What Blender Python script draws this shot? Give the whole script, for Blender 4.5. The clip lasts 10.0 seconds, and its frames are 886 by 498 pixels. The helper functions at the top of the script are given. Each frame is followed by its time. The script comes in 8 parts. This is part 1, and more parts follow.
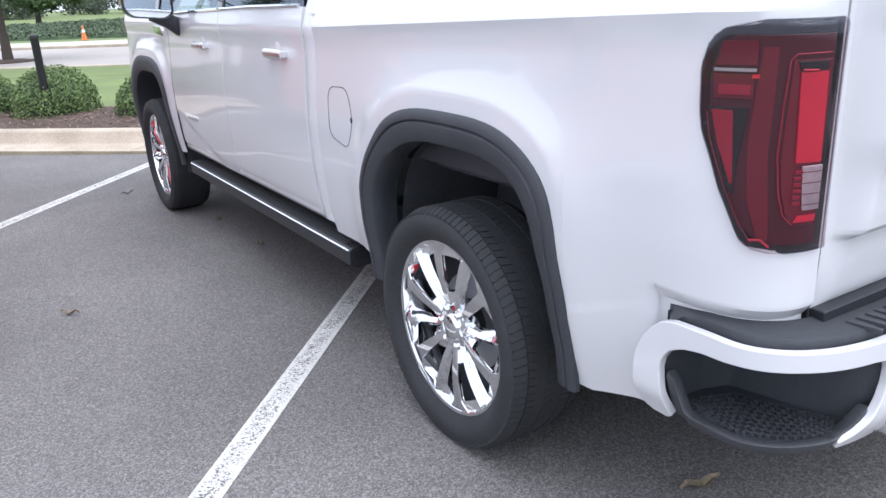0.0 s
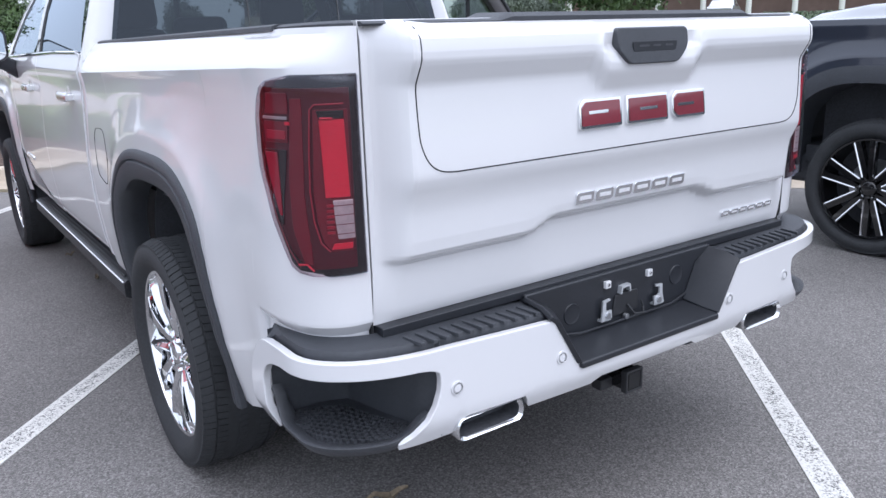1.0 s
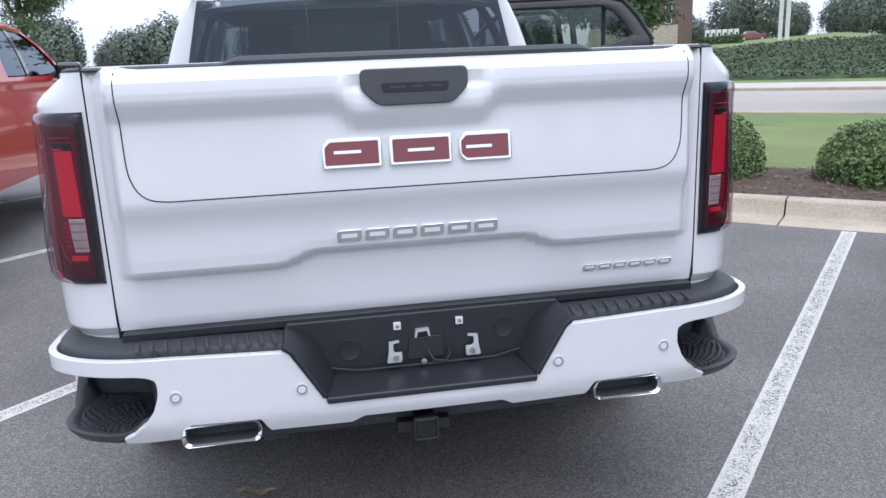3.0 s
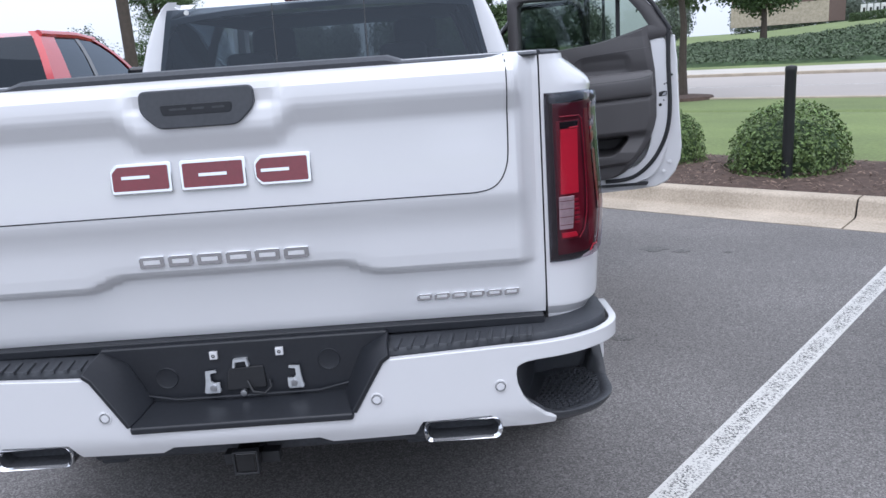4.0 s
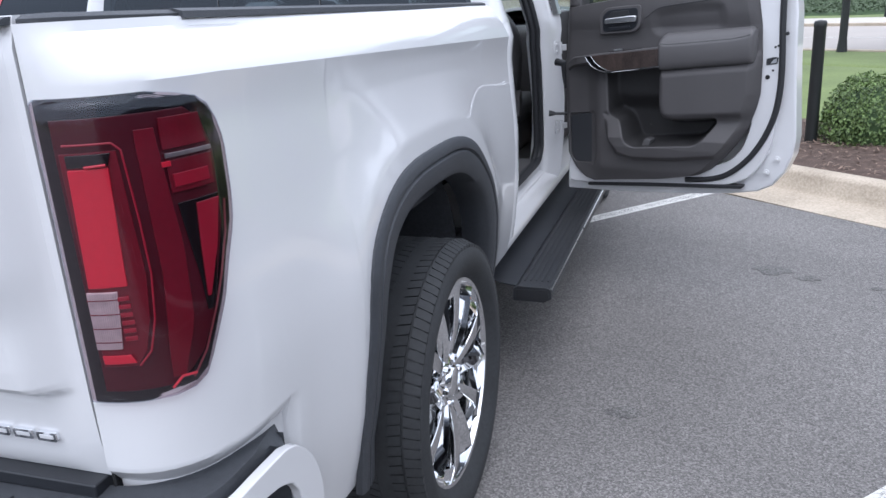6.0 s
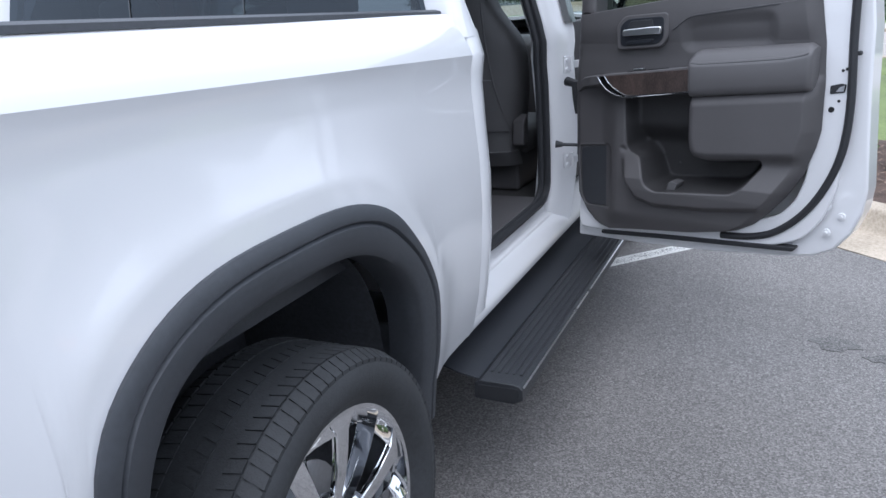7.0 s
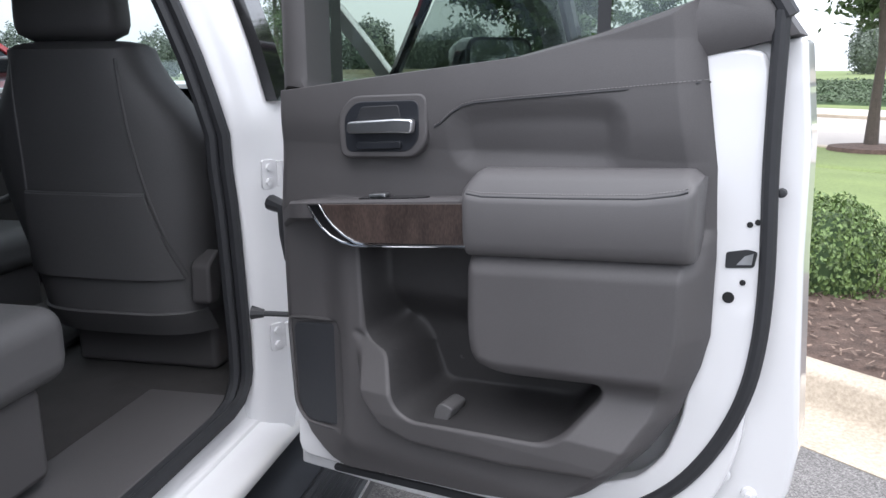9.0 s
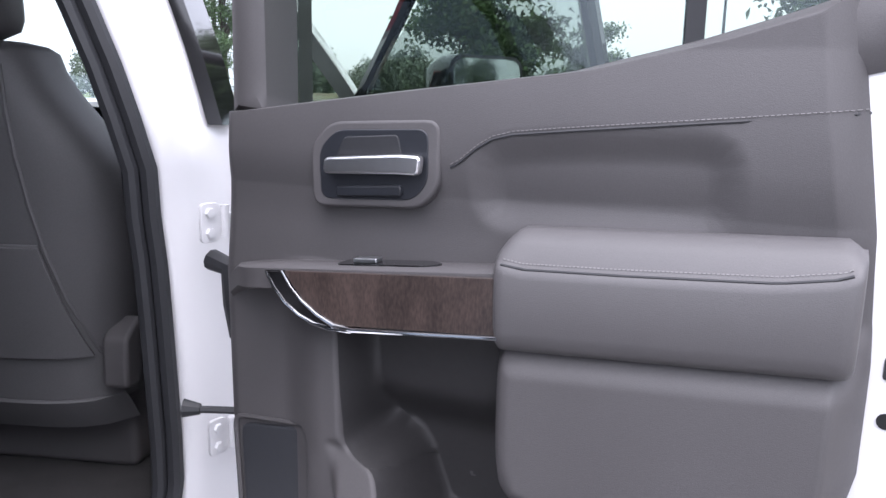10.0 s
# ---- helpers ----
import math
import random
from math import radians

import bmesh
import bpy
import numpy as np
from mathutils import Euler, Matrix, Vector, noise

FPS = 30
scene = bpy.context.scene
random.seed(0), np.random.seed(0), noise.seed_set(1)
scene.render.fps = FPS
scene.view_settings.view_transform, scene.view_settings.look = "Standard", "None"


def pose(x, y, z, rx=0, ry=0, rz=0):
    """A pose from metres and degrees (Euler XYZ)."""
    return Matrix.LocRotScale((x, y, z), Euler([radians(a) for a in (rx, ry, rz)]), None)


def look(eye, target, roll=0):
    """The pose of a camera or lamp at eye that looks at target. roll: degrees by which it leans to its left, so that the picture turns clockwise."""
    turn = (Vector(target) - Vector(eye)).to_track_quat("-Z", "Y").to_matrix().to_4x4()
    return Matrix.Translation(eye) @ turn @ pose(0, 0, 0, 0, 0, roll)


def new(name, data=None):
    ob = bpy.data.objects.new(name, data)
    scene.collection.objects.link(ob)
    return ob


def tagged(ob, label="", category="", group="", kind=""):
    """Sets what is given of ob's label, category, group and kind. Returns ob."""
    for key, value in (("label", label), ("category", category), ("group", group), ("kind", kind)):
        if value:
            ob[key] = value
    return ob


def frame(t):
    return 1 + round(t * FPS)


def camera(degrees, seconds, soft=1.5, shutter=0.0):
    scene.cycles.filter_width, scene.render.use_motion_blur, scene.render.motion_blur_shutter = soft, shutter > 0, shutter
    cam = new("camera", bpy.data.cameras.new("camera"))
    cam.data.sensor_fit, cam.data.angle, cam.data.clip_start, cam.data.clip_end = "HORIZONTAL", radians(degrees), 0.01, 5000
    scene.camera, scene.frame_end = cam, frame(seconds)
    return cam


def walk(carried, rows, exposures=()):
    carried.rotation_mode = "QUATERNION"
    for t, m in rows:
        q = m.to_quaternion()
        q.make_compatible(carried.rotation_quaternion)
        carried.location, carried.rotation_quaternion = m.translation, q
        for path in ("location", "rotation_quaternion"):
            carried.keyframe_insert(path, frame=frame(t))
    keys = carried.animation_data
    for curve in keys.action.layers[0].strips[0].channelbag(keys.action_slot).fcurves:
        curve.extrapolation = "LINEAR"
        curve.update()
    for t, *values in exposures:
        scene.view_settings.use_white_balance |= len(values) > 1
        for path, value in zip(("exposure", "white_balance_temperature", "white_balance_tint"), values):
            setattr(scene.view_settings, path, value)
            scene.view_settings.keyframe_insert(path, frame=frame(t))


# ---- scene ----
cam = camera(59.9, 10.0)
METRES, EYE, TILT, LEAN, TURN = 8.021, 1.5, 0.0, 0.0, -31.9
OX, OY = 2.306, 0.86
ROWS = [
    (0.0, 0.0, 0.0, 0.0, -0.81, -18.46, 2.43),
    (0.5, 0.0512, -0.0142, -0.0013, -4.81, -17.14, 1.04),
    (1.0, 0.1074, -0.0309, 0.0003, -3.45, -15.59, 1.68),
    (1.5, 0.155, -0.0415, 0.0016, 1.61, -14.46, 1.49),
    (2.0, 0.2032, -0.0404, 0.0018, 8.63, -14.16, 0.74),
    (3.5, 0.343, 0.025, 0.0049, 26.75, -13.97, 3.37),
    (4.0, 0.3836, 0.065, 0.006, 31.18, -14.33, 3.99),
    (4.5, 0.4107, 0.1156, 0.006, 35.66, -15.05, 4.2),
    (5.0, 0.4336, 0.1693, 0.0041, 40.28, -16.24, 3.94),
    (5.5, 0.4364, 0.2203, 0.002, 45.13, -17.22, 3.64),
    (7.0, 0.3823, 0.3653, 0.0022, 55.09, -17.25, 2.99),
    (7.5, 0.357, 0.4141, 0.0029, 54.46, -16.71, 2.82),
    (8.0, 0.33, 0.4534, 0.002, 51.52, -15.61, 2.27),
    (8.5, 0.2982, 0.4907, 0.0021, 47.61, -14.33, 1.22),
    (9.0, 0.2722, 0.5268, 0.0014, 43.55, -13.08, 0.23),
    (9.5, 0.2506, 0.5451, 0.0005, 40.89, -12.03, -0.73),
    (10.0, 0.2238, 0.558, -0.0001, 39.24, -11.19, -1.11),
]
walk(cam, [(t, pose(-OX, -OY, EYE, TILT, LEAN, TURN) @ pose(METRES * x, METRES * y, METRES * z, 90 + pitch, roll, yaw)) for t, x, y, z, yaw, pitch, roll in ROWS],
     [(0.0, 1.30, 5950, 14), (0.5, 1.19, 5900, 15), (2.0, 1.02, 5850, 14), (4.0, 0.85, 5850, 14), (5.5, 1.07, 5900, 14), (7.0, 1.22, 5750, 12), (8.0, 1.32, 5650, 11), (8.5, 1.28, 5650, 11), (9.0, 1.66, 6250, 13), (9.5, 1.95, 6200, 17), (10.0, 2.12, 6150, 20)])

# ---- light: an overcast sky and a wide, weak sun ----
SUN_EL, SUN_AZ = 68.0, 165.0
world = bpy.data.worlds.new("overcast_sky")
scene.world = world
world.use_nodes = True
wt = world.node_tree
wt.nodes.clear()
sky = wt.nodes.new("ShaderNodeTexSky")
sky.sky_type, sky.sun_disc = "NISHITA", False
sky.sun_elevation, sky.sun_rotation = radians(SUN_EL), radians(SUN_AZ)
sky.air_density, sky.dust_density, sky.ozone_density = 1.2, 4.0, 1.0
grey = wt.nodes.new("ShaderNodeHueSaturation")
grey.inputs["Saturation"].default_value = 0.35
veil = wt.nodes.new("ShaderNodeMixRGB")
veil.inputs[0].default_value = 0.65
veil.inputs[2].default_value = (6.6, 7.0, 7.5, 1)
bg = wt.nodes.new("ShaderNodeBackground")
bg.inputs["Strength"].default_value = 0.112
wo = wt.nodes.new("ShaderNodeOutputWorld")
wt.links.new(sky.outputs[0], grey.inputs["Color"])
wt.links.new(grey.outputs[0], veil.inputs[1])
wt.links.new(veil.outputs[0], bg.inputs["Color"])
wt.links.new(bg.outputs[0], wo.inputs["Surface"])
sun_data = bpy.data.lights.new("sun", "SUN")
sun_data.energy, sun_data.angle, sun_data.color = 0.70, radians(75), (1.0, 0.97, 0.93)
sun = new("sun", sun_data)
az = radians(SUN_AZ)
sun_dir = Vector((math.sin(az) * math.cos(radians(SUN_EL)), math.cos(az) * math.cos(radians(SUN_EL)), math.sin(radians(SUN_EL))))
sun.matrix_world = look(sun_dir * 40, (0, 0, 0))


# ---- materials ----
def material(name, base, rough=0.5, metal=0.0, coat=0.0, vary=0.12, scale=6.0, fine=90.0, bump=0.0, bump_scale=200.0, spec=0.5, random_tint=0.0, rough_vary=0.08, second=None, stretch=(1, 1, 1), coords="Object"):
    """A surface with mottling at two scales, uneven gloss and fine relief."""
    m = bpy.data.materials.new(name)
    m.use_nodes = True
    nt = m.node_tree
    b = nt.nodes["Principled BSDF"]
    tc = nt.nodes.new("ShaderNodeTexCoord")
    mp = nt.nodes.new("ShaderNodeMapping")
    mp.inputs["Scale"].default_value = stretch
    nt.links.new(tc.outputs[coords], mp.inputs["Vector"])
    big = nt.nodes.new("ShaderNodeTexNoise")
    big.inputs["Scale"].default_value, big.inputs["Detail"].default_value = scale, 4
    small = nt.nodes.new("ShaderNodeTexNoise")
    small.inputs["Scale"].default_value, small.inputs["Detail"].default_value = fine, 3
    nt.links.new(mp.outputs[0], big.inputs["Vector"])
    nt.links.new(mp.outputs[0], small.inputs["Vector"])
    mix = nt.nodes.new("ShaderNodeMath")
    mix.operation = "ADD"
    nt.links.new(big.outputs["Fac"], mix.inputs[0])
    nt.links.new(small.outputs["Fac"], mix.inputs[1])
    ramp = nt.nodes.new("ShaderNodeMapRange")
    ramp.inputs["From Min"].default_value, ramp.inputs["From Max"].default_value = 0.65, 1.35
    nt.links.new(mix.outputs[0], ramp.inputs["Value"])
    cm = nt.nodes.new("ShaderNodeMixRGB")
    lo = [c * (1 - vary) for c in base]
    hi = [min(1, c * (1 + vary)) for c in (second or base)]
    cm.inputs[1].default_value, cm.inputs[2].default_value = (*lo, 1), (*hi, 1)
    nt.links.new(ramp.outputs[0], cm.inputs[0])
    out = cm.outputs[0]
    if random_tint:
        info = nt.nodes.new("ShaderNodeNewGeometry")
        hs = nt.nodes.new("ShaderNodeHueSaturation")
        mr = nt.nodes.new("ShaderNodeMapRange")
        mr.inputs["To Min"].default_value, mr.inputs["To Max"].default_value = 1 - random_tint, 1 + random_tint
        nt.links.new(info.outputs["Random Per Island"], mr.inputs["Value"])
        nt.links.new(mr.outputs[0], hs.inputs["Value"])
        nt.links.new(out, hs.inputs["Color"])
        out = hs.outputs[0]
    nt.links.new(out, b.inputs["Base Color"])
    rr = nt.nodes.new("ShaderNodeMapRange")
    rr.inputs["To Min"].default_value, rr.inputs["To Max"].default_value = max(0.01, rough * (1 - rough_vary)), min(1, rough * (1 + rough_vary))
    nt.links.new(big.outputs["Fac"], rr.inputs["Value"])
    nt.links.new(rr.outputs[0], b.inputs["Roughness"])
    b.inputs["Metallic"].default_value = metal
    b.inputs["Specular IOR Level"].default_value = spec
    b.inputs["Coat Weight"].default_value = coat
    b.inputs["Coat Roughness"].default_value = 0.04
    if bump:
        tex = nt.nodes.new("ShaderNodeTexNoise")
        tex.inputs["Scale"].default_value, tex.inputs["Detail"].default_value = bump_scale, 5
        nt.links.new(mp.outputs[0], tex.inputs["Vector"])
        bn = nt.nodes.new("ShaderNodeBump")
        bn.inputs["Strength"].default_value, bn.inputs["Distance"].default_value = bump, 0.004
        nt.links.new(tex.outputs["Fac"], bn.inputs["Height"])
        nt.links.new(bn.outputs[0], b.inputs["Normal"])
    return m


def glass(name, tint, rough=0.0, mix=0.05):
    """Tinted glazing: a see-through tint with a mirror-like coat."""
    m = bpy.data.materials.new(name)
    m.use_nodes = True
    nt = m.node_tree
    nt.nodes.remove(nt.nodes["Principled BSDF"])
    out = nt.nodes["Material Output"]
    tr = nt.nodes.new("ShaderNodeBsdfTransparent")
    tr.inputs[0].default_value = (*tint, 1)
    gl = nt.nodes.new("ShaderNodeBsdfGlossy")
    gl.inputs["Roughness"].default_value = 0.02 + rough
    gl.inputs["Color"].default_value = (0.78, 0.88, 1.0, 1)
    lw = nt.nodes.new("ShaderNodeLayerWeight")
    lw.inputs["Blend"].default_value = 0.5
    pw = nt.nodes.new("ShaderNodeMath")
    pw.operation, pw.inputs[1].default_value = "POWER", 4.0
    nt.links.new(lw.outputs["Facing"], pw.inputs[0])
    fr = nt.nodes.new("ShaderNodeMath")
    fr.operation, fr.inputs[1].default_value, fr.inputs[2].default_value = "MULTIPLY_ADD", 0.85, mix
    nt.links.new(pw.outputs[0], fr.inputs[0])
    ms = nt.nodes.new("ShaderNodeMixShader")
    nt.links.new(fr.outputs[0], ms.inputs[0])
    nt.links.new(tr.outputs[0], ms.inputs[1])
    nt.links.new(gl.outputs[0], ms.inputs[2])
    nt.links.new(ms.outputs[0], out.inputs["Surface"])
    return m


M = {}
M["white"] = material("white_pearl_paint", (0.70, 0.70, 0.712), 0.32, coat=1.0, vary=0.012, scale=1.5, fine=900)
M["red_paint"] = material("red_paint", (0.50, 0.02, 0.03), 0.3, coat=1.0, vary=0.04, scale=2)
M["navy_paint"] = material("dark_metallic_paint", (0.020, 0.025, 0.040), 0.3, coat=1.0, vary=0.1, scale=2)
M["seam"] = material("panel_gap", (0.012, 0.012, 0.013), 0.9)
M["black_plastic"] = material("black_textured_plastic", (0.046, 0.050, 0.058), 0.52, vary=0.15, scale=8, bump=0.25, bump_scale=900)
M["board_black"] = material("ribbed_black_rubber", (0.026, 0.028, 0.032), 0.42, vary=0.2, scale=6, bump=0.2, bump_scale=500)
M["dark_liner"] = material("wheel_well_liner", (0.052, 0.055, 0.063), 0.85, vary=0.3, scale=5, bump=0.4, bump_scale=120)
M["gloss_black"] = material("gloss_black", (0.008, 0.008, 0.009), 0.08, coat=0.8, vary=0.1)
M["chrome"] = material("chrome", (0.82, 0.83, 0.85), 0.06, metal=1.0, vary=0.02, rough_vary=0.4)
M["satin"] = material("satin_chrome", (0.88, 0.88, 0.89), 0.28, metal=1.0, vary=0.02)
M["steel"] = material("zinc_steel", (0.55, 0.56, 0.58), 0.35, metal=1.0, vary=0.1, scale=20)
M["rubber"] = material("tyre_rubber", (0.029, 0.031, 0.034), 0.75, vary=0.25, scale=9, bump=0.3, bump_scale=300)
M["seal"] = material("door_seal_rubber", (0.020, 0.021, 0.024), 0.55, vary=0.1)
M["lens_dark"] = material("smoked_red_lens", (0.075, 0.006, 0.015), 0.3, coat=0.3, vary=0.06, scale=8)
M["lens_red"] = material("red_lens", (0.165, 0.007, 0.021), 0.3, coat=0.3, vary=0.12, scale=12)
M["lens_edge"] = material("red_light_guide", (0.34, 0.012, 0.036), 0.3, coat=0.3, vary=0.06, scale=15)
M["lens_bright"] = material("bright_red_reflector", (0.70, 0.022, 0.055), 0.3, coat=0.3, vary=0.06, scale=15)
M["lens_black"] = material("lamp_black_edge", (0.010, 0.008, 0.010), 0.1, coat=1.0)
M["lens_cover"] = glass("clear_lens", (0.78, 0.70, 0.72), mix=0.035)
M["grey_plastic"] = material("worn_grey_plastic", (0.050, 0.053, 0.060), 0.45, vary=0.2, scale=12, bump=0.25, bump_scale=600)
M["lens_clear"] = material("ribbed_clear_lens", (0.72, 0.62, 0.64), 0.25, coat=0.3, vary=0.15, scale=60)
M["emblem_red"] = material("emblem_red", (0.17, 0.010, 0.022), 0.25, coat=1.0)
M["tint_glass"] = glass("privacy_glass", (0.022, 0.025, 0.03), mix=0.045)
M["rear_glass"] = glass("tinted_rear_glass", (0.15, 0.17, 0.19), mix=0.05)
M["door_glass"] = glass("smoked_side_glass", (0.60, 0.65, 0.60), mix=0.05)
M["front_glass"] = glass("tinted_front_glass", (0.45, 0.50, 0.48), mix=0.06)
M["clear_glass"] = glass("side_glass", (0.62, 0.68, 0.66))
M["interior"] = material("dark_grey_interior_trim", (0.076, 0.072, 0.074), 0.60, vary=0.08, scale=6, fine=400, bump=0.15, bump_scale=700)
M["leather"] = material("charcoal_leather", (0.088, 0.086, 0.088), 0.55, vary=0.10, scale=5, fine=300, bump=0.2, bump_scale=600)
M["arm_leather"] = material("grained_armrest_leather", (0.094, 0.090, 0.092), 0.50, vary=0.06, scale=5, fine=400, bump=0.12, bump_scale=650)
M["carpet"] = material("dark_carpet", (0.056, 0.053, 0.053), 0.95, vary=0.3, scale=10, fine=800, bump=0.8, bump_scale=900)
M["wood"] = material("dark_open_pore_wood", (0.020, 0.0142, 0.0130), 0.42, coat=0.25, vary=0.45, scale=11, fine=130, second=(0.050, 0.035, 0.030), stretch=(2.5, 2.5, 0.8))
M["grille_plastic"] = material("speaker_cover_plastic", (0.030, 0.032, 0.037), 0.55, vary=0.08, scale=6, bump=0.15, bump_scale=900)
# trim plastic darkened to paint the shade inside the door pocket
M["shaded_bin"] = material("shaded_bin_plastic", (0.026, 0.025, 0.026), 0.6, vary=0.12, scale=6, bump=0.15, bump_scale=700)
M["zinc"] = material("pale_zinc_plate", (0.62, 0.64, 0.66), 0.45, metal=0.6, vary=0.08, scale=30)
M["stitch"] = material("grey_thread", (0.17, 0.165, 0.165), 0.8)


def stony(name, low, high, chips, chip_size, patch, worn=None):
    """Rolled asphalt: stones of several greys in a dark binder, with broad patches; worn: paint over it, rubbed off the stones."""
    m = bpy.data.materials.new(name)
    m.use_nodes = True
    nt = m.node_tree
    b = nt.nodes["Principled BSDF"]
    tc = nt.nodes.new("ShaderNodeTexCoord")
    vor = nt.nodes.new("ShaderNodeTexVoronoi")
    vor.inputs["Scale"].default_value = 1 / chip_size
    fine = nt.nodes.new("ShaderNodeTexNoise")
    fine.inputs["Scale"].default_value, fine.inputs["Detail"].default_value, fine.inputs["Roughness"].default_value = 70, 6, 0.75
    broad = nt.nodes.new("ShaderNodeTexNoise")
    broad.inputs["Scale"].default_value, broad.inputs["Detail"].default_value = patch, 5
    for n in (vor, fine, broad):
        nt.links.new(tc.outputs["Object"], n.inputs["Vector"])
    stone = nt.nodes.new("ShaderNodeValToRGB")
    stone.color_ramp.elements[0].color, stone.color_ramp.elements[1].color = (*low, 1), (*chips, 1)
    stone.color_ramp.elements[0].position, stone.color_ramp.elements[1].position = 0.25, 0.95
    e = stone.color_ramp.elements.new(0.6)
    e.color = (*high, 1)
    sep = nt.nodes.new("ShaderNodeSeparateColor")
    nt.links.new(vor.outputs["Color"], sep.inputs[0])
    mix = nt.nodes.new("ShaderNodeMath")
    mix.operation = "MULTIPLY_ADD"
    mix.inputs[1].default_value = 0.55
    nt.links.new(sep.outputs[0], mix.inputs[0])
    half = nt.nodes.new("ShaderNodeMath")
    half.operation = "MULTIPLY"
    half.inputs[1].default_value = 0.5
    nt.links.new(fine.outputs["Fac"], half.inputs[0])
    nt.links.new(half.outputs[0], mix.inputs[2])
    nt.links.new(mix.outputs[0], stone.inputs[0])
    tone = nt.nodes.new("ShaderNodeMapRange")
    tone.inputs["From Min"].default_value, tone.inputs["From Max"].default_value = 0.3, 0.7
    tone.inputs["To Min"].default_value, tone.inputs["To Max"].default_value = 0.78, 1.16
    nt.links.new(broad.outputs["Fac"], tone.inputs["Value"])
    hs = nt.nodes.new("ShaderNodeHueSaturation")
    nt.links.new(tone.outputs[0], hs.inputs["Value"])
    nt.links.new(stone.outputs[0], hs.inputs["Color"])
    out = hs.outputs[0]
    if worn:
        wear = nt.nodes.new("ShaderNodeMath")
        wear.operation = "MULTIPLY_ADD"
        wear.inputs[1].default_value = 0.45
        nt.links.new(broad.outputs["Fac"], wear.inputs[0])
        nt.links.new(mix.outputs[0], wear.inputs[2])
        axis = nt.nodes.new("ShaderNodeSeparateXYZ")
        nt.links.new(tc.outputs["Generated"], axis.inputs[0])
        mid_ = nt.nodes.new("ShaderNodeMath")
        mid_.operation = "MULTIPLY_ADD"
        mid_.inputs[1].default_value, mid_.inputs[2].default_value = 1.0, -0.5
        nt.links.new(axis.outputs[0], mid_.inputs[0])
        rim_ = nt.nodes.new("ShaderNodeMath")
        rim_.operation = "ABSOLUTE"
        nt.links.new(mid_.outputs[0], rim_.inputs[0])
        kept = nt.nodes.new("ShaderNodeMapRange")
        kept.inputs["From Min"].default_value, kept.inputs["From Max"].default_value = 0.22, 0.46
        kept.inputs["To Min"].default_value, kept.inputs["To Max"].default_value = 0.0, 0.22
        nt.links.new(rim_.outputs[0], kept.inputs["Value"])
        both = nt.nodes.new("ShaderNodeMath")
        both.operation = "ADD"
        nt.links.new(wear.outputs[0], both.inputs[0])
        nt.links.new(kept.outputs[0], both.inputs[1])
        wear = both
        edge = nt.nodes.new("ShaderNodeMapRange")
        edge.inputs["From Min"].default_value, edge.inputs["From Max"].default_value = 0.50, 0.80
        nt.links.new(wear.outputs[0], edge.inputs["Value"])
        pm = nt.nodes.new("ShaderNodeMixRGB")
        pm.inputs[2].default_value = (*worn, 1)
        nt.links.new(edge.outputs[0], pm.inputs[0])
        nt.links.new(out, pm.inputs[1])
        out = pm.outputs[0]
    nt.links.new(out, b.inputs["Base Color"])
    b.inputs["Roughness"].default_value = 0.82
    bn = nt.nodes.new("ShaderNodeBump")
    bn.inputs["Strength"].default_value, bn.inputs["Distance"].default_value = 0.8, 0.004
    nt.links.new(mix.outputs[0], bn.inputs["Height"])
    nt.links.new(bn.outputs[0], b.inputs["Normal"])
    return m


M["asphalt"] = stony("asphalt", (0.104, 0.098, 0.095), (0.196, 0.186, 0.180), (0.37, 0.355, 0.34), 0.0055, 0.7)
M["line"] = stony("worn_white_paint", (0.08, 0.08, 0.08), (0.18, 0.18, 0.17), (0.3, 0.3, 0.29), 0.006, 9.0, worn=(0.68, 0.67, 0.64))
M["concrete"] = material("weathered_concrete", (0.40, 0.335, 0.255), 0.85, vary=0.18, scale=2.2, fine=60, bump=0.5, bump_scale=120, second=(0.50, 0.43, 0.345))
M["pale_concrete"] = material("pale_pavement", (0.50, 0.47, 0.42), 0.9, vary=0.1, scale=0.8, fine=30)
M["road"] = material("pale_road", (0.40, 0.365, 0.335), 0.85, vary=0.10, scale=0.4, fine=30)
M["grass"] = material("lawn", (0.135, 0.175, 0.062), 0.9, vary=0.22, scale=0.5, fine=25, bump=0.8, bump_scale=60, second=(0.17, 0.22, 0.075))
M["ivy_leaf"] = material("ground_cover_leaves", (0.080, 0.115, 0.062), 0.7, vary=0.15, scale=0.6, random_tint=0.25)
M["recess_plastic"] = material("dark_moulded_plastic", (0.019, 0.021, 0.026), 0.38, vary=0.15, scale=8)
M["ivy"] = material("ground_cover", (0.055, 0.095, 0.038), 0.9, vary=0.5, scale=1.2, fine=9, bump=1.0, bump_scale=5)
M["mulch"] = material("mulch", (0.090, 0.060, 0.047), 0.95, vary=0.5, scale=12, fine=90, bump=1.0, bump_scale=60)
M["chips"] = material("mulch_chips", (0.19, 0.135, 0.105), 0.9, vary=0.3, random_tint=0.6)
M["leaf"] = material("bush_leaves", (0.088, 0.148, 0.042), 0.5, vary=0.25, scale=3, random_tint=0.45, second=(0.135, 0.200, 0.062))
M["tree_leaf"] = material("tree_leaves", (0.080, 0.128, 0.050), 0.6, vary=0.3, scale=0.8, random_tint=0.3)
# distance haze is put into this paler, greyer leaf colour
M["hazed_leaf"] = material("hazed_woods_leaves", (0.145, 0.175, 0.140), 0.8, vary=0.3, scale=0.05, random_tint=0.3)
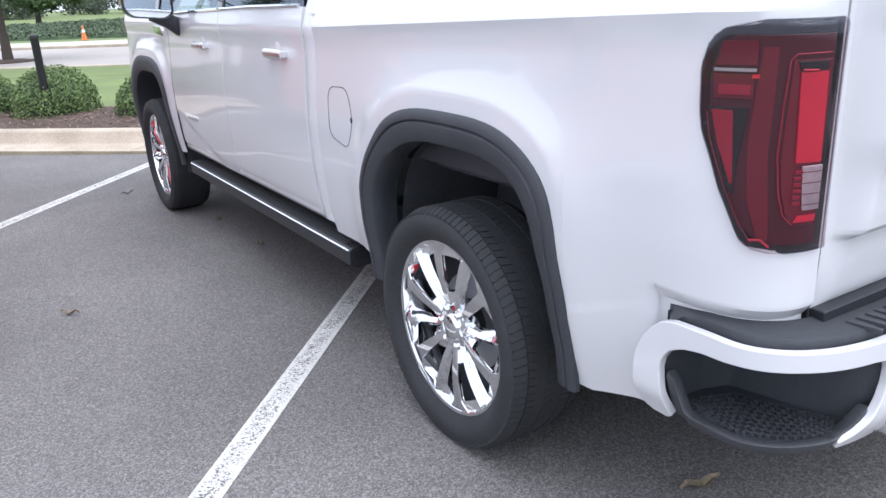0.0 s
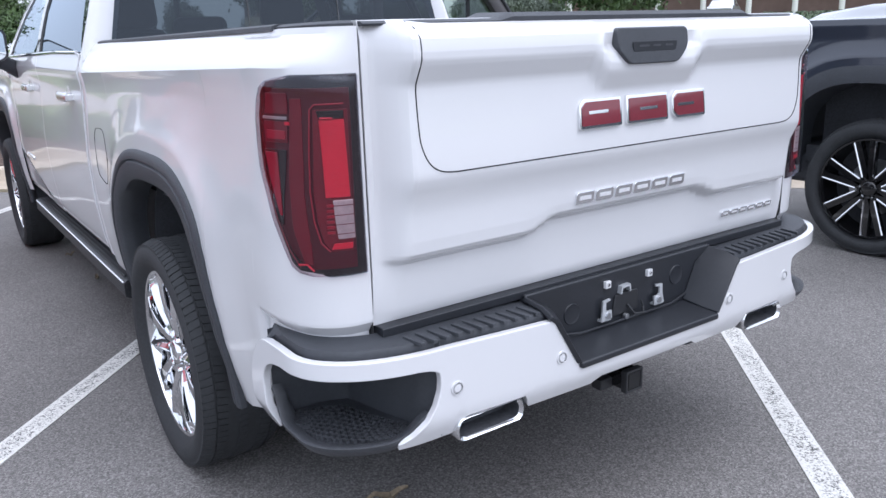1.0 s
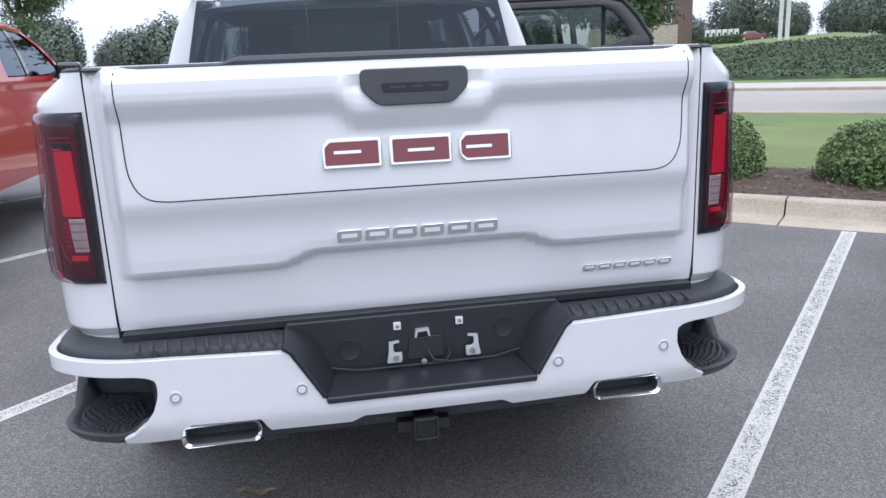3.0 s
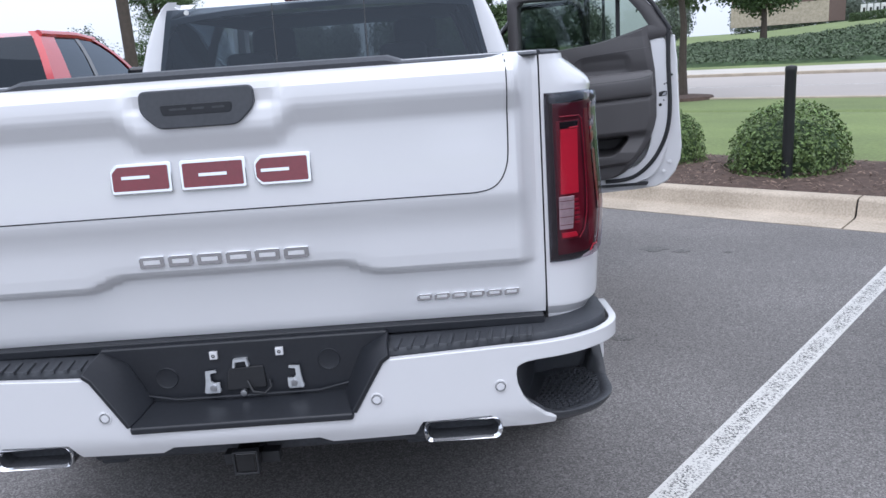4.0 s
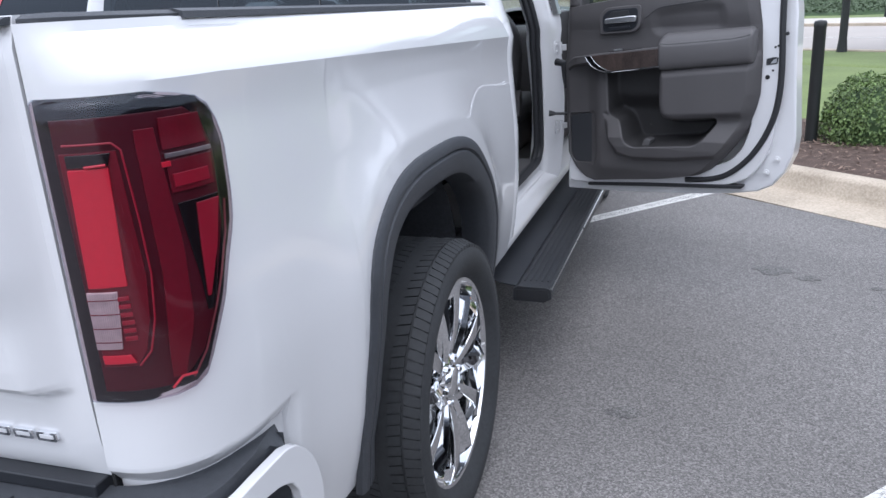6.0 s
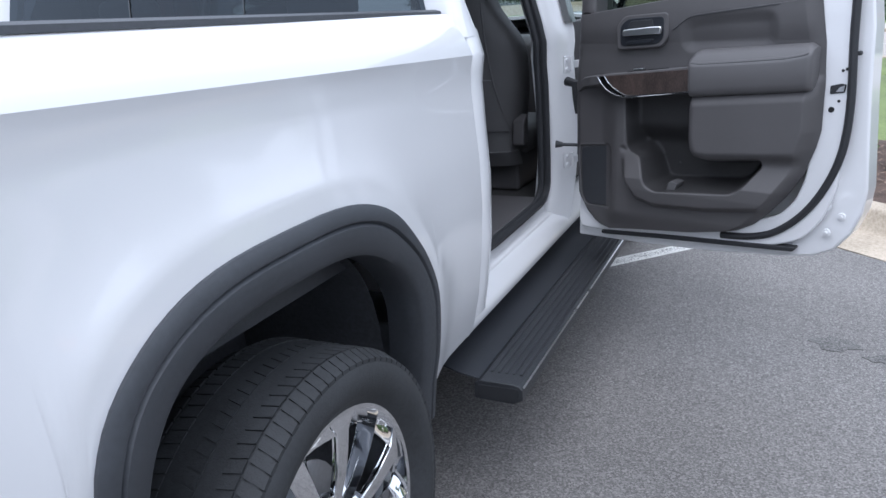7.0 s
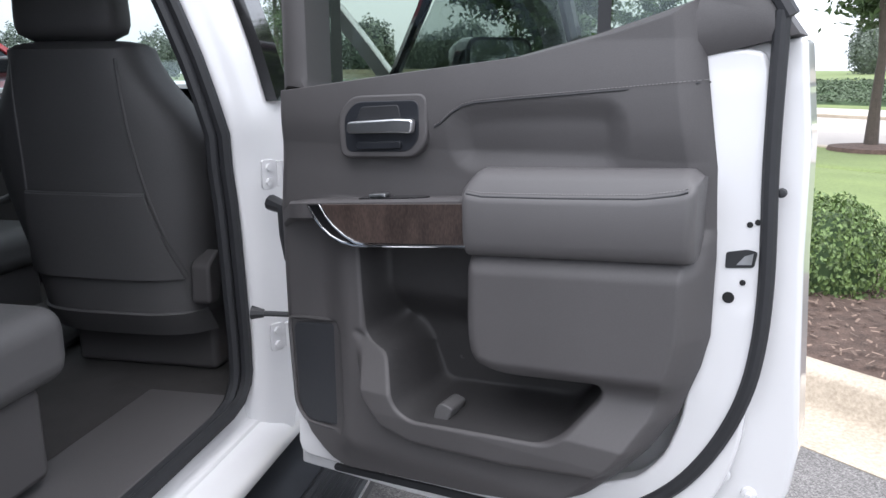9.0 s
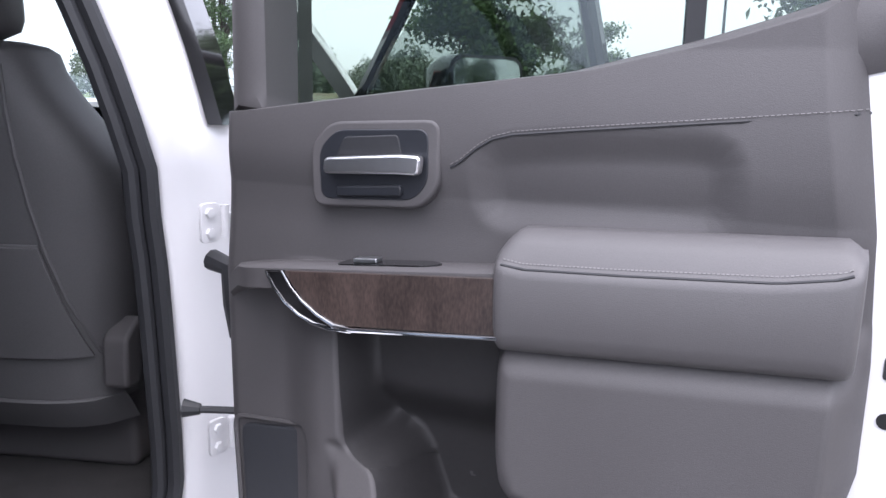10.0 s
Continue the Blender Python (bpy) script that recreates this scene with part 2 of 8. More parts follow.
M["bark"] = material("bark", (0.075, 0.060, 0.050), 0.9, vary=0.3, scale=9, bump=0.8, bump_scale=50)
M["post"] = material("black_post_paint", (0.012, 0.014, 0.014), 0.5, vary=0.2)
M["brick_wall"] = material("brown_brick_wall", (0.150, 0.100, 0.088), 0.9, vary=0.2, scale=2)
M["white_wall"] = material("white_wall", (0.72, 0.72, 0.70), 0.8, vary=0.06, scale=1)
M["roof"] = material("grey_roof", (0.16, 0.15, 0.15), 0.9, vary=0.15)
M["dark_glass"] = material("dark_window", (0.03, 0.035, 0.04), 0.1, coat=0.5)
M["amber"] = material("amber_marker", (0.8, 0.20, 0.03), 0.25, coat=0.6)
M["mirror_glass"] = material("mirror_glass", (0.75, 0.78, 0.8), 0.03, metal=1.0, vary=0.01)
M["leaf_litter"] = material("dry_leaf", (0.24, 0.19, 0.13), 0.8, vary=0.3, scale=30)
M["stain"] = stony("oil_stain", (0.075, 0.072, 0.070), (0.145, 0.14, 0.136), (0.30, 0.29, 0.28), 0.0055, 6.0)
M["dark_red"] = material("dark_red_paint", (0.17, 0.018, 0.026), 0.35, coat=0.8, vary=0.05)


# ---- building helpers ----
def lerp(a, b, f):
    return a + (b - a) * f


def smooth(a, b, x):
    f = min(1, max(0, (x - a) / (b - a)))
    return f * f * (3 - 2 * f)


def along(table, x):
    """Linear reading of a table of (x, y)."""
    if x <= table[0][0]:
        return table[0][1]
    for (x0, y0), (x1, y1) in zip(table, table[1:]):
        if x <= x1:
            return lerp(y0, y1, (x - x0) / (x1 - x0))
    return table[-1][1]


CORE = Vector((0, 2.6, 0.95))


def part(name, bm, mat, parent=None, label="", sharp=35, thick=0.0, bevel=0.0, place=None, segments=2, core=CORE):
    """Link a bmesh as one mesh object under a thing or a part. thick: metres inwards, away from the side that faces out."""
    bmesh.ops.remove_doubles(bm, verts=bm.verts, dist=1e-5)
    bmesh.ops.recalc_face_normals(bm, faces=bm.faces)
    if thick and sum(f.calc_area() * f.normal.dot((f.calc_center_median() - core).normalized()) for f in bm.faces) < 0:
        bmesh.ops.reverse_faces(bm, faces=bm.faces)
    for f in bm.faces:
        f.smooth = True
    for e in bm.edges:
        if len(e.link_faces) == 2 and e.calc_face_angle(0) > radians(sharp):
            e.smooth = False
    me = bpy.data.meshes.new(name)
    bm.to_mesh(me)
    bm.free()
    me.materials.append(mat)
    ob = new(name, me)
    if parent is not None:
        ob.parent = parent
    if place is not None:
        ob.matrix_basis = place
    if label:
        ob["label"] = label
    if thick:
        s = ob.modifiers.new("solid", "SOLIDIFY")
        s.thickness, s.offset = thick, -1
    if thick and not bevel:
        bevel, segments = min(0.002, abs(thick) * 0.3), 1
    if bevel:
        b = ob.modifiers.new("bevel", "BEVEL")
        b.width, b.segments, b.limit_method, b.angle_limit = bevel, segments, "ANGLE", radians(40)
        b.harden_normals = True
    return ob


def thing(name, label, category, place=None, group="", kind=""):
    ob = new(name)
    ob.empty_display_size = 0.1
    if place is not None:
        ob.matrix_basis = place
    return tagged(ob, label, category, group, kind)


def faces_of(rows, closed=False, caps=False, flip=False, bm=None):
    """A skin over rows of points (all of one length)."""
    bm = bm or bmesh.new()
    vs = [[bm.verts.new(p) for p in row] for row in rows]
    for a, b in zip(vs, vs[1:]):
        n = len(a)
        for i in range(n if closed else n - 1):
            j = (i + 1) % n
            q = (a[i], a[j], b[j], b[i])
            if len({tuple(v.co) for v in q}) >= 3:
                try:
                    bm.faces.new(q[::-1] if flip else q)
                except ValueError:
                    pass
    if caps:
        bm.faces.new(vs[0])
        bm.faces.new(vs[-1][::-1])
    return bm


def box(x0, x1, y0, y1, z0, z1, bm=None):
    bm = bm or bmesh.new()
    v = [bm.verts.new((x, y, z)) for z in (z0, z1) for y in (y0, y1) for x in (x0, x1)]
    for q in ((0, 2, 3, 1), (4, 5, 7, 6), (0, 1, 5, 4), (2, 6, 7, 3), (0, 4, 6, 2), (1, 3, 7, 5)):
        bm.faces.new([v[i] for i in q])
    return bm


def prism(outline, fn, d0, d1, bm=None):
    """A slab: a 2D outline, placed by fn(a, b, depth), from depth d0 to d1."""
    bm = bm or bmesh.new()
    lo = [bm.verts.new(fn(a, b, d0)) for a, b in outline]
    hi = [bm.verts.new(fn(a, b, d1)) for a, b in outline]
    n = len(outline)
    for i in range(n):
        j = (i + 1) % n
        bm.faces.new((lo[i], lo[j], hi[j], hi[i]))
    bm.faces.new(lo[::-1])
    bm.faces.new(hi)
    return bm


def rounded(points, r, n=4):
    """An outline with its corners rounded."""
    out = []
    k = len(points)
    for i in range(k):
        p, a, b = Vector(points[i]), Vector(points[i - 1]), Vector(points[(i + 1) % k])
        rr = min(r, (a - p).length * 0.45, (b - p).length * 0.45)
        s, e = p + (a - p).normalized() * rr, p + (b - p).normalized() * rr
        for j in range(n + 1):
            f = j / n
            out.append(tuple(s * (1 - f) ** 2 + p * 2 * f * (1 - f) + e * f * f))
    return out


def tube(points, radius, n=8, bm=None, caps=True, flat=1.0):
    """A round bar along points; radius: a number or one per point."""
    pts = [Vector(p) for p in points]
    rad = radius if isinstance(radius, (list, tuple)) else [radius] * len(pts)
    rows = []
    a = None
    for i, p in enumerate(pts):
        d = (pts[min(i + 1, len(pts) - 1)] - pts[max(i - 1, 0)]).normalized()
        if a is None:
            a = d.cross(Vector((0, 0, 1)) if abs(d.z) < 0.95 else Vector((1, 0, 0)))
        else:
            a = a - d * a.dot(d)
        a.normalize()
        b = d.cross(a).normalized()
        rows.append([p + a * (math.cos(t) * rad[i]) + b * (math.sin(t) * rad[i] * flat) for t in (2 * math.pi * k / n for k in range(n))])
    return faces_of(rows, closed=True, caps=caps, bm=bm)


def lathe(profile, n, centre=(0, 0, 0), axis="x", bm=None):
    """Turn a profile of (along, radius) about an axis."""
    rows = []
    for a, r in profile:
        ring = []
        for k in range(n):
            t = 2 * math.pi * k / n
            c, s = math.cos(t) * r, math.sin(t) * r
            p = {"x": (a, c, s), "y": (c, a, s), "z": (c, s, a)}[axis]
            ring.append(Vector(centre) + Vector(p))
        rows.append(ring)
    return faces_of(rows, closed=True, bm=bm)


# ---- the white pickup: x to its right, y ahead, z up; the tailgate's lower edge at y = 0 ----
AXLE_R, AXLE_F, TYRE_R, ARCH_Y = 1.17, 5.18, 0.418, 1.116
FRONT_ARCH = AXLE_F - 0.03
CREASE = 1.385
BED_END = 2.13
BODY = [(0.45, 0.965), (0.55, 0.990), (0.65, 1.010), (0.80, 1.026), (0.95, 1.034), (1.10, 1.030), (1.22, 1.018), (1.31, 1.011), (1.36, 1.015), (CREASE, 1.022),
        (1.41, 1.012), (1.45, 0.988), (1.490, 0.962), (1.515, 0.938)]
CAB = [(0.45, 0.965), (0.55, 0.986), (0.65, 1.002), (0.80, 1.018), (1.0, 1.024), (1.2, 1.012), (1.31, 1.006), (CREASE, 1.015), (1.42, 1.006), (1.46, 0.994), (1.55, 0.972), (1.70, 0.922), (1.84, 0.857), (1.90, 0.79)]
ARCH_A, ARCH_B, ARCH_N, ARCH_Z = 0.590, 0.718, 3.1, 0.43


def lean(z):
    """The arches lean back towards their tops."""
    return 0.045 * (1 - smooth(0.80, 1.05, z))


def arch_r(dy, dz):
    dy = dy - lean(dz + ARCH_Z)
    return ((abs(dy) / ARCH_A) ** ARCH_N + (max(0, dz) / ARCH_B) ** ARCH_N) ** (1 / ARCH_N)


def flare(y, z, yc, reach=0.15):
    """The body swells to an upright band round the arch, with a crease at the band's outer edge."""
    d = (arch_r(y - yc, z - ARCH_Z) - 1) * 0.6
    if z <= 0.3 or d >= reach:
        return 0
    f = 1 if d < 0.052 else 1 - (d - 0.052) / (reach - 0.052)
    return 0.026 * (0.35 * f ** 2 + 0.65 * f ** 3)


def crease(y):
    """The shoulder crease climbs evenly towards the tail."""
    return 1.390 + 0.0265 * max(0, BED_END - y)


def bed_top(y):
    return 1.507 + 0.0095 * max(0, BED_END - y)


def bed_x(y, z):
    zz = z - (crease(y) - CREASE) * (smooth(1.15, 1.38, z) - smooth(1.445, 1.515, z))
    return along(BODY, zz) + 0.9 * flare(y, z, ARCH_Y, 0.24)


def spread(a, b, n):
    return [lerp(a, b, i / n) for i in range(n + 1)]


CORNER = 0.25


def tuck_in(z):
    """The panel's lower edge rolls inwards over the bumper."""
    return 0.024 * (1 - smooth(0.816, 0.844, z))


def corner(theta, z, off=0.0):
    """The rear corner of the bed side in plan: theta 0 at the flank, 90 at the tailgate's seam."""
    t = radians(theta)
    bx = bed_x(CORNER, z)
    k = 2 / 2.5
    c, s = max(0, math.cos(t)) ** k, max(0, math.sin(t)) ** k
    n = Vector((math.cos(t), -math.sin(t) * 0.8, 0)).normalized()
    return Vector((0.853 + (bx - 0.853) * c, CORNER - CORNER * s, z)) + n * (off - tuck_in(z))


def side_columns(yc, y0, y1, extra=()):
    """Stations along a flank with a wheel arch at yc."""
    ys = [y0 + (y1 - y0) * i / 28 for i in range(29)]
    for k in range(25):
        t = math.pi * k / 24
        c = math.cos(t)
        ys.append(yc + ARCH_A * math.copysign(abs(c) ** (2 / ARCH_N), c) + lean(ARCH_Z + ARCH_B * math.sin(t) ** (2 / ARCH_N)))
    ys += [yc + 0.045 - ARCH_A - 0.001, yc + 0.045 + ARCH_A + 0.001, *extra]
    return sorted({round(y, 4) for y in ys if y0 - 1e-6 <= y <= y1 + 1e-6})


def arch_z(y, yc, low):
    """Height of the arch's edge at a station: the topmost point that still lies inside it."""
    a, b = ARCH_Z, ARCH_Z + ARCH_B
    if arch_r(y - yc, 0) > 1:
        return low
    for _ in range(30):
        m = (a + b) / 2
        a, b = (m, b) if arch_r(y - yc, m - ARCH_Z) <= 1 else (a, m)
    return max(low, a)


def heights(low, top, mid=CREASE):
    """Heights from the lower edge to the top, with one on the crease."""
    return [lerp(low, mid, (i / 20)) for i in range(20)] + [mid] + [lerp(mid, top, i / 6) for i in range(1, 7)]


def side_heights(low, top, mid):
    """Heights with four more, close together at the rolled lower edge where there is one."""
    h = heights(low, top, mid)
    return sorted(h + ([0.840, 0.849, 0.857, 0.866] if low < 0.83 else [lerp(h[k], h[k + 1], 0.5) for k in range(4)]))


truck = thing("pickup_truck", "white crew cab pickup truck, chrome wheels, one rear door wide open", "truck")


def bed_low(y):
    if y < 0.272:
        return 0.70
    if y < 0.30:
        return lerp(0.70, 0.500, smooth(0.272, 0.288, y))
    return 0.525 if y > 1.1 else lerp(0.500, 0.450, smooth(0.30, 0.56, y))


def bed_side(sx):
    yc = ARCH_Y
    rows = []
    for th in (90, 82, 74, 66, 58, 50, 42, 34, 26, 18, 10, 5):
        rows.append([(sx * p.x, p.y, p.z) for p in (corner(th, z) for z in side_heights(0.70, bed_top(0.1), crease(0.2)))])
    for y in side_columns(yc, CORNER, BED_END, (0.272, 0.277, 0.282, 0.288, 0.30, 0.36)):
        low = arch_z(y, yc, bed_low(y))
        rows.append([(sx * (bed_x(y, z) - tuck_in(z) * (1 - smooth(0.268, 0.31, y))), y, z) for z in side_heights(low, bed_top(y), crease(y))])
    rows.append([(sx * (bed_x(BED_END, z) - 0.012), BED_END + 0.008, z) for z in side_heights(0.525, bed_top(BED_END), crease(BED_END))])
    rows.append([(sx * (bed_x(BED_END, z) - 0.10), BED_END + 0.010, z) for z in side_heights(0.525, bed_top(BED_END), crease(BED_END))])
    bm = faces_of(rows, flip=sx < 0)
    side = part("bed_side", bm, M["white"], truck, sharp=28)
    # rail cap along the top
    rows = []
    for y in (0.25, 0.3, 0.8, 1.4, 1.9, BED_END - 0.03):
        t = bed_top(y)
        rows.append([(sx * x, y, z) for x, z in ((0.80, t - 0.03), (0.80, t + 0.013), (0.83, t + 0.013), (0.925, t + 0.013), (0.942, t + 0.008), (0.944, t - 0.003))])
    part("rail_cap", faces_of(rows, caps=True), M["black_plastic"], truck)
    # thin cap over the rear corner
    rows = []
    for t in (88, 78, 68, 58, 48, 38, 28, 18, 8, 0):
        p, q = corner(t, 1.515, -0.004), corner(t, 1.515, -0.10)
        h = bed_top(p.y)
        rows.append([(sx * p.x, p.y, h - 0.003), (sx * p.x, p.y, h + 0.005), (sx * lerp(p.x, q.x, 0.15), lerp(p.y, q.y, 0.15), h + 0.011), (sx * q.x, max(q.y, 0.06), h + 0.013), (sx * q.x, max(q.y, 0.06), h - 0.005)])
    part("corner_cap", faces_of(rows, caps=True), M["black_plastic"], truck)
    # inner wall of the bed
    part("bed_inner_wall", box(min(sx * 0.90, sx * 0.80), max(sx * 0.90, sx * 0.80), 0.12, 2.06, 0.93, 1.49), M["black_plastic"], truck)
    # black arch trim
    rows = []
    for k in range(49):
        t = math.pi * k / 48
        c, s = math.cos(t), math.sin(t)
        cy, cz = math.copysign(abs(c) ** (2 / ARCH_N), c), abs(s) ** (2 / ARCH_N)

        def at(r, off, dz=0.0):
            z = ARCH_Z + ARCH_B * cz * r
            y = yc + ARCH_A * cy * r + lean(z)
            return (sx * (bed_x(y, max(z, 0.5)) + off), y, z)
        rows.append([at(1.012, -0.01), at(1.012, 0.006), at(1.0, 0.012), at(0.972, 0.014), at(0.966, 0.013), at(0.958, 0.004), at(0.950, 0.012), at(0.94, 0.012), at(0.885, 0.006), at(0.865, -0.006), at(0.855, -0.05), at(0.86, -0.10)])
    trim = part("arch_trim", faces_of(rows), M["black_plastic"], truck, sharp=40)
    # liner of the wheel well
    rows = []
    for x in (0.93, 0.85, 0.7, 0.55, 0.5):
        r = 0.86 if x > 0.6 else 0.82
        rows.append([(sx * x, yc + 0.02 + ARCH_A * math.copysign(abs(math.cos(t)) ** (2 / ARCH_N), math.cos(t)) * r, ARCH_Z + ARCH_B * abs(math.sin(t)) ** (2 / ARCH_N) * r - 0.0) for t in (math.pi * k / 24 for k in range(25))])
    rows.append([(sx * 0.5, yc, 0.45)] * 25)
    part("wheel_well_liner", faces_of(rows), M["dark_liner"], truck)
    # mud flap behind and ahead of the wheel
    part("mud_flap", box(min(sx * 0.74, sx * 0.93), max(sx * 0.74, sx * 0.93), yc - 0.56, yc - 0.53, 0.42, 0.72), M["dark_liner"], truck, bevel=0.008)
    part("front_flap", box(min(sx * 0.78, sx * 0.975), max(sx * 0.78, sx * 0.975), yc + 0.57, yc + 0.595, 0.38, 0.72), M["black_plastic"], truck, bevel=0.008)
    return side


for sx in (-1, 1):
    bed_side(sx)

# fuel door on the flank, a raised rounded plate with a dark finger hole
fuel = rounded([(1.840, 0.935), (2.010, 0.972), (2.010, 1.165), (1.845, 1.172), (1.790, 1.06)], 0.05, 6)
path = [(-(bed_x(y, z) + 0.0005), y, z) for y, z in fuel]
fuel_gap = part("fuel_door", tube(path + path[:1], 0.0013, 6, caps=False), M["seam"], truck, "body-coloured fuel filler door outline")
part("finger_hole", lathe([(-0.001, 0.001), (0.002, 0.015)], 14, (-(bed_x(1.80, 1.05) + 0.001), 1.803, 1.05)), M["seam"], fuel_gap)

# ---- tailgate ----
GATE = [(0.825, 0.012), (0.84, 0.004), (0.90, -0.004), (0.955, -0.010), (0.970, -0.013), (0.976, -0.018), (0.990, -0.043), (1.0, -0.050), (1.03, -0.054), (1.09, -0.057), (1.125, -0.062), (1.155, -0.076), (1.178, -0.086), (1.19, -0.088), (1.20, -0.088), (1.28, -0.083),
        (1.335, -0.0795), (1.375, -0.0775), (1.390, -0.0775), (1.400, -0.080), (1.438, -0.102), (1.450, -0.107), (1.468, -0.108), (1.495, -0.104), (1.512, -0.090), (1.528, -0.062), (1.538, -0.02)]
GATE_X = 0.8485


def gate_y(x, z):
    ax = abs(x)
    up = 0.034 * (1 - smooth(0.29, 0.40, ax))          # the lower crease rises in the middle
    dn = 0.048 * (1 - smooth(0.165, 0.228, ax))        # the upper band reaches down round the handle
    zz = z
    if z < 1.12:
        w = 1 - smooth(1.02, 1.12, z)
        w *= smooth(0.84, 0.93, z)
        zz = z - up * w
    elif z > 1.28:
        zz = z + dn * smooth(1.28, 1.36, z) * (1 - smooth(1.455, 1.512, z))
    y = along(GATE, zz)
    edge = smooth(0.768, 0.836, ax)
    flat = along([(0.825, 0.012), (0.88, 0.003), (0.95, 0.0), (1.42, -0.002), (1.495, -0.002), (1.538, 0.010)], z)
    y = lerp(y, flat, edge)
    # deep pocket round the handle
    return y


xs = sorted({round(v, 4) for v in [GATE_X * i / 30 for i in range(-30, 31)] + [s * a for s in (-1, 1) for a in (0.155, 0.175, 0.195, 0.215, 0.235, 0.3, 0.34, 0.38, 0.42, 0.7, 0.74, 0.76, 0.768, 0.776, 0.784, 0.792, 0.80, 0.808, 0.816, 0.824, 0.832, 0.838)]})
zs = sorted({round(z, 4) for z, _ in GATE} | {round(v, 4) for v in [0.955 + 0.003 * i for i in range(36)]} | {round(v, 4) for v in [1.33 + 0.005 * i for i in range(27)]} | {0.86, 0.93, 1.24, 1.31, 1.465})
rows = [[(x, gate_y(x, z), z) for z in zs] for x in xs]
rows = [[(xs[0], 0.07, z) for z in zs]] + rows + [[(xs[-1], 0.07, z) for z in zs]]
gate = part("tailgate", faces_of(rows), M["white"], truck, "white pressed-steel tailgate with an inner gate panel", sharp=24)
part("tailgate_inner", box(-0.84, 0.84, 0.02, 0.07, 0.83, 1.50), M["black_plastic"], gate)

# seams of the inner gate and of the outer edges
def on_gate(x, z, off=0.0):
    return (x, gate_y(x, z) - off, z)


half = [(0.757, 1.533), (0.757, 1.45), (0.757, 1.38), (0.755, 1.30), (0.750, 1.26), (0.735, 1.225), (0.71, 1.203), (0.67, 1.194), (0.6, 1.193)]
seam_path = [(-x, z) for x, z in half] + [(x, 1.193) for x in (-0.4, -0.2, 0.0, 0.2, 0.4)] + half[::-1]
fine_path = []
for (x0, z0), (x1, z1) in zip(seam_path, seam_path[1:]):
    k = len(fine_path) // 4
    (xa, za), (xb, zb) = seam_path[max(k - 1, 0)], seam_path[min(k + 2, len(seam_path) - 1)]
    for i in range(4):
        u = i / 4
        fine_path.append(tuple(0.5 * (2 * q + (r - p) * u + (2 * p - 5 * q + 4 * r - s) * u * u + (3 * q - p - 3 * r + s) * u ** 3)
                               for p, q, r, s in ((xa, x0, x1, xb), (za, z0, z1, zb))))
fine_path.append(seam_path[-1])
part("gate_seam", tube([on_gate(x, z, 0.0) for x, z in fine_path], 0.0017, 6), M["seam"], gate)
for s in (-1, 1):
    pts = [(s * 0.8495, lerp(0.0, -0.004, i / 20) + 0.004 + min(0, gate_y(s * 0.84, lerp(0.82, 1.522, i / 20))) * 0.6, lerp(0.80, 1.522, i / 20)) for i in range(21)]
    part("edge_gap", tube([(s * 0.851, 0.012, z) for _, _, z in pts], 0.0036, 6), M["seam"], gate)

# black cap along the top edge, raised in the middle
rows = []
for x in (-0.846, -0.7, -0.50, -0.46, -0.2, 0.0, 0.2, 0.46, 0.50, 0.7, 0.846):
    h = 0.014 * (1 - smooth(0.455, 0.505, abs(x)))
    y0 = min(-0.012, gate_y(x, 1.523) + 0.012) if abs(x) < 0.9 else 0.012
    rows.append([(x, y0, 1.525), (x, y0 - 0.003, 1.530 + h * 0.7), (x, y0 + 0.012, 1.536 + h), (x, 0.08, 1.539 + h), (x, 0.09, 1.525)])
part("gate_cap", faces_of(rows, caps=True), M["black_plastic"], gate, sharp=30)

# handle: black escutcheon in a recess
hz = rounded([(-0.152, 1.506), (0.132, 1.506), (0.132, 1.454), (0.088, 1.412), (-0.108, 1.412), (-0.152, 1.454)], 0.018, 4)
hy = lerp(gate_y(0, 1.412), gate_y(0, 1.504), 0.5) - 0.006
handle = part("gate_handle", prism(hz, lambda a, b, d: (a, lerp(gate_y(0.0, 1.412), gate_y(0.0, 1.504), (b - 1.412) / 0.094) + 0.012 - d, b), 0.0, 0.026), M["black_plastic"], gate, "black pull handle", bevel=0.004)
part("handle_grip", prism(rounded([(-0.10, 1.470), (0.08, 1.470), (0.075, 1.444), (-0.095, 1.444)], 0.008, 3), lambda a, b, d: (a, hy - 0.008 - d, b), 0.0, 0.003), M["recess_plastic"], handle, bevel=0.001)
for a0, a1 in ((-0.075, -0.035), (-0.02, 0.01), (0.03, 0.06)):
    part("button_line", box(a0, a1, hy - 0.0118, hy - 0.0105, 1.456, 1.461), M["grey_plastic"], handle)

# emblem: three plain red plates in chrome frames
emblem_shapes = [
    [(-0.262, 1.252), (-0.262, 1.312), (-0.246, 1.330), (-0.104, 1.330), (-0.104, 1.252)],
    [(-0.084, 1.252), (-0.084, 1.330), (0.086, 1.330), (0.086, 1.252)],
    [(0.106, 1.270), (0.106, 1.312), (0.122, 1.330), (0.252, 1.330), (0.252, 1.252), (0.122, 1.252)],
]
def emblem_y(b):
    return lerp(-0.0860, -0.0775, (b - 1.252) / 0.078)


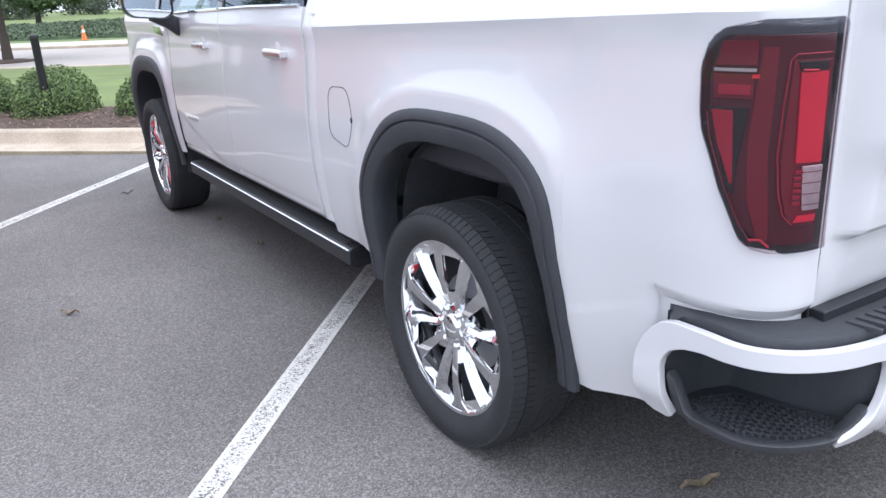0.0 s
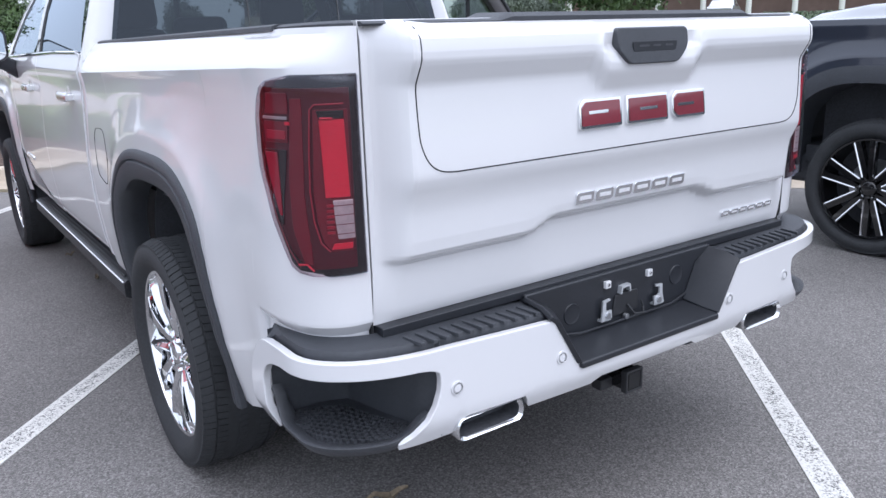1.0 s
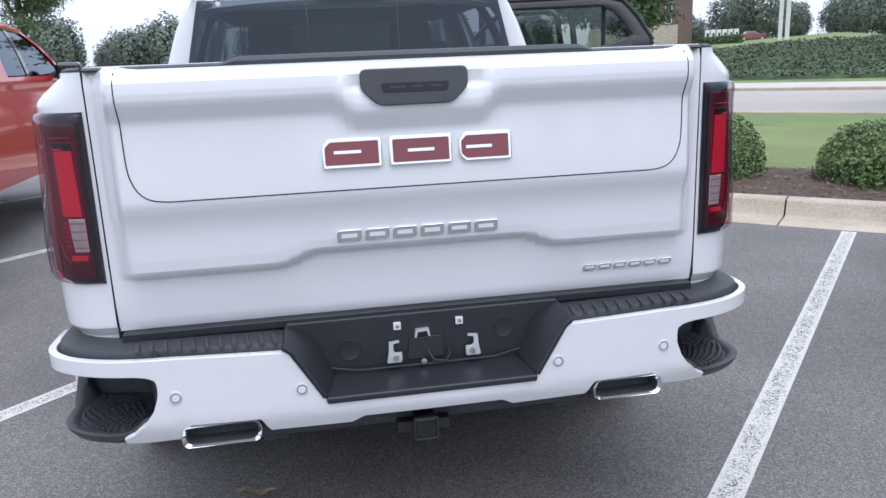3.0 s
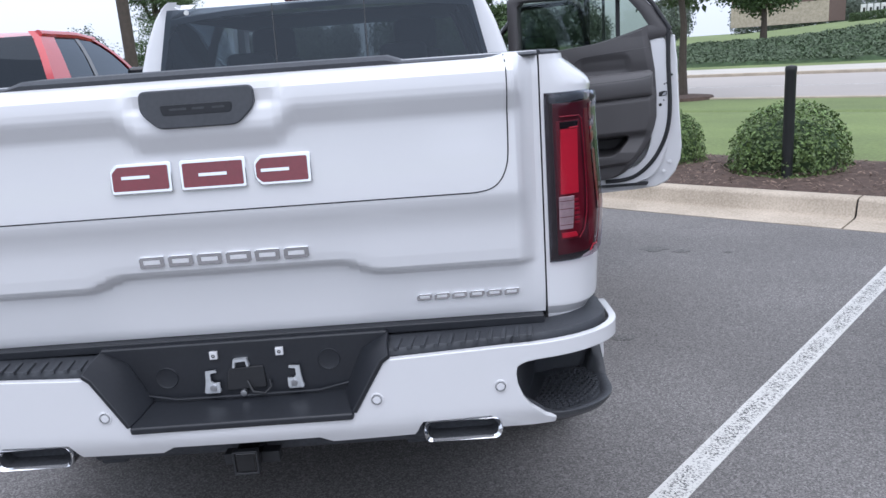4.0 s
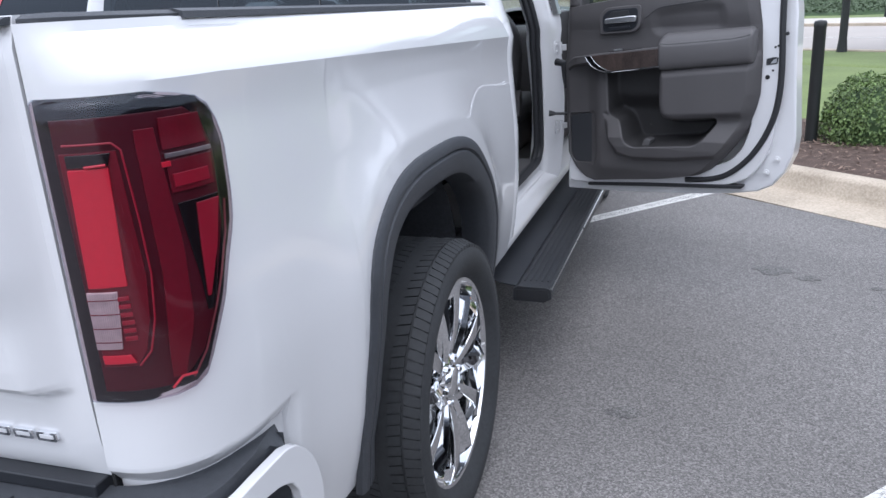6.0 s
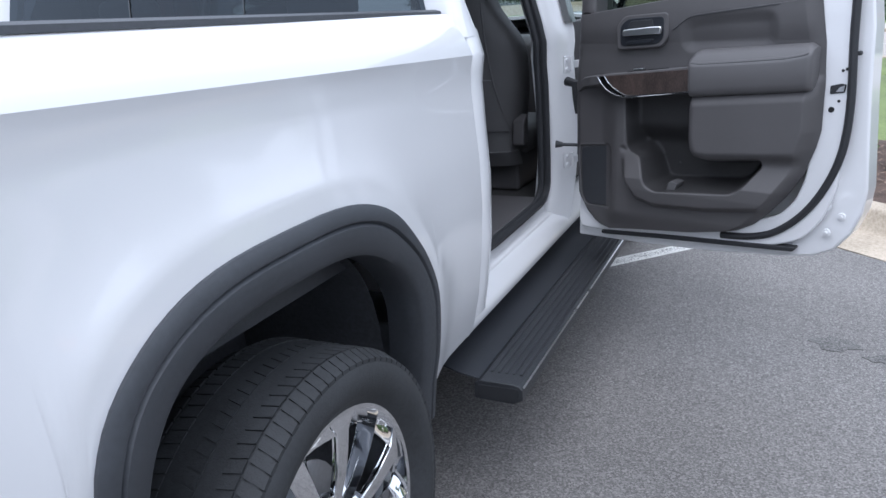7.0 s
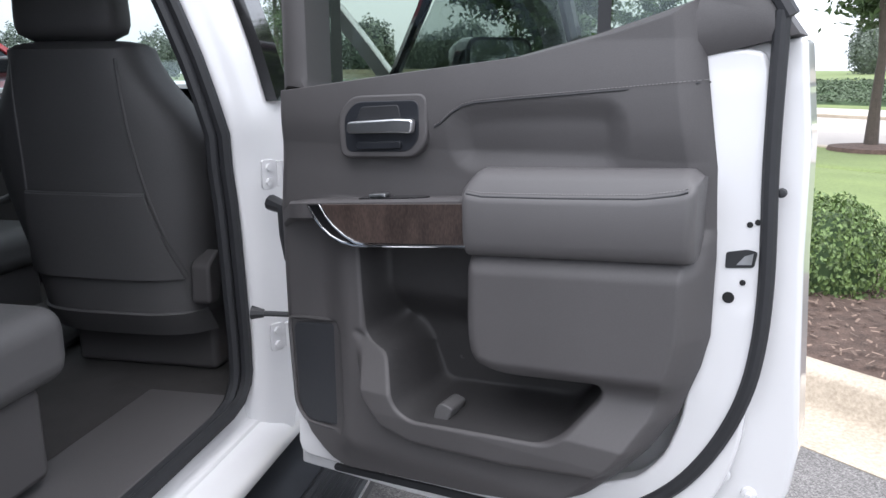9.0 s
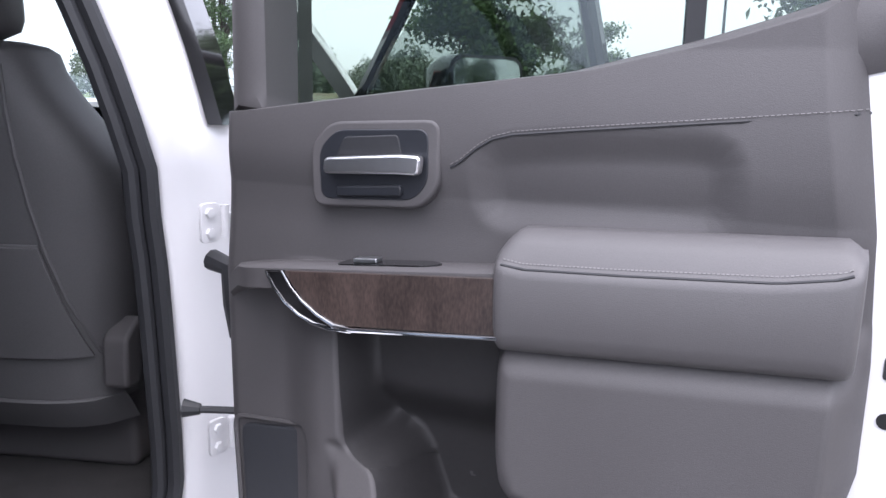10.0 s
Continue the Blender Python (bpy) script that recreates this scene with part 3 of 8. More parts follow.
for shape in emblem_shapes:
    cx = sum(p[0] for p in shape) / len(shape)
    cz = sum(p[1] for p in shape) / len(shape)
    plate = part("emblem_plate", prism(rounded(shape, 0.006, 2), lambda a, b, d: (a, emblem_y(b) - d, b), -0.006, 0.010), M["chrome"], gate, "chrome-framed emblem plate", bevel=0.003)
    inner = [(cx + (a - cx) * 0.90, cz + (b - cz) * 0.78) for a, b in shape]
    part("emblem_face", prism(rounded(inner, 0.004, 2), lambda a, b, d: (a, emblem_y(b) - d, b), 0.006, 0.0122), M["emblem_red"], plate, "deep red face")
    for k in (0,):
        w = 0.036
        slot = [(cx - w + k * 0.012, cz - 0.004 + k * 0.013), (cx + w + k * 0.012, cz - 0.004 + k * 0.013), (cx + w + k * 0.012, cz + 0.004 + k * 0.013), (cx - w + k * 0.012, cz + 0.004 + k * 0.013)]
        part("emblem_slot", prism(slot, lambda a, b, d: (a, emblem_y(b) - d, b), 0.010, 0.0134), M["chrome"], plate)


def chrome_row(name, x0, x1, z0, z1, n, parent, fn, label):
    """A row of slim chrome blocks with slanted ends, standing in for a name badge."""
    w = (x1 - x0) / n
    for i in range(n):
        a, b = x0 + w * i, x0 + w * (i + 0.88)
        s = 0.006
        o = part(name, prism([(a, z0), (b - s, z0), (b, z0 + s), (b, z1), (a + s, z1), (a, z1 - s)], fn, -0.003, 0.007), M["chrome"], parent, label, bevel=0.002)
        part("badge_slot", prism([(a + w * 0.16, lerp(z0, z1, 0.34)), (b - w * 0.16, lerp(z0, z1, 0.34)), (b - w * 0.16, lerp(z0, z1, 0.66)), (a + w * 0.16, lerp(z0, z1, 0.66))], fn, 0.006, 0.0078), M["white"], o)


chrome_row("badge_block", -0.238, 0.225, 1.045, 1.078, 6, gate, lambda a, b, d: (a, gate_y(a, b) - d, b), "small chrome badge block")
chrome_row("badge_block", 0.490, 0.780, 0.886, 0.906, 6, gate, lambda a, b, d: (a, gate_y(a, b) - d, b), "small chrome badge block")

# ---- tail lamps: a smoked lens wrapped round the corner, with bright bars in it ----
LAMP_OUT = [(0.968, 64), (0.974, 50), (0.980, 43), (0.990, 37.5), (1.0, 35), (1.06, 27.5), (1.10, 22.5), (1.155, 17), (1.21, 11), (1.25, 9.2), (1.34, 8), (1.385, 10.5), (1.405, 15), (1.418, 21), (1.427, 40)]
LAMP_LOW, LAMP_TOP = 0.968, 1.427


def lamp_patch(sx, z0, z1, in_edge, out_edge, off, rows=14, cols=14, top=None):
    """A patch on the rear corner between two edges, which are tables of (z, theta)."""
    pts = []
    for i in range(rows + 1):
        z = lerp(z0, z1, i / rows)
        a, b = along(in_edge, z), along(out_edge, z)
        pts.append([(sx * p.x, p.y, p.z) for p in (corner(lerp(a, b, j / cols), z, off) for j in range(cols + 1))])
    return faces_of(pts, flip=sx > 0)


def th(x):
    """theta at a given x on the rear part of the corner, at lamp height."""
    best = min(range(0, 91), key=lambda t: abs(corner(t, 1.2).x - x))
    return best


def lamp_cover(sx):
    """The clear outer lens: domed, falling to the body all round its edge."""
    fr = [0, 0.012, 0.03, 0.06] + spread(0.12, 0.88, 14) + [0.94, 0.97, 0.988, 1]
    zf = [0, 0.012, 0.03, 0.06] + spread(0.12, 0.88, 16) + [0.94, 0.97, 0.988, 1]

    def rise(f):
        d = min(f, 1 - f)
        return math.sqrt(max(0, 1 - (1 - min(1, d / 0.06)) ** 2))
    pts = []
    for g in zf:
        z = lerp(LAMP_LOW, LAMP_TOP, g)
        b = along(LAMP_OUT, z)
        pts.append([(sx * p.x, p.y, p.z) for p in (corner(lerp(88.5, b, f), z, 0.002 + 0.020 * min(rise(f), rise(g))) for f in fr)])
    return faces_of(pts, flip=sx > 0)


def lamp_line(sx, pts, off, r):
    """A thin light guide along (theta, z) points on the corner."""
    fine = []
    for (a0, z0), (a1, z1) in zip(pts, pts[1:]):
        fine += [(lerp(a0, a1, k / 5), lerp(z0, z1, k / 5)) for k in range(5)]
    fine.append(pts[-1])
    return tube([(sx * p.x, p.y, p.z) for p in (corner(a, z, off) for a, z in fine)], r, 6)


for sx in (-1, 1):
    lamp = part("tail_lamp", lamp_patch(sx, LAMP_LOW, LAMP_TOP, [(0, 88.5)], LAMP_OUT, 0.003, 30, 20), M["lens_black"], truck, "smoked dark red tail lamp", thick=0.02, bevel=0.003)
    part("lamp_cover", lamp_cover(sx), M["lens_cover"], lamp, "clear outer lens", sharp=80)
    # smoked lens, with a redder bowl round the light bar
    part("red_zone", lamp_patch(sx, 0.988, 1.398, [(0, 83)], [(0.988, 50), (1.02, 37), (1.08, 28.5), (1.16, 20.5), (1.22, 15), (1.33, 13), (1.385, 17), (1.398, 24)], 0.005, 20, 14), M["lens_dark"], lamp, "smoked maroon lens", thick=0.003)
    part("mid_band", lamp_patch(sx, 1.00, 1.376, [(1.00, 52), (1.06, 51), (1.17, 47), (1.376, 47)], [(1.00, 46), (1.08, 38), (1.20, 35), (1.376, 38)], 0.0075, 16, 5), M["lens_red"], lamp, "red inner lens", thick=0.003)
    part("bowl", lamp_patch(sx, 1.030, 1.352, [(0, 81)], [(1.030, 66), (1.050, 61), (1.10, 57), (1.17, 54), (1.352, 55.5)], 0.0075, 14, 8), M["lens_red"], lamp, "red bowl round the light bar", thick=0.003)
    part("light_guide", lamp_line(sx, [(78, 1.364), (57, 1.363), (53.5, 1.352), (52, 1.25), (52, 1.17), (55, 1.10), (59, 1.052), (65, 1.031)], 0.0105, 0.0018), M["lens_edge"], lamp, "fine red light guide")
    part("bar_hood", lamp_patch(sx, 1.332, 1.350, [(0, 78)], [(1.332, 60), (1.350, 58)], 0.011, 3, 5), M["lens_black"], lamp, thick=0.004)
    part("light_bar", lamp_patch(sx, 1.156, 1.330, [(1.156, 80), (1.330, 78)], [(1.156, 63), (1.330, 60)], 0.012, 10, 6), M["lens_bright"], lamp, "bright red light bar", thick=0.005)
    part("bar_edge", lamp_line(sx, [(70, 1.333), (61, 1.334)], 0.014, 0.0022), M["lens_bright"], lamp)
    for k in range(6):
        z = 1.072 + k * 0.0125
        part("red_flute", lamp_patch(sx, z, z + 0.007, [(0, 69)], [(0, 63.5)], 0.0115, 2, 3), M["lens_edge"], lamp, thick=0.003)
    part("bar_tail", lamp_patch(sx, 1.036, 1.050, [(1.036, 80), (1.050, 80.5)], [(1.036, 66), (1.050, 68)], 0.0115, 2, 5), M["lens_bright"], lamp, "bright red foot of the light bar", thick=0.003)
    rev = part("reversing_lens", lamp_patch(sx, 1.060, 1.150, [(1.060, 82), (1.150, 81.5)], [(1.060, 71), (1.150, 68)], 0.012, 8, 5), M["lens_clear"], lamp, "ribbed clear reversing lens", thick=0.004)
    for k in range(13):
        f = (k + 0.5) / 13
        part("rib", lamp_line(sx, [(lerp(81.6, 71.4, f), 1.062), (lerp(81.1, 68.4, f), 1.148)], 0.0122, 0.0007), M["steel"], rev)
    for k in range(4):
        part("lens_band", lamp_line(sx, [(81.5, 1.072 + 0.022 * k), (70.5 - 0.7 * k, 1.072 + 0.022 * k)], 0.0122, 0.0010), M["lens_red"], rev)
    # side cluster: a dark box, a reflector with a pale upper edge, a blade that tapers down
    part("side_lens", lamp_patch(sx, 1.342, 1.388, [(0, 36)], [(1.342, 16), (1.388, 18)], 0.009, 4, 6), M["lens_red"], lamp, thick=0.003)
    part("side_streak", lamp_patch(sx, 1.330, 1.337, [(0, 36)], [(0, 15)], 0.012, 2, 6), M["steel"], lamp, "pale reflector edge", thick=0.003)
    part("side_reflector", lamp_patch(sx, 1.278, 1.326, [(0, 35.5)], [(1.278, 16), (1.326, 15)], 0.009, 4, 6), M["lens_red"], lamp, "red side reflector", thick=0.003)
    part("reflector_core", lamp_patch(sx, 1.286, 1.306, [(0, 34)], [(0, 18)], 0.0115, 3, 6), M["lens_edge"], lamp, thick=0.003)
    part("side_spark", lamp_patch(sx, 1.318, 1.326, [(0, 38)], [(0, 34)], 0.0125, 2, 2), M["lens_bright"], lamp, thick=0.003)
    part("blade_bed", lamp_patch(sx, 1.09, 1.262, [(1.09, 31), (1.15, 31), (1.262, 34)], [(1.09, 27), (1.262, 15)], 0.008, 10, 5), M["lens_black"], lamp, thick=0.003)
    part("side_blade", lamp_patch(sx, 1.112, 1.256, [(1.112, 30), (1.256, 26)], [(1.112, 28.5), (1.19, 20), (1.256, 15.5)], 0.0105, 10, 4), M["lens_edge"], lamp, "red blade", thick=0.003)
    part("rim_guide", lamp_line(sx, [(43, 0.994), (35.5, 1.03), (28, 1.09), (22, 1.14), (16, 1.20), (13.5, 1.25)], 0.011, 0.0016), M["lens_red"], lamp)
    part("lower_streak", lamp_line(sx, [(41.5, 1.000), (48, 1.001), (53, 0.986)], 0.012, 0.0022), M["lens_bright"], lamp)

# ---- rear bumper ----
BUMP_Y = -0.150


def bump(s, z, off=0.0):
    """The bumper's face in plan: s is x up to 0.72, then it runs round the corner to s = 1.32 on the flank."""
    a = abs(s)
    sg = math.copysign(1, s)
    if a <= 0.72:
        y = BUMP_Y + 0.025 * (a / 0.72) ** 2
        x, n = a, Vector((0.06 * a, -1, 0)).normalized()
    else:
        f = (a - 0.72) / 0.60
        t = min(f / 0.72, 1) * math.pi / 2
        k = 2 / 2.2
        x = 0.72 + 0.335 * math.sin(t) ** k
        y = (BUMP_Y + 0.025) + 0.20 * (1 - max(0, math.cos(t)) ** k)
        if f > 0.72:
            y += (f - 0.72) / 0.28 * 0.26
        n = Vector((math.sin(t), -math.cos(t), 0))
    tuck = 0.035 * smooth(0.60, 0.50, z) if z < 0.6 else -0.012 * smooth(0.72, 0.80, z) * 0
    p = Vector((x, y, z)) + n * (off - tuck)
    return Vector((p.x * sg, p.y, p.z))


def bump_top(a):
    if a < 0.300:
        return 0.632
    if a < 0.385:
        return lerp(0.632, 0.772, (a - 0.300) / 0.085)
    return lerp(0.772, 0.786, min(1, (a - 0.385) / 0.6)) - 0.12 * max(0, (a - 1.20) / 0.12) ** 2.2


def bump_low(a):
    if a < 0.20:
        return 0.555
    if 0.46 < a < 0.70:
        return 0.535 + 0.045 * smooth(0.46, 0.485, a) * (1 - smooth(0.67, 0.70, a))
    if a < 0.235:
        return lerp(0.555, 0.535, (a - 0.20) / 0.035)
    return 0.535 if a < 0.45 else lerp(0.535, 0.53, (a - 0.45) / 0.4)


# edge of the corner step's pocket and of the painted skin round it, as (run round the corner, height)
POCKET = [(0.765, 0.600), (0.748, 0.632), (0.738, 0.670), (0.736, 0.700), (0.739, 0.718), (0.752, 0.729), (0.78, 0.734), (0.95, 0.740), (1.10, 0.741), (1.18, 0.738), (1.212, 0.729), (1.236, 0.712), (1.250, 0.684), (1.254, 0.655), (1.251, 0.615), (1.246, 0.57), (1.240, 0.53)]
SKIN_END = [(1.18, 0.787), (1.235, 0.784), (1.254, 0.776), (1.274, 0.750), (1.290, 0.720), (1.301, 0.685), (1.307, 0.645), (1.306, 0.595), (1.303, 0.555), (1.296, 0.532), (1.28, 0.522), (1.25, 0.520)]
SKIN_X = 0.70


def resample(poly, n):
    """n + 1 points at even steps along a polyline."""
    d = [0.0]
    for (a0, b0), (a1, b1) in zip(poly, poly[1:]):
        d.append(d[-1] + math.hypot(a1 - a0, b1 - b0))
    ta, tb = [(k, p[0]) for k, p in zip(d, poly)], [(k, p[1]) for k, p in zip(d, poly)]
    return [(along(ta, d[-1] * i / n), along(tb, d[-1] * i / n)) for i in range(n + 1)]


def bumper_skin():
    """The painted bumper in one skin: full height in the middle, and a band that runs round each corner step."""
    bm = bmesh.new()
    mid = sorted({*spread(-SKIN_X, SKIN_X, 56), *[k * v for k in (-1, 1) for v in (0.2, 0.235, 0.30, 0.385, 0.46, 0.47, 0.485, 0.67, 0.685)]})
    n = 10
    faces_of([[bump(v, lerp(bump_low(abs(v)), bump_top(abs(v)), i / n)) for i in range(n + 1)] for v in mid], bm=bm)
    lo, hi = bump_low(SKIN_X), bump_top(SKIN_X)
    col = [(SKIN_X, lerp(lo, hi, i / n)) for i in range(n + 1)]
    ribbons = [
        (resample([(0.83, 0.548), (0.80, 0.562), POCKET[0]], 8), resample([(0.83, 0.530), (0.77, 0.530), (SKIN_X, lo)], 8)),
        (resample(POCKET[:5], n), col),
        (resample(POCKET[4:], 60), resample([(SKIN_X, hi), (0.85, bump_top(0.85)), (1.0, bump_top(1.0))] + SKIN_END, 60)),
    ]
    for k in (-1, 1):
        for inner, outer in ribbons:
            faces_of([[bump(k * lerp(a[0], b[0], i / 4), lerp(a[1], b[1], i / 4)) for i in range(5)] for a, b in zip(inner, outer)], bm=bm)
    return bm


def pocket_back(f):
    """Back wall of the corner step in plan, from the rear face inwards and forwards to the flank."""
    pts = [(0.735, -0.105), (0.765, -0.05), (0.80, 0.08), (0.83, 0.205), (0.90, 0.232), (1.03, 0.236)]
    q = resample(pts, 40)
    return q[min(40, int(round(f * 40)))]


STEP_S = spread(0.755, 1.247, 40)
bumper = part("rear_bumper", bumper_skin(), M["white"], truck, "white painted rear bumper with black step pads", sharp=60, thick=0.022, bevel=0.005)
for sx in (-1, 1):
    f = sx < 0
    # corner step pocket: back wall, floor with a moulded tread, raised rim
    rows = [[Vector((sx * pocket_back(i / 40)[0], pocket_back(i / 40)[1], z)) for z in (0.54, 0.62, 0.70, 0.795)] for i in range(41)]
    pocket = part("corner_step", faces_of(rows), M["black_plastic"], bumper, "black moulded corner step", sharp=70)

    def rim(a):
        return 0.563 + 0.085 * smooth(1.200, 1.247, a) + 0.05 * (1 - smooth(0.755, 0.83, a))
    rows = [[bump(sx * a, z, o - 0.016 * (1 - smooth(0.80, 0.86, a) + smooth(1.205, 1.23, a))) for o, z in ((-0.02, 0.524), (-0.004, 0.532), (0.001, rim(a) - 0.012), (-0.002, rim(a) - 0.002), (-0.006, rim(a)), (-0.030, rim(a) - 0.004), (-0.036, 0.545))] for a in STEP_S]
    part("step_rim", faces_of(rows), M["grey_plastic"], pocket, "worn grey rim of the step", sharp=45)

    def tread(i, j):
        o = bump(sx * STEP_S[i], 0.552, -0.026)
        b = pocket_back(i / 40)
        return o.lerp(Vector((sx * b[0], b[1], 0.552)), j)
    part("step_tread", faces_of([[tread(i, j / 5) for j in range(6)] for i in range(41)]), M["black_plastic"], pocket)
    nub = bmesh.new()
    for i in range(4, 37):
        for j in range(9):
            p = tread(i, 0.10 + 0.085 * j)
            q = tread(i + 1, 0.10 + 0.085 * j + (0.03 if (i + j) % 2 else -0.03))
            q = p.lerp(q, 0.75)
            d = q - p
            if d.length < 0.003:
                continue
            w = Vector((-d.y, d.x, 0)).normalized() * 0.004
            base = [p + w, q + w, q - w, p - w]
            vs = [nub.verts.new(v) for v in base] + [nub.verts.new(v + Vector((0, 0, 0.009))) for v in base]
            for qd in ((4, 5, 6, 7), (0, 1, 5, 4), (1, 2, 6, 5), (2, 3, 7, 6), (3, 0, 4, 7)):
                nub.faces.new([vs[k] for k in qd])
    tagged(part("nub_pattern", nub, M["grey_plastic"], pocket), kind="stuff")
    # step pad on top
    rows = []
    for v in spread(0.36, 1.236, 46):
        outer = bump(sx * v, 0, 0.004)
        z = bump_top(min(v, 1.18)) + 0.004 - 0.022 * smooth(1.195, 1.236, v)
        if v < 0.80:
            inner = Vector((sx * v, 0.01, 0))
        else:
            tt = lerp(90, 0, min(1, (v - 0.80) / 0.40))
            c = corner(tt, 0.90)
            inner = Vector((sx * (c.x - 0.03), c.y + 0.01, 0))
            if v > 1.20:
                inner = Vector((sx * lerp(1.010, 1.046, smooth(1.20, 1.236, v)), lerp(CORNER, 0.215, (v - 1.20) / 0.036), 0))
        rise = 0.020 - 0.014 * smooth(1.10, 1.236, v)
        rows.append([Vector((outer.x, outer.y, z - 0.016)), Vector((outer.x, outer.y, z + 0.004)), outer.lerp(inner, 0.05) + Vector((0, 0, z + 0.012)), outer.lerp(inner, 0.35) + Vector((0, 0, z + 0.014)), outer.lerp(inner, 0.6) + Vector((0, 0, z + 0.014)), inner + Vector((0, 0, z + rise)), inner + Vector((0, 0, z - 0.01))])
    pad = part("step_pad", faces_of(rows, caps=True), M["black_plastic"], bumper, "black ribbed step pad", sharp=40)
    for k in range(11):
        x = 0.42 + k * 0.036
        zt = bump_top(x) + 0.0175
        part("pad_rib", prism([(x, -0.115), (x + 0.012, -0.115), (x + 0.022, -0.045), (x + 0.010, -0.045)], lambda a, b, d: (sx * a, b, zt + d), -0.004, 0.006), M["black_plastic"], pad, bevel=0.002)
    # exhaust tip: a chrome oblong sleeve with a dark mouth
    cx, cz = sx * 0.592, 0.545
    out_l = rounded([(cx - 0.105, cz - 0.032), (cx + 0.105, cz - 0.032), (cx + 0.112, cz + 0.005), (cx + 0.10, cz + 0.034), (cx - 0.10, cz + 0.034), (cx - 0.112, cz + 0.005)], 0.018, 4)
    in_l = [(cx + (a - cx) * 0.885, cz + 0.001 + (b - cz) * (0.66 if b > cz else 0.77)) for a, b in out_l]
    rows = [[(a, 0.05, b + 0.01) for a, b in out_l], [(a, -0.116, b) for a, b in out_l], [(cx + (a - cx) * 0.985, -0.124, cz + (b - cz) * 0.96) for a, b in out_l], [(cx + (a - cx) * 0.96, -0.127, cz + (b - cz) * 0.90) for a, b in out_l], [(a, -0.118, b) for a, b in in_l]]
    tip = part("exhaust_tip", faces_of(rows, closed=True), M["chrome"], truck, "chrome oblong exhaust tip", sharp=70)
    part("exhaust_mouth", faces_of([[(a, -0.118, b) for a, b in in_l], [(a, -0.06, b) for a, b in in_l], [(cx, -0.055, cz)] * len(in_l)], closed=True), M["dark_liner"], tip)
    # parking sensors
    for x, z in ((0.366, 0.662), (0.700, 0.668)):
        p = bump(sx * x, z, 0)
        ring = part("parking_sensor", lathe([(0.004, 0.0185), (-0.003, 0.0185), (-0.0035, 0.0145), (-0.001, 0.0135), (-0.0012, 0.011), (-0.003, 0.0105), (-0.0035, 0.0)], 20, p, "y"), M["white"], bumper, "round parking sensor")
        part("sensor_gap", lathe([(-0.0028, 0.0152), (-0.0042, 0.0148), (-0.0042, 0.0128), (-0.0028, 0.0124)], 20, p, "y"), M["steel"], ring)

# number plate recess
well = part("plate_recess", box(-0.40, 0.40, -0.035, 0.0, 0.62, 0.815), M["recess_plastic"], bumper, "black empty number plate recess", bevel=0.006)
part("recess_floor", prism([(-0.30, -0.158), (0.30, -0.158), (0.33, 0.0), (-0.33, 0.0)], lambda a, b, d: (a, b, 0.632 + d + (b + 0.158) * 0.16), -0.02, 0.0), M["recess_plastic"], well, bevel=0.006)
for sx in (-1, 1):
    rows = [[(sx * 0.298, -0.156, 0.634), (sx * 0.383, -0.152, 0.774), (sx * 0.405, -0.149, 0.79)], [(sx * 0.285, -0.11, 0.64), (sx * 0.355, -0.10, 0.776), (sx * 0.40, -0.10, 0.805)], [(sx * 0.27, -0.036, 0.655), (sx * 0.325, -0.036, 0.77), (sx * 0.40, -0.03, 0.812)]]
    part("recess_cheek", faces_of(rows), M["recess_plastic"], well, thick=0.015, bevel=0.004)
part("recess_top", box(-0.84, 0.84, -0.02, 0.03, 0.80, 0.824), M["recess_plastic"], well, bevel=0.004)
for x, z in ((-0.085, 0.780), (0.098, 0.780)):
    clip = part("plate_nut", box(x - 0.011, x + 0.011, -0.046, -0.034, z - 0.011, z + 0.011), M["white"], well, "white plastic plate nut", bevel=0.002)
    part("nut_hole", lathe([(-0.001, 0.005), (0.001, 0.001)], 10, (x, -0.0465, z), "y"), M["seal"], clip)
for x, sd in ((-0.098, 1), (0.136, -1)):
    # a bent zinc tab: foot with a bolt, a slanting leg on one side, a short flange on top
    tab = [(-0.022, 0.676), (0.022, 0.678), (0.022, 0.702), (0.006, 0.702), (-0.002, 0.708), (-0.002, 0.730), (0.016, 0.733), (0.015, 0.739), (-0.014, 0.737), (-0.016, 0.708)]
    br = part("plate_bracket", prism([(x + sd * a, b) for a, b in tab], lambda a, b, d: (a, -0.046 - 0.10 * max(0, 0.70 - b) - d, b), 0, 0.006), M["zinc"], well, "bare zinc bracket")
    part("bracket_bolt", lathe([(0.006, 0.0095), (-0.005, 0.0095), (-0.006, 0.0)], 8, (x + sd * 0.004, -0.054, 0.689), "y"), M["steel"], br)
    part("bracket_foot", box(x - 0.020, x + 0.020, -0.052, -0.030, 0.672, 0.678), M["zinc"], br)
clip = part("plate_clip", prism([(-0.036, 0.742), (-0.032, 0.765), (0.006, 0.767), (0.010, 0.744), (0.004, 0.744), (0.001, 0.760), (-0.027, 0.758), (-0.030, 0.742)], lambda a, b, d: (a, -0.044 - d, b), -0.010, 0.006), M["zinc"], well, "bent zinc clip")
part("clip_block", prism(rounded([(-0.062, 0.672), (0.052, 0.676), (0.048, 0.742), (-0.050, 0.738)], 0.008, 2), lambda a, b, d: (a, -0.034 - d, b), 0.0, 0.008), M["seal"], well, bevel=0.003)
part("wire_loop", tube([(0.0, -0.045, 0.70), (0.016, -0.06, 0.672), (0.05, -0.065, 0.668), (0.066, -0.05, 0.68), (0.062, -0.045, 0.70)], 0.0035), M["seal"], well)
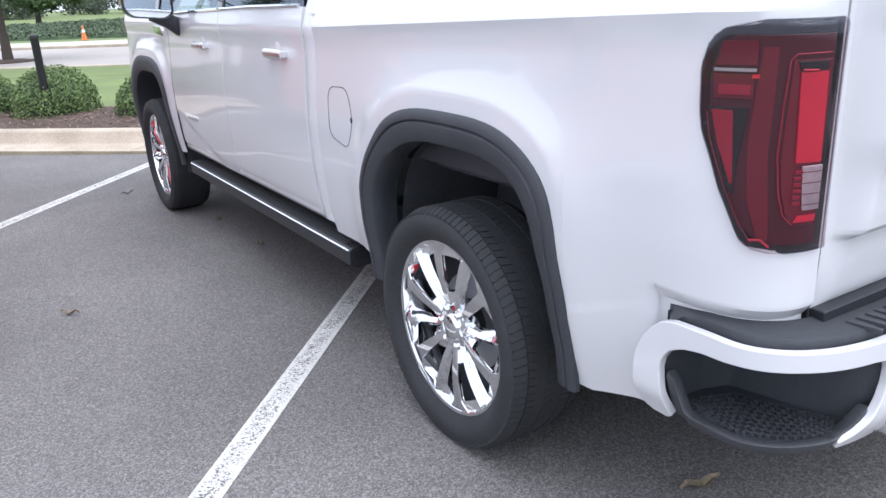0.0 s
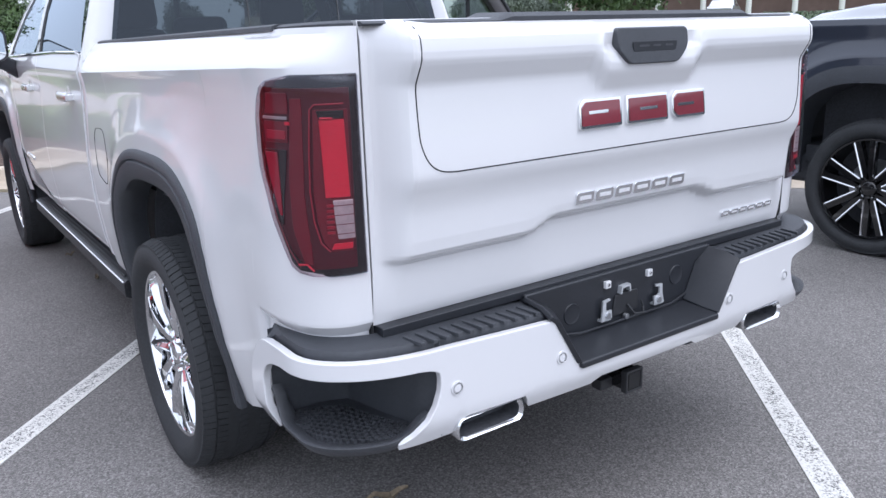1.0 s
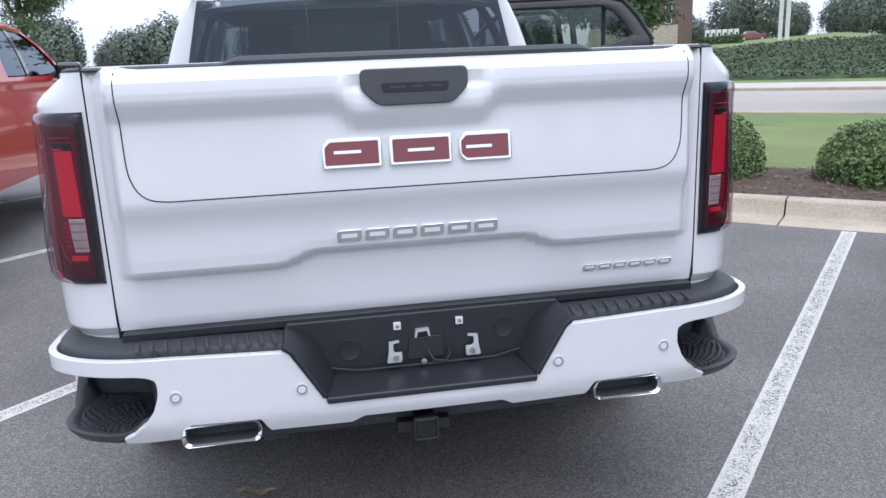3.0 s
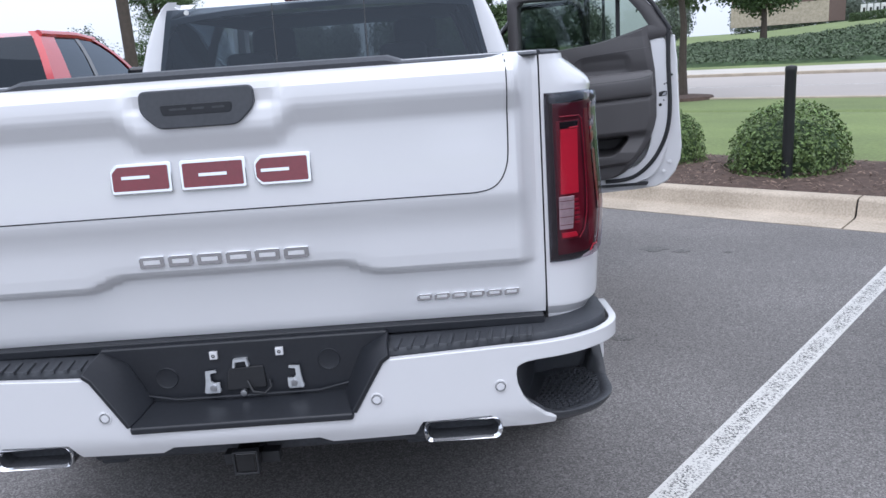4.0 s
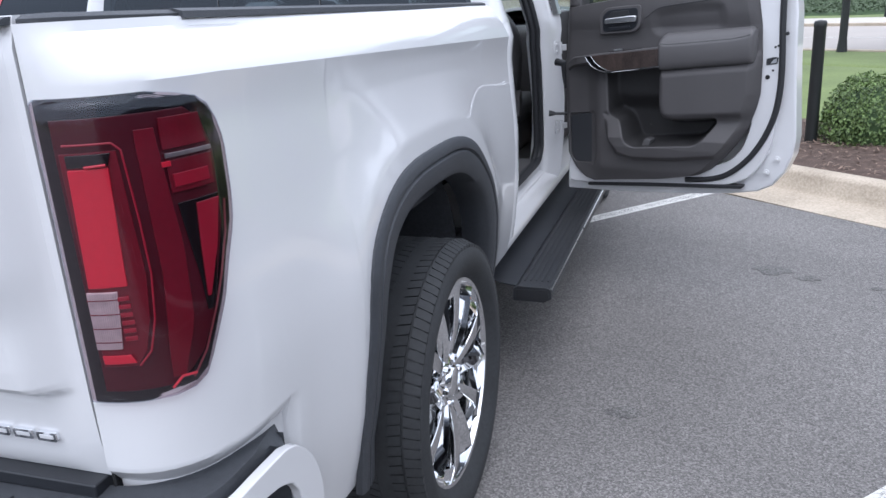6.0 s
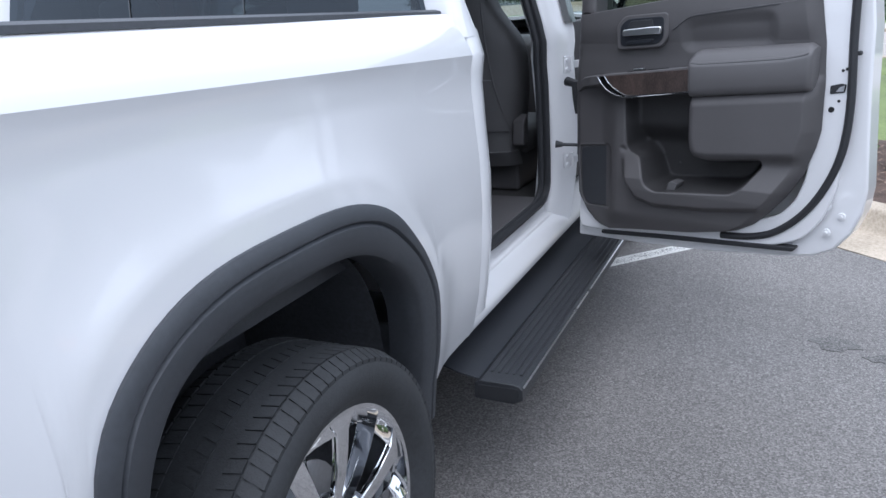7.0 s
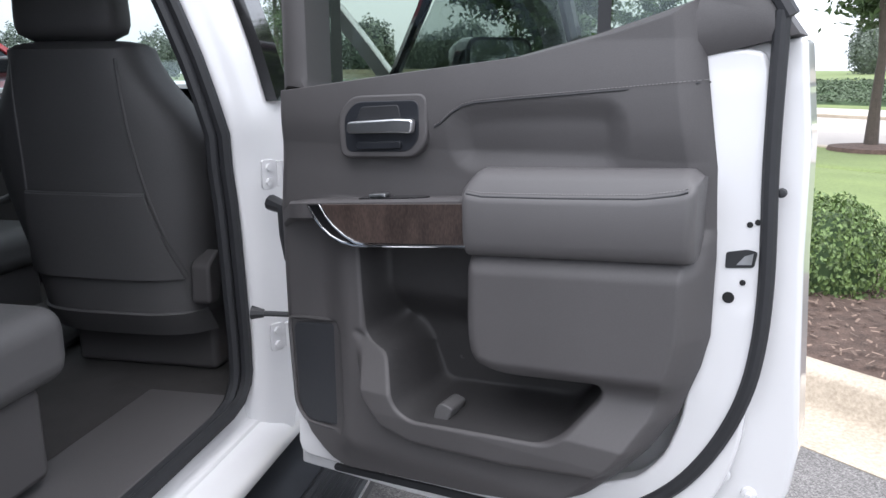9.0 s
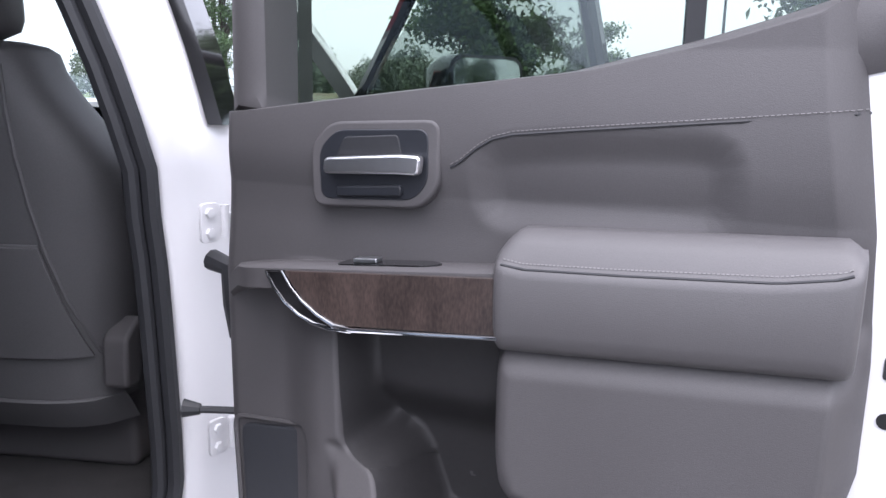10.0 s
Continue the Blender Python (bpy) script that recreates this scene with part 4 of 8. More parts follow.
part("lamp_plug", lathe([(-0.002, 0.010), (-0.012, 0.009), (-0.014, 0.0)], 12, (-0.012, -0.045, 0.668), "y"), M["steel"], well)
part("floor_ridge", tube([(-0.285, -0.04, 0.672), (-0.20, -0.05, 0.660), (0.0, -0.052, 0.660), (0.20, -0.05, 0.660), (0.285, -0.04, 0.674)], 0.0035, 8), M["recess_plastic"], well)
for x in (-0.225, 0.232):
    part("blank_cap", lathe([(0.0, 0.032), (-0.004, 0.030), (-0.002, 0.024), (-0.004, 0.0)], 18, (x, -0.0345, 0.745 if x > 0 else 0.72), "y"), M["recess_plastic"], well)

# tow hitch
hitch = part("tow_hitch", box(-0.052, 0.010, -0.100, 0.1, 0.446, 0.508), M["gloss_black"], truck, "black square tow hitch receiver", bevel=0.006)
part("hitch_collar", faces_of([[(-0.021 + s * 0.036, -0.103, 0.477 + t * 0.036) for s, t in ((-1, -1), (1, -1), (1, 1), (-1, 1))], [(-0.021 + s * 0.036, -0.080, 0.477 + t * 0.036) for s, t in ((-1, -1), (1, -1), (1, 1), (-1, 1))]], closed=True), M["seal"], hitch, thick=0.010, bevel=0.003, core=Vector((-0.021, 0, 0.477)))
part("hitch_mouth", box(-0.045, 0.003, -0.1015, -0.099, 0.453, 0.501), M["seam"], hitch)
part("cross_tube", tube([(-0.5, 0.06, 0.47), (0.5, 0.06, 0.47)], 0.035, 12), M["dark_liner"], hitch)
part("chain_plate", box(-0.10, 0.06, -0.04, 0.0, 0.44, 0.475), M["seal"], hitch, bevel=0.004)

# underbody and bed floor
part("underbody", box(-0.80, 0.80, 0.12, 5.6, 0.50, 0.62), M["dark_liner"], truck)
# unseen tyre, rails and rockers, added to block light under the truck
part("spare_tyre", lathe([(-0.10, 0.20), (-0.12, 0.30), (-0.10, 0.375), (0.0, 0.39), (0.10, 0.375), (0.12, 0.30), (0.10, 0.20)], 32, (0, 0.62, 0.47), "z"), M["rubber"], truck, "unseen spare tyre, added to deepen the shade under the bed")
for sx in (-1, 1):
    part("frame_rail", box(min(sx * 0.42, sx * 0.50), max(sx * 0.42, sx * 0.50), 0.05, 5.5, 0.42, 0.56), M["dark_liner"], truck, bevel=0.01)
    part("inner_rocker", box(min(sx * 0.66, sx * 0.84), max(sx * 0.66, sx * 0.84), 2.1, 4.5, 0.40, 0.56), M["dark_liner"], truck, bevel=0.02)
part("axle", tube([(-0.75, AXLE_R, TYRE_R), (0.75, AXLE_R, TYRE_R)], 0.05, 10), M["dark_liner"], truck)
part("bed_floor", box(-0.80, 0.80, 0.07, 2.08, 0.88, 0.93), M["black_plastic"], truck)
part("bed_front_wall", box(-0.80, 0.80, 2.04, 2.10, 0.93, 1.495), M["black_plastic"], truck)


# ---- wheels ----
def wheel(parent, x, y, sx, radius=TYRE_R, name="wheel", chrome=True):
    """Tyre with tread blocks, and a rim with split spokes. sx: the side that it faces."""
    w, rim_r = 0.275, 0.308
    sec = [(0.39, rim_r - 0.004), (0.43, rim_r + 0.010), (0.50, rim_r + 0.030), (0.52, rim_r + 0.058), (0.49, radius - 0.022), (0.44, radius - 0.008), (0.36, radius - 0.002), (0.2, radius), (0.0, radius + 0.001)]
    prof = [(a * w, r) for a, r in sec] + [(-a * w, r) for a, r in sec[-2::-1]]
    c = Vector((x, y, radius))
    tyre = part("wheel" if name == "wheel" else name, lathe([(a * 1.0, r) for a, r in prof], 64, c), M["rubber"], parent, "black all-season tyre on a chrome multi-spoke rim" if chrome else "black tyre on a dark rim", sharp=60)
    blocks = bmesh.new()
    for i in range(96):
        t0 = 2 * math.pi * i / 96
        for a0, a1, sk in ((0.355, 0.49, 0.02), (0.20, 0.33, -0.015), (-0.06, 0.06, 0.02), (-0.33, -0.20, -0.015), (-0.49, -0.355, 0.02)):
            vs = []
            for h in (-0.006, 0.006):
                for aa, dt in ((a0, 0.0), (a1, sk), (a1, sk + 0.056), (a0, 0.056)):
                    drop = 0.016 * max(0, (abs(aa) - 0.40) / 0.09)
                    t = t0 + dt
                    r = radius + h - drop - 0.003
                    vs.append(blocks.verts.new(c + Vector((aa * w * sx, math.cos(t) * r, math.sin(t) * r))))
            for q in ((4, 5, 6, 7), (0, 1, 5, 4), (1, 2, 6, 5), (2, 3, 7, 6), (3, 0, 4, 7)):
                blocks.faces.new([vs[k] for k in q])
    tagged(part("tread_pattern", blocks, M["rubber"], tyre), kind="stuff")
    f = x + sx * (w * 0.5 - (0.030 if chrome else 0))
    ring = part("rim", lathe([(f - sx * 0.004, rim_r + 0.004), (f + sx * 0.004, rim_r - 0.002), (f + sx * 0.002, rim_r - 0.012), (f - sx * 0.02, rim_r - 0.018), (f - sx * 0.16, rim_r - 0.03)], 64, (0, y, radius)), M["chrome"] if chrome else M["gloss_black"], tyre, "chrome rim" if chrome else "black rim")
    part("brake_drum", lathe([(f - sx * 0.16, rim_r - 0.02), (f - sx * 0.15, 0.0)], 32, (0, y, radius)), M["dark_liner"], tyre)
    part("brake_disc", lathe([(f - sx * 0.12, 0.17), (f - sx * 0.105, 0.17), (f - sx * 0.105, 0.08)], 32, (0, y, radius)), M["steel"], tyre)
    n = 6
    for i in range(n):
        base = 2 * math.pi * i / n + 0.35

        def sp(r, dt, d):
            t = base + dt
            return (f + sx * d, y + math.cos(t) * r, radius + math.sin(t) * r)
        if chrome:
            # a sixth of the faceted face: one broad flat spoke, a window on each side, half of the creased spokes next to them
            radii = (0.052, 0.085, 0.115, 0.128, 0.155, 0.185, 0.215, 0.243, 0.258, 0.266, 0.284, 0.298, 0.303)
            bm = bmesh.new()
            grid = []
            for r in radii:
                fr = (r - 0.052) / 0.251
                bow = lerp(-0.026, -0.003, fr) + 0.012 * math.sin(math.pi * fr)
                step = math.pi / 6
                ab = min(lerp(0.011, 0.027, fr) / r, step * 0.36)
                an = max(step - lerp(0.013, 0.036, fr) / r, ab + 0.05)
                if r > 0.262:
                    tip = (r - 0.262) / 0.041
                    ab, an = lerp(ab, step * 0.40, tip), lerp(an, step * 0.56, tip)
                half = [(0.0, 0.0), (ab * 0.55, 0.0), (ab * 0.94, -0.0005), (ab, -0.004), (lerp(ab, an, 0.35), -0.012), (lerp(ab, an, 0.65), -0.020), (an, -0.026), (lerp(an, step, 0.5), -0.010), (step, 0.003)]
                row = [(-a, d) for a, d in half[:0:-1]] + half
                grid.append([bm.verts.new(sp(r, a, bow + d)) for a, d in row])
            for k in range(len(radii) - 1):
                for q in range(16):
                    if 0.12 < radii[k] < 0.25 and q in (2, 3, 4, 11, 12, 13):
                        continue
                    bm.faces.new((grid[k][q], grid[k][q + 1], grid[k + 1][q + 1], grid[k + 1][q]))
            part("spoke", bm, M["chrome"], ring, sharp=14, thick=0.020, core=Vector((0, y, radius)))
        else:
            for dt in (-0.16, 0.16):
                rows = []
                for k in range(5):
                    fr = k / 4
                    r = lerp(0.06, rim_r - 0.006, fr)
                    hw = 0.020
                    rows.append([sp(r, dt - hw / r, -0.05), sp(r, dt - hw / r * 0.9, -0.008), sp(r, dt + hw / r * 0.9, -0.008), sp(r, dt + hw / r, -0.05)])
                part("spoke", faces_of(rows), M["gloss_black"], ring, sharp=25)
                edge = [sp(lerp(0.08, rim_r - 0.012, k / 4), dt + (0.02 if dt > 0 else -0.02) / lerp(0.08, rim_r, k / 4), -0.007) for k in range(5)]
                part("spoke_edge", tube(edge, 0.006, 6), M["chrome"], ring, "bright machined edge")
    hub = part("hub", lathe([(f - sx * 0.05, 0.085), (f - sx * 0.024, 0.082), (f - sx * 0.018, 0.068), (f - sx * 0.022, 0.05), (f - sx * 0.010, 0.044), (f - sx * 0.006, 0.038), (f - sx * 0.005, 0.0)], 32, (0, y, radius)), M["chrome"] if chrome else M["gloss_black"], ring)
    for i in range(6):
        t = 2 * math.pi * i / 6 + 0.1
        part("lug_nut", lathe([(f - sx * 0.03, 0.013), (f - sx * 0.012, 0.012), (f - sx * 0.008, 0.006), (f - sx * 0.008, 0.0)], 6, (0, y + math.cos(t) * 0.066, radius + math.sin(t) * 0.066)), M["chrome"] if chrome else M["steel"], hub)
    return tyre


for sx in (-1, 1):
    rear_wheel = wheel(truck, sx * (0.932 if sx < 0 else 0.950), AXLE_R, sx)
    if sx > 0:
        rear_wheel.matrix_basis = Matrix.Translation((0.95, 1.16, 0)) @ Matrix.Scale(1.03, 4) @ Matrix.Translation((-0.95, -AXLE_R, 0))
    wheel(truck, sx * 0.920, AXLE_F, sx)


# ---- cab: doors, pillars, roof, glass ----
def cab_x(z, y=3.0):
    return along(CAB, z) + (flare(y, z, FRONT_ARCH) if y > 4.3 else 0)


CAB_END, B_POST, A_POST, NOSE = 2.150, 3.40, 4.52, 6.02


def belt(y):
    return along([(2.2, 1.47), (2.9, 1.47), (4.6, 1.44)], y)


def panel(name, sx, y0, y1, z0, z1, parent=None, label="", n=8, tops=None):
    rows = []
    for i in range(n + 1):
        y = lerp(y0, y1, i / n)
        top = tops(y) if tops else z1
        zc = 0.60 + 0.10 * smooth(3.7, 4.08, y) + 0.12 * smooth(4.05, 4.5, y)
        rows.append([(sx * (cab_x(z, y) - 0.006 * (1 - smooth(zc - 0.035, zc + 0.02, z))), y, z) for z in sorted({*heights(z0, top), *spread(zc - 0.04, zc + 0.03, 7)})])
        rows[-1] = [p for p in rows[-1] if p[2] >= z0]
    k = min(len(r) for r in rows)
    rows = [r if len(r) == k else r[len(r) - k:] for r in rows]
    return part(name, faces_of(rows, flip=sx < 0), M["white"], parent or truck, label, sharp=28, thick=0.02)


def outer_handle(sx, y, z, parent):
    rows = []
    for v in spread(-0.112, 0.112, 18):
        e = math.sqrt(max(0.0, 1 - (abs(v) / 0.113) ** 6))
        rows.append([(sx * (cab_x(z) + 0.034 + (0.011 * math.cos(t) - 0.002) * (0.3 + 0.7 * e)), y + v, z + 0.022 * math.sin(t) * (0.55 + 0.45 * e)) for t in (2 * math.pi * k / 16 for k in range(16))])
    base = part("outer_handle", faces_of(rows, closed=True, caps=True), M["satin"], parent, "chrome door handle", sharp=60)
    for dy in (-0.09, 0.085):
        part("handle_foot", box(min(sx * 0.99, sx * 1.036), max(sx * 0.99, sx * 1.036), y + dy - 0.018, y + dy + 0.018, z - 0.014, z + 0.014), M["satin"], base, bevel=0.003)
    cup = [(0.000, 0.05), (0.0015, 0.045), (0.0015, 0.0)]
    part("handle_cup", lathe([(sx * (cab_x(z) + d), r) for d, r in cup], 20, (0, y, z)), M["white"], base)


FRONT_OPEN = Matrix.Translation((0.975, 4.50, 0)) @ pose(0, 0, 0, 0, 0, 45) @ Matrix.Translation((-0.975, -4.50, 0))
front_doors = {}
for sx in (-1, 1):
    # cab's rear strip and rocker
    strip = part("cab_quarter", faces_of([[(sx * (cab_x(z) - o), y, z) for z in heights(0.56, 1.46)] for y, o in ((CAB_END, 0.09), (CAB_END + 0.004, 0.012), (CAB_END + 0.012, 0.002), (2.225, 0.0), (2.252, 0.003), (2.262, 0.014), (2.264, 0.06))], flip=sx < 0), M["white"], truck, sharp=50)
    up = 0.045 if sx < 0 else 0.0
    rows = [[(sx * x, y, z) for x, z in ((0.86, 0.62 + up), (0.925, 0.60 + up), (0.975, 0.565 + up), (0.984, 0.53 + up), (0.965, 0.50 + up), (0.90, 0.48 + up), (0.80, 0.48 + up))] for y in (2.14, 2.145, 2.6, 3.3, 4.0, 4.55)]
    part("rocker", faces_of(rows, caps=True), M["white"], truck, sharp=50)
    if sx < 0:
        rd = panel("rear_door", sx, 2.268, B_POST - 0.003, 0.595, 0, label="white closed rear door", tops=belt)
        outer_handle(sx, 2.56, 1.27, rd)
    fd = panel("front_door", sx, B_POST + 0.003, A_POST - 0.003, 0.56, 0, label="white closed front door" if sx < 0 else "white front door standing half open", tops=belt)
    front_doors[sx] = fd
    if sx > 0:
        fd.matrix_basis = FRONT_OPEN
        part("inner_trim", box(0.86, 0.955, 3.44, 4.46, 0.60, 1.44), M["interior"], fd, "dark grey inner door trim", bevel=0.03, segments=3)
        win = [(3.44, 1.44), (3.44, 1.80), (3.48, 1.835), (3.93, 1.835), (4.10, 1.74), (4.48, 1.48)]
        part("window_frame", tube([(along(CAB, z) - 0.02, y, z) for y, z in rounded(win, 0.04, 3)], 0.022, 8), M["gloss_black"], fd, "black window frame")
    outer_handle(sx, 3.74, 1.27, fd)
    chrome_row("badge_block", 4.02, 4.30, 0.80, 0.825, 6, fd, lambda a, b, d, sx=sx: (sx * (cab_x(b) + d), a, b), "small chrome badge block")
    # window sill trim
    y_from = 2.30 if sx < 0 else B_POST
    trim = [(sx * (cab_x(belt(y)) + 0.004), y, belt(y) + 0.004) for y in spread(y_from, A_POST, 14)]
    part("window_trim", tube(trim, 0.009, 8), M["chrome"], fd, "chrome window sill strip")
    # fender with its arch
    rows = []
    for y in side_columns(FRONT_ARCH, A_POST + 0.003, NOSE - 0.2):
        low = arch_z(y, FRONT_ARCH, 0.53)
        rows.append([(sx * cab_x(z, y), y, z) for z in heights(low, 1.44)])
    for f in (0.35, 0.7, 1.0):
        rows.append([(sx * (cab_x(z) - 0.22 * f * f), NOSE - 0.2 + 0.2 * f, z) for z in heights(0.55, 1.44)])
    part("fender", faces_of(rows, flip=sx < 0), M["white"], truck, sharp=28)
    rows = []
    for k in range(41):
        t = math.pi * k / 40
        c, s = math.cos(t), math.sin(t)
        cy, cz = math.copysign(abs(c) ** (2 / ARCH_N), c), abs(s) ** (2 / ARCH_N)

        def at(r, off):
            z = ARCH_Z + ARCH_B * cz * r
            y = FRONT_ARCH + ARCH_A * cy * r + lean(z)
            return (sx * (cab_x(max(z, 0.5), y) + off), y, z)
        rows.append([at(1.012, -0.01), at(1.012, 0.006), at(1.0, 0.012), at(0.95, 0.012), at(0.885, 0.006), at(0.86, -0.006), at(0.86, -0.3)])
    part("arch_trim", faces_of(rows), M["black_plastic"], truck, sharp=40)
    rows = [[(sx * 0.7, AXLE_F + ARCH_A * 0.86 * math.copysign(abs(math.cos(t)) ** 0.74, math.cos(t)), ARCH_Z + ARCH_B * 0.86 * abs(math.sin(t)) ** 0.74) for t in (math.pi * k / 24 for k in range(25))], [(sx * 0.6, AXLE_F, 0.45)] * 25]
    part("wheel_well_liner", faces_of(rows), M["dark_liner"], truck)
    part("mud_flap", box(min(sx * 0.78, sx * 0.97), max(sx * 0.78, sx * 0.97), AXLE_F - 0.53, AXLE_F - 0.50, 0.36, 0.7), M["black_plastic"], truck, bevel=0.008)
    # fender vent badge
    part("fender_vent", prism(rounded([(4.62, 1.30), (4.86, 1.32), (4.86, 1.37), (4.64, 1.36)], 0.01, 3), lambda a, b, d, sx=sx: (sx * (cab_x(b, a) + d), a, b), -0.002, 0.008), M["chrome"], truck, "chrome fender vent", bevel=0.003)
    # door mirror
    my = 4.12
    mz0, mz1 = 1.415, 1.625
    shell = rounded([(1.05, mz0 + 0.03), (1.10, mz0), (1.30, mz0 + 0.02), (1.345, mz0 + 0.07), (1.345, mz1 - 0.02), (1.31, mz1), (1.08, mz1), (1.05, mz1 - 0.03)], 0.03, 3)
    mc = (1.2, (mz0 + mz1) / 2)
    rows = [[(sx * a, my - 0.01, b) for a, b in shell], [(sx * a, my + 0.06, b) for a, b in shell], [(sx * lerp(mc[0], a, 0.85), my + 0.13, lerp(mc[1], b, 0.85)) for a, b in shell], [(sx * lerp(mc[0], a, 0.4), my + 0.16, lerp(mc[1], b, 0.4)) for a, b in shell]]
    mir = part("door_mirror", faces_of(rows, closed=True, caps=True), M["gloss_black"], truck, "black door mirror", place=FRONT_OPEN if sx > 0 else None)
    part("mirror_glass", prism([(lerp(mc[0], a, 0.9), lerp(mc[1], b, 0.9)) for a, b in shell], lambda a, b, d, sx=sx: (sx * a, my - 0.011 - d, b), 0, 0.003), M["mirror_glass"], mir, "mirror glass")
    part("mirror_arm", tube([(sx * 0.99, my + 0.12, 1.36), (sx * 1.06, my + 0.08, 1.40), (sx * 1.15, my + 0.06, 1.46)], [0.055, 0.045, 0.06], 12), M["black_plastic"], mir)

# roof, pillars and glass of the greenhouse
ROOF = 1.905


def end_y(z):
    return 2.128 + 0.10 * (z - 1.46)


def screen_y(z):
    return along([(1.40, 4.75), (1.46, 4.62), (1.88, 3.92)], z)


rows = []
for i in range(13):
    y = lerp(2.19, 3.95, i / 12)
    dome = 0.03 * math.sin(math.pi * i / 12)
    rows.append([(x, y, ROOF - 0.04 * (abs(x) / 0.83) ** 2.5 * 1.2 + dome - (0.05 * (1 - smooth(0, 0.25, i / 12)) + 0.04 * smooth(0.8, 1, i / 12))) for x in spread(-0.80, 0.80, 16)])
part("roof", faces_of(rows), M["white"], truck, thick=0.03)
part("headliner", box(-0.74, 0.74, 2.28, 3.9, 1.80, 1.81), M["interior"], truck)
# rear window, with its posts
rows = [[(x, end_y(z) + 0.02 * (x / 0.85) ** 2 - 0.004, z) for x in spread(-along([(1.46, 0.900), (1.85, 0.805)], z), along([(1.46, 0.900), (1.85, 0.805)], z), 12)] for z in spread(1.45, 1.86, 6)]
rear_glass = part("rear_window", faces_of(rows), M["rear_glass"], truck, "tinted sliding rear window")
for x in (-0.24, 0.24):
    part("window_divider", tube([(x, end_y(z) - 0.004, z) for z in spread(1.46, 1.86, 5)], 0.003, 6), M["gloss_black"], rear_glass)
part("window_sticker", lathe([(-0.001, 0.0), (-0.001, 0.013), (0.001, 0.013)], 18, (-0.690, end_y(1.842) + 0.007, 1.842), "y"), M["white_wall"], rear_glass, "small round white sticker")
part("cab_rear_wall", box(-0.90, 0.90, 2.152, 2.166, 0.6, 1.46), M["white"], truck)
part("brake_lamp", box(-0.17, 0.17, 2.155, 2.185, 1.862, 1.887), M["lens_dark"], truck, "high mounted red brake lamp", bevel=0.004)
for sx in (-1, 1):
    # rear corner post: wraps from the rear window to the door opening
    rows = []
    for z in spread(1.44, 1.90, 10):
        w = along([(1.46, 0.896), (1.85, 0.801), (1.9, 0.77)], z)
        cx = along(CAB, z)
        e = end_y(z)
        dy = along([(1.44, 2.262), (1.50, 2.236), (1.55, 2.222), (1.62, 2.224), (1.70, 2.25), (1.90, 2.42)], z)
        rows.append([(sx * (w - 0.03), e + 0.03, z), (sx * w, e + 0.012, z), (sx * lerp(w, cx, 0.6), e + 0.005, z), (sx * (cx - 0.012), e + 0.012, z), (sx * cx, e + 0.035, z), (sx * cx, dy - 0.02, z), (sx * (cx - 0.006), dy - 0.004, z), (sx * (cx - 0.03), dy, z), (sx * (cx - 0.08), dy + 0.012, z)])
    part("rear_post", faces_of(rows, flip=sx > 0), M["white"], truck, sharp=50)
    # windscreen post and roof rail
    rows = []
    for z in spread(1.40, 1.90, 8):
        cx = along(CAB, z)
        s = screen_y(z)
        rows.append([(sx * (cx - 0.07), s + 0.0, z), (sx * (cx - 0.01), s - 0.01, z), (sx * cx, s - 0.03, z), (sx * (cx - 0.005), s - 0.10, z), (sx * (cx - 0.06), s - 0.11, z)])
    part("screen_post", faces_of(rows, closed=True), M["white"], truck, sharp=50)
    rows = [[(sx * x, y, z) for x, z in ((0.74, 1.86), (0.81, 1.90), (0.845, 1.87), (0.85, 1.835), (0.80, 1.82))] for y in spread(2.24, 3.98, 6)]
    part("roof_rail", faces_of(rows, closed=True, caps=True), M["white"], truck, sharp=60)
    # side glass: front door both sides, rear door on the closed side
    for y0, y1 in (((2.27, 3.36), (3.46, 4.45)) if sx < 0 else ((3.46, 4.45),)):
        rows = []
        for z in spread(1.45, 1.84, 5):
            cx = along(CAB, z) - 0.012
            ya = y0 + (along([(1.45, 0.0), (1.84, 0.16)], z) if y0 < 3 else 0)
            yb = min(y1, screen_y(z) - 0.10)
            rows.append([(sx * cx, lerp(ya, yb, i / 6), z) for i in range(7)])
        part("side_window", faces_of(rows), M["tint_glass"] if y0 < 3 else M["front_glass"] if sx > 0 else M["clear_glass"], truck, "tinted side window" if y0 < 3 else "clear side window", place=FRONT_OPEN if sx > 0 else None)
    part("door_post", faces_of([[(sx * (along(CAB, z) - o), y, z) for z in spread(1.44, 1.85, 6)] for y, o in ((3.36, 0.03), (3.365, 0.003), (3.455, 0.003), (3.46, 0.03))]), M["gloss_black"], truck)
# windscreen, bonnet, front end
rows = [[(x, screen_y(z) + 0.08 * (1 - (x / 0.8) ** 2), z) for x in spread(-along(CAB, z) + 0.07, along(CAB, z) - 0.07, 12)] for z in spread(1.42, 1.88, 6)]
part("windscreen", faces_of(rows), M["clear_glass"], truck, "clear windscreen")
rows = []
for i in range(13):
    y = lerp(4.60, 5.98, i / 12)
    drop = 0.02 * (i / 12) + 0.10 * smooth(0.8, 1.0, i / 12)
    rows.append([(x, y, 1.46 - drop - 0.03 * (abs(x) / 0.95) ** 3 + 0.02 * smooth(0.35, 0.5, abs(x)) * (1 - smooth(0.6, 0.9, abs(x)))) for x in spread(-0.95, 0.95, 20)])
part("bonnet", faces_of(rows), M["white"], truck, thick=0.02)
part("front_end", box(-0.80, 0.80, 5.9, 6.03, 0.50, 1.36), M["black_plastic"], truck, bevel=0.04)
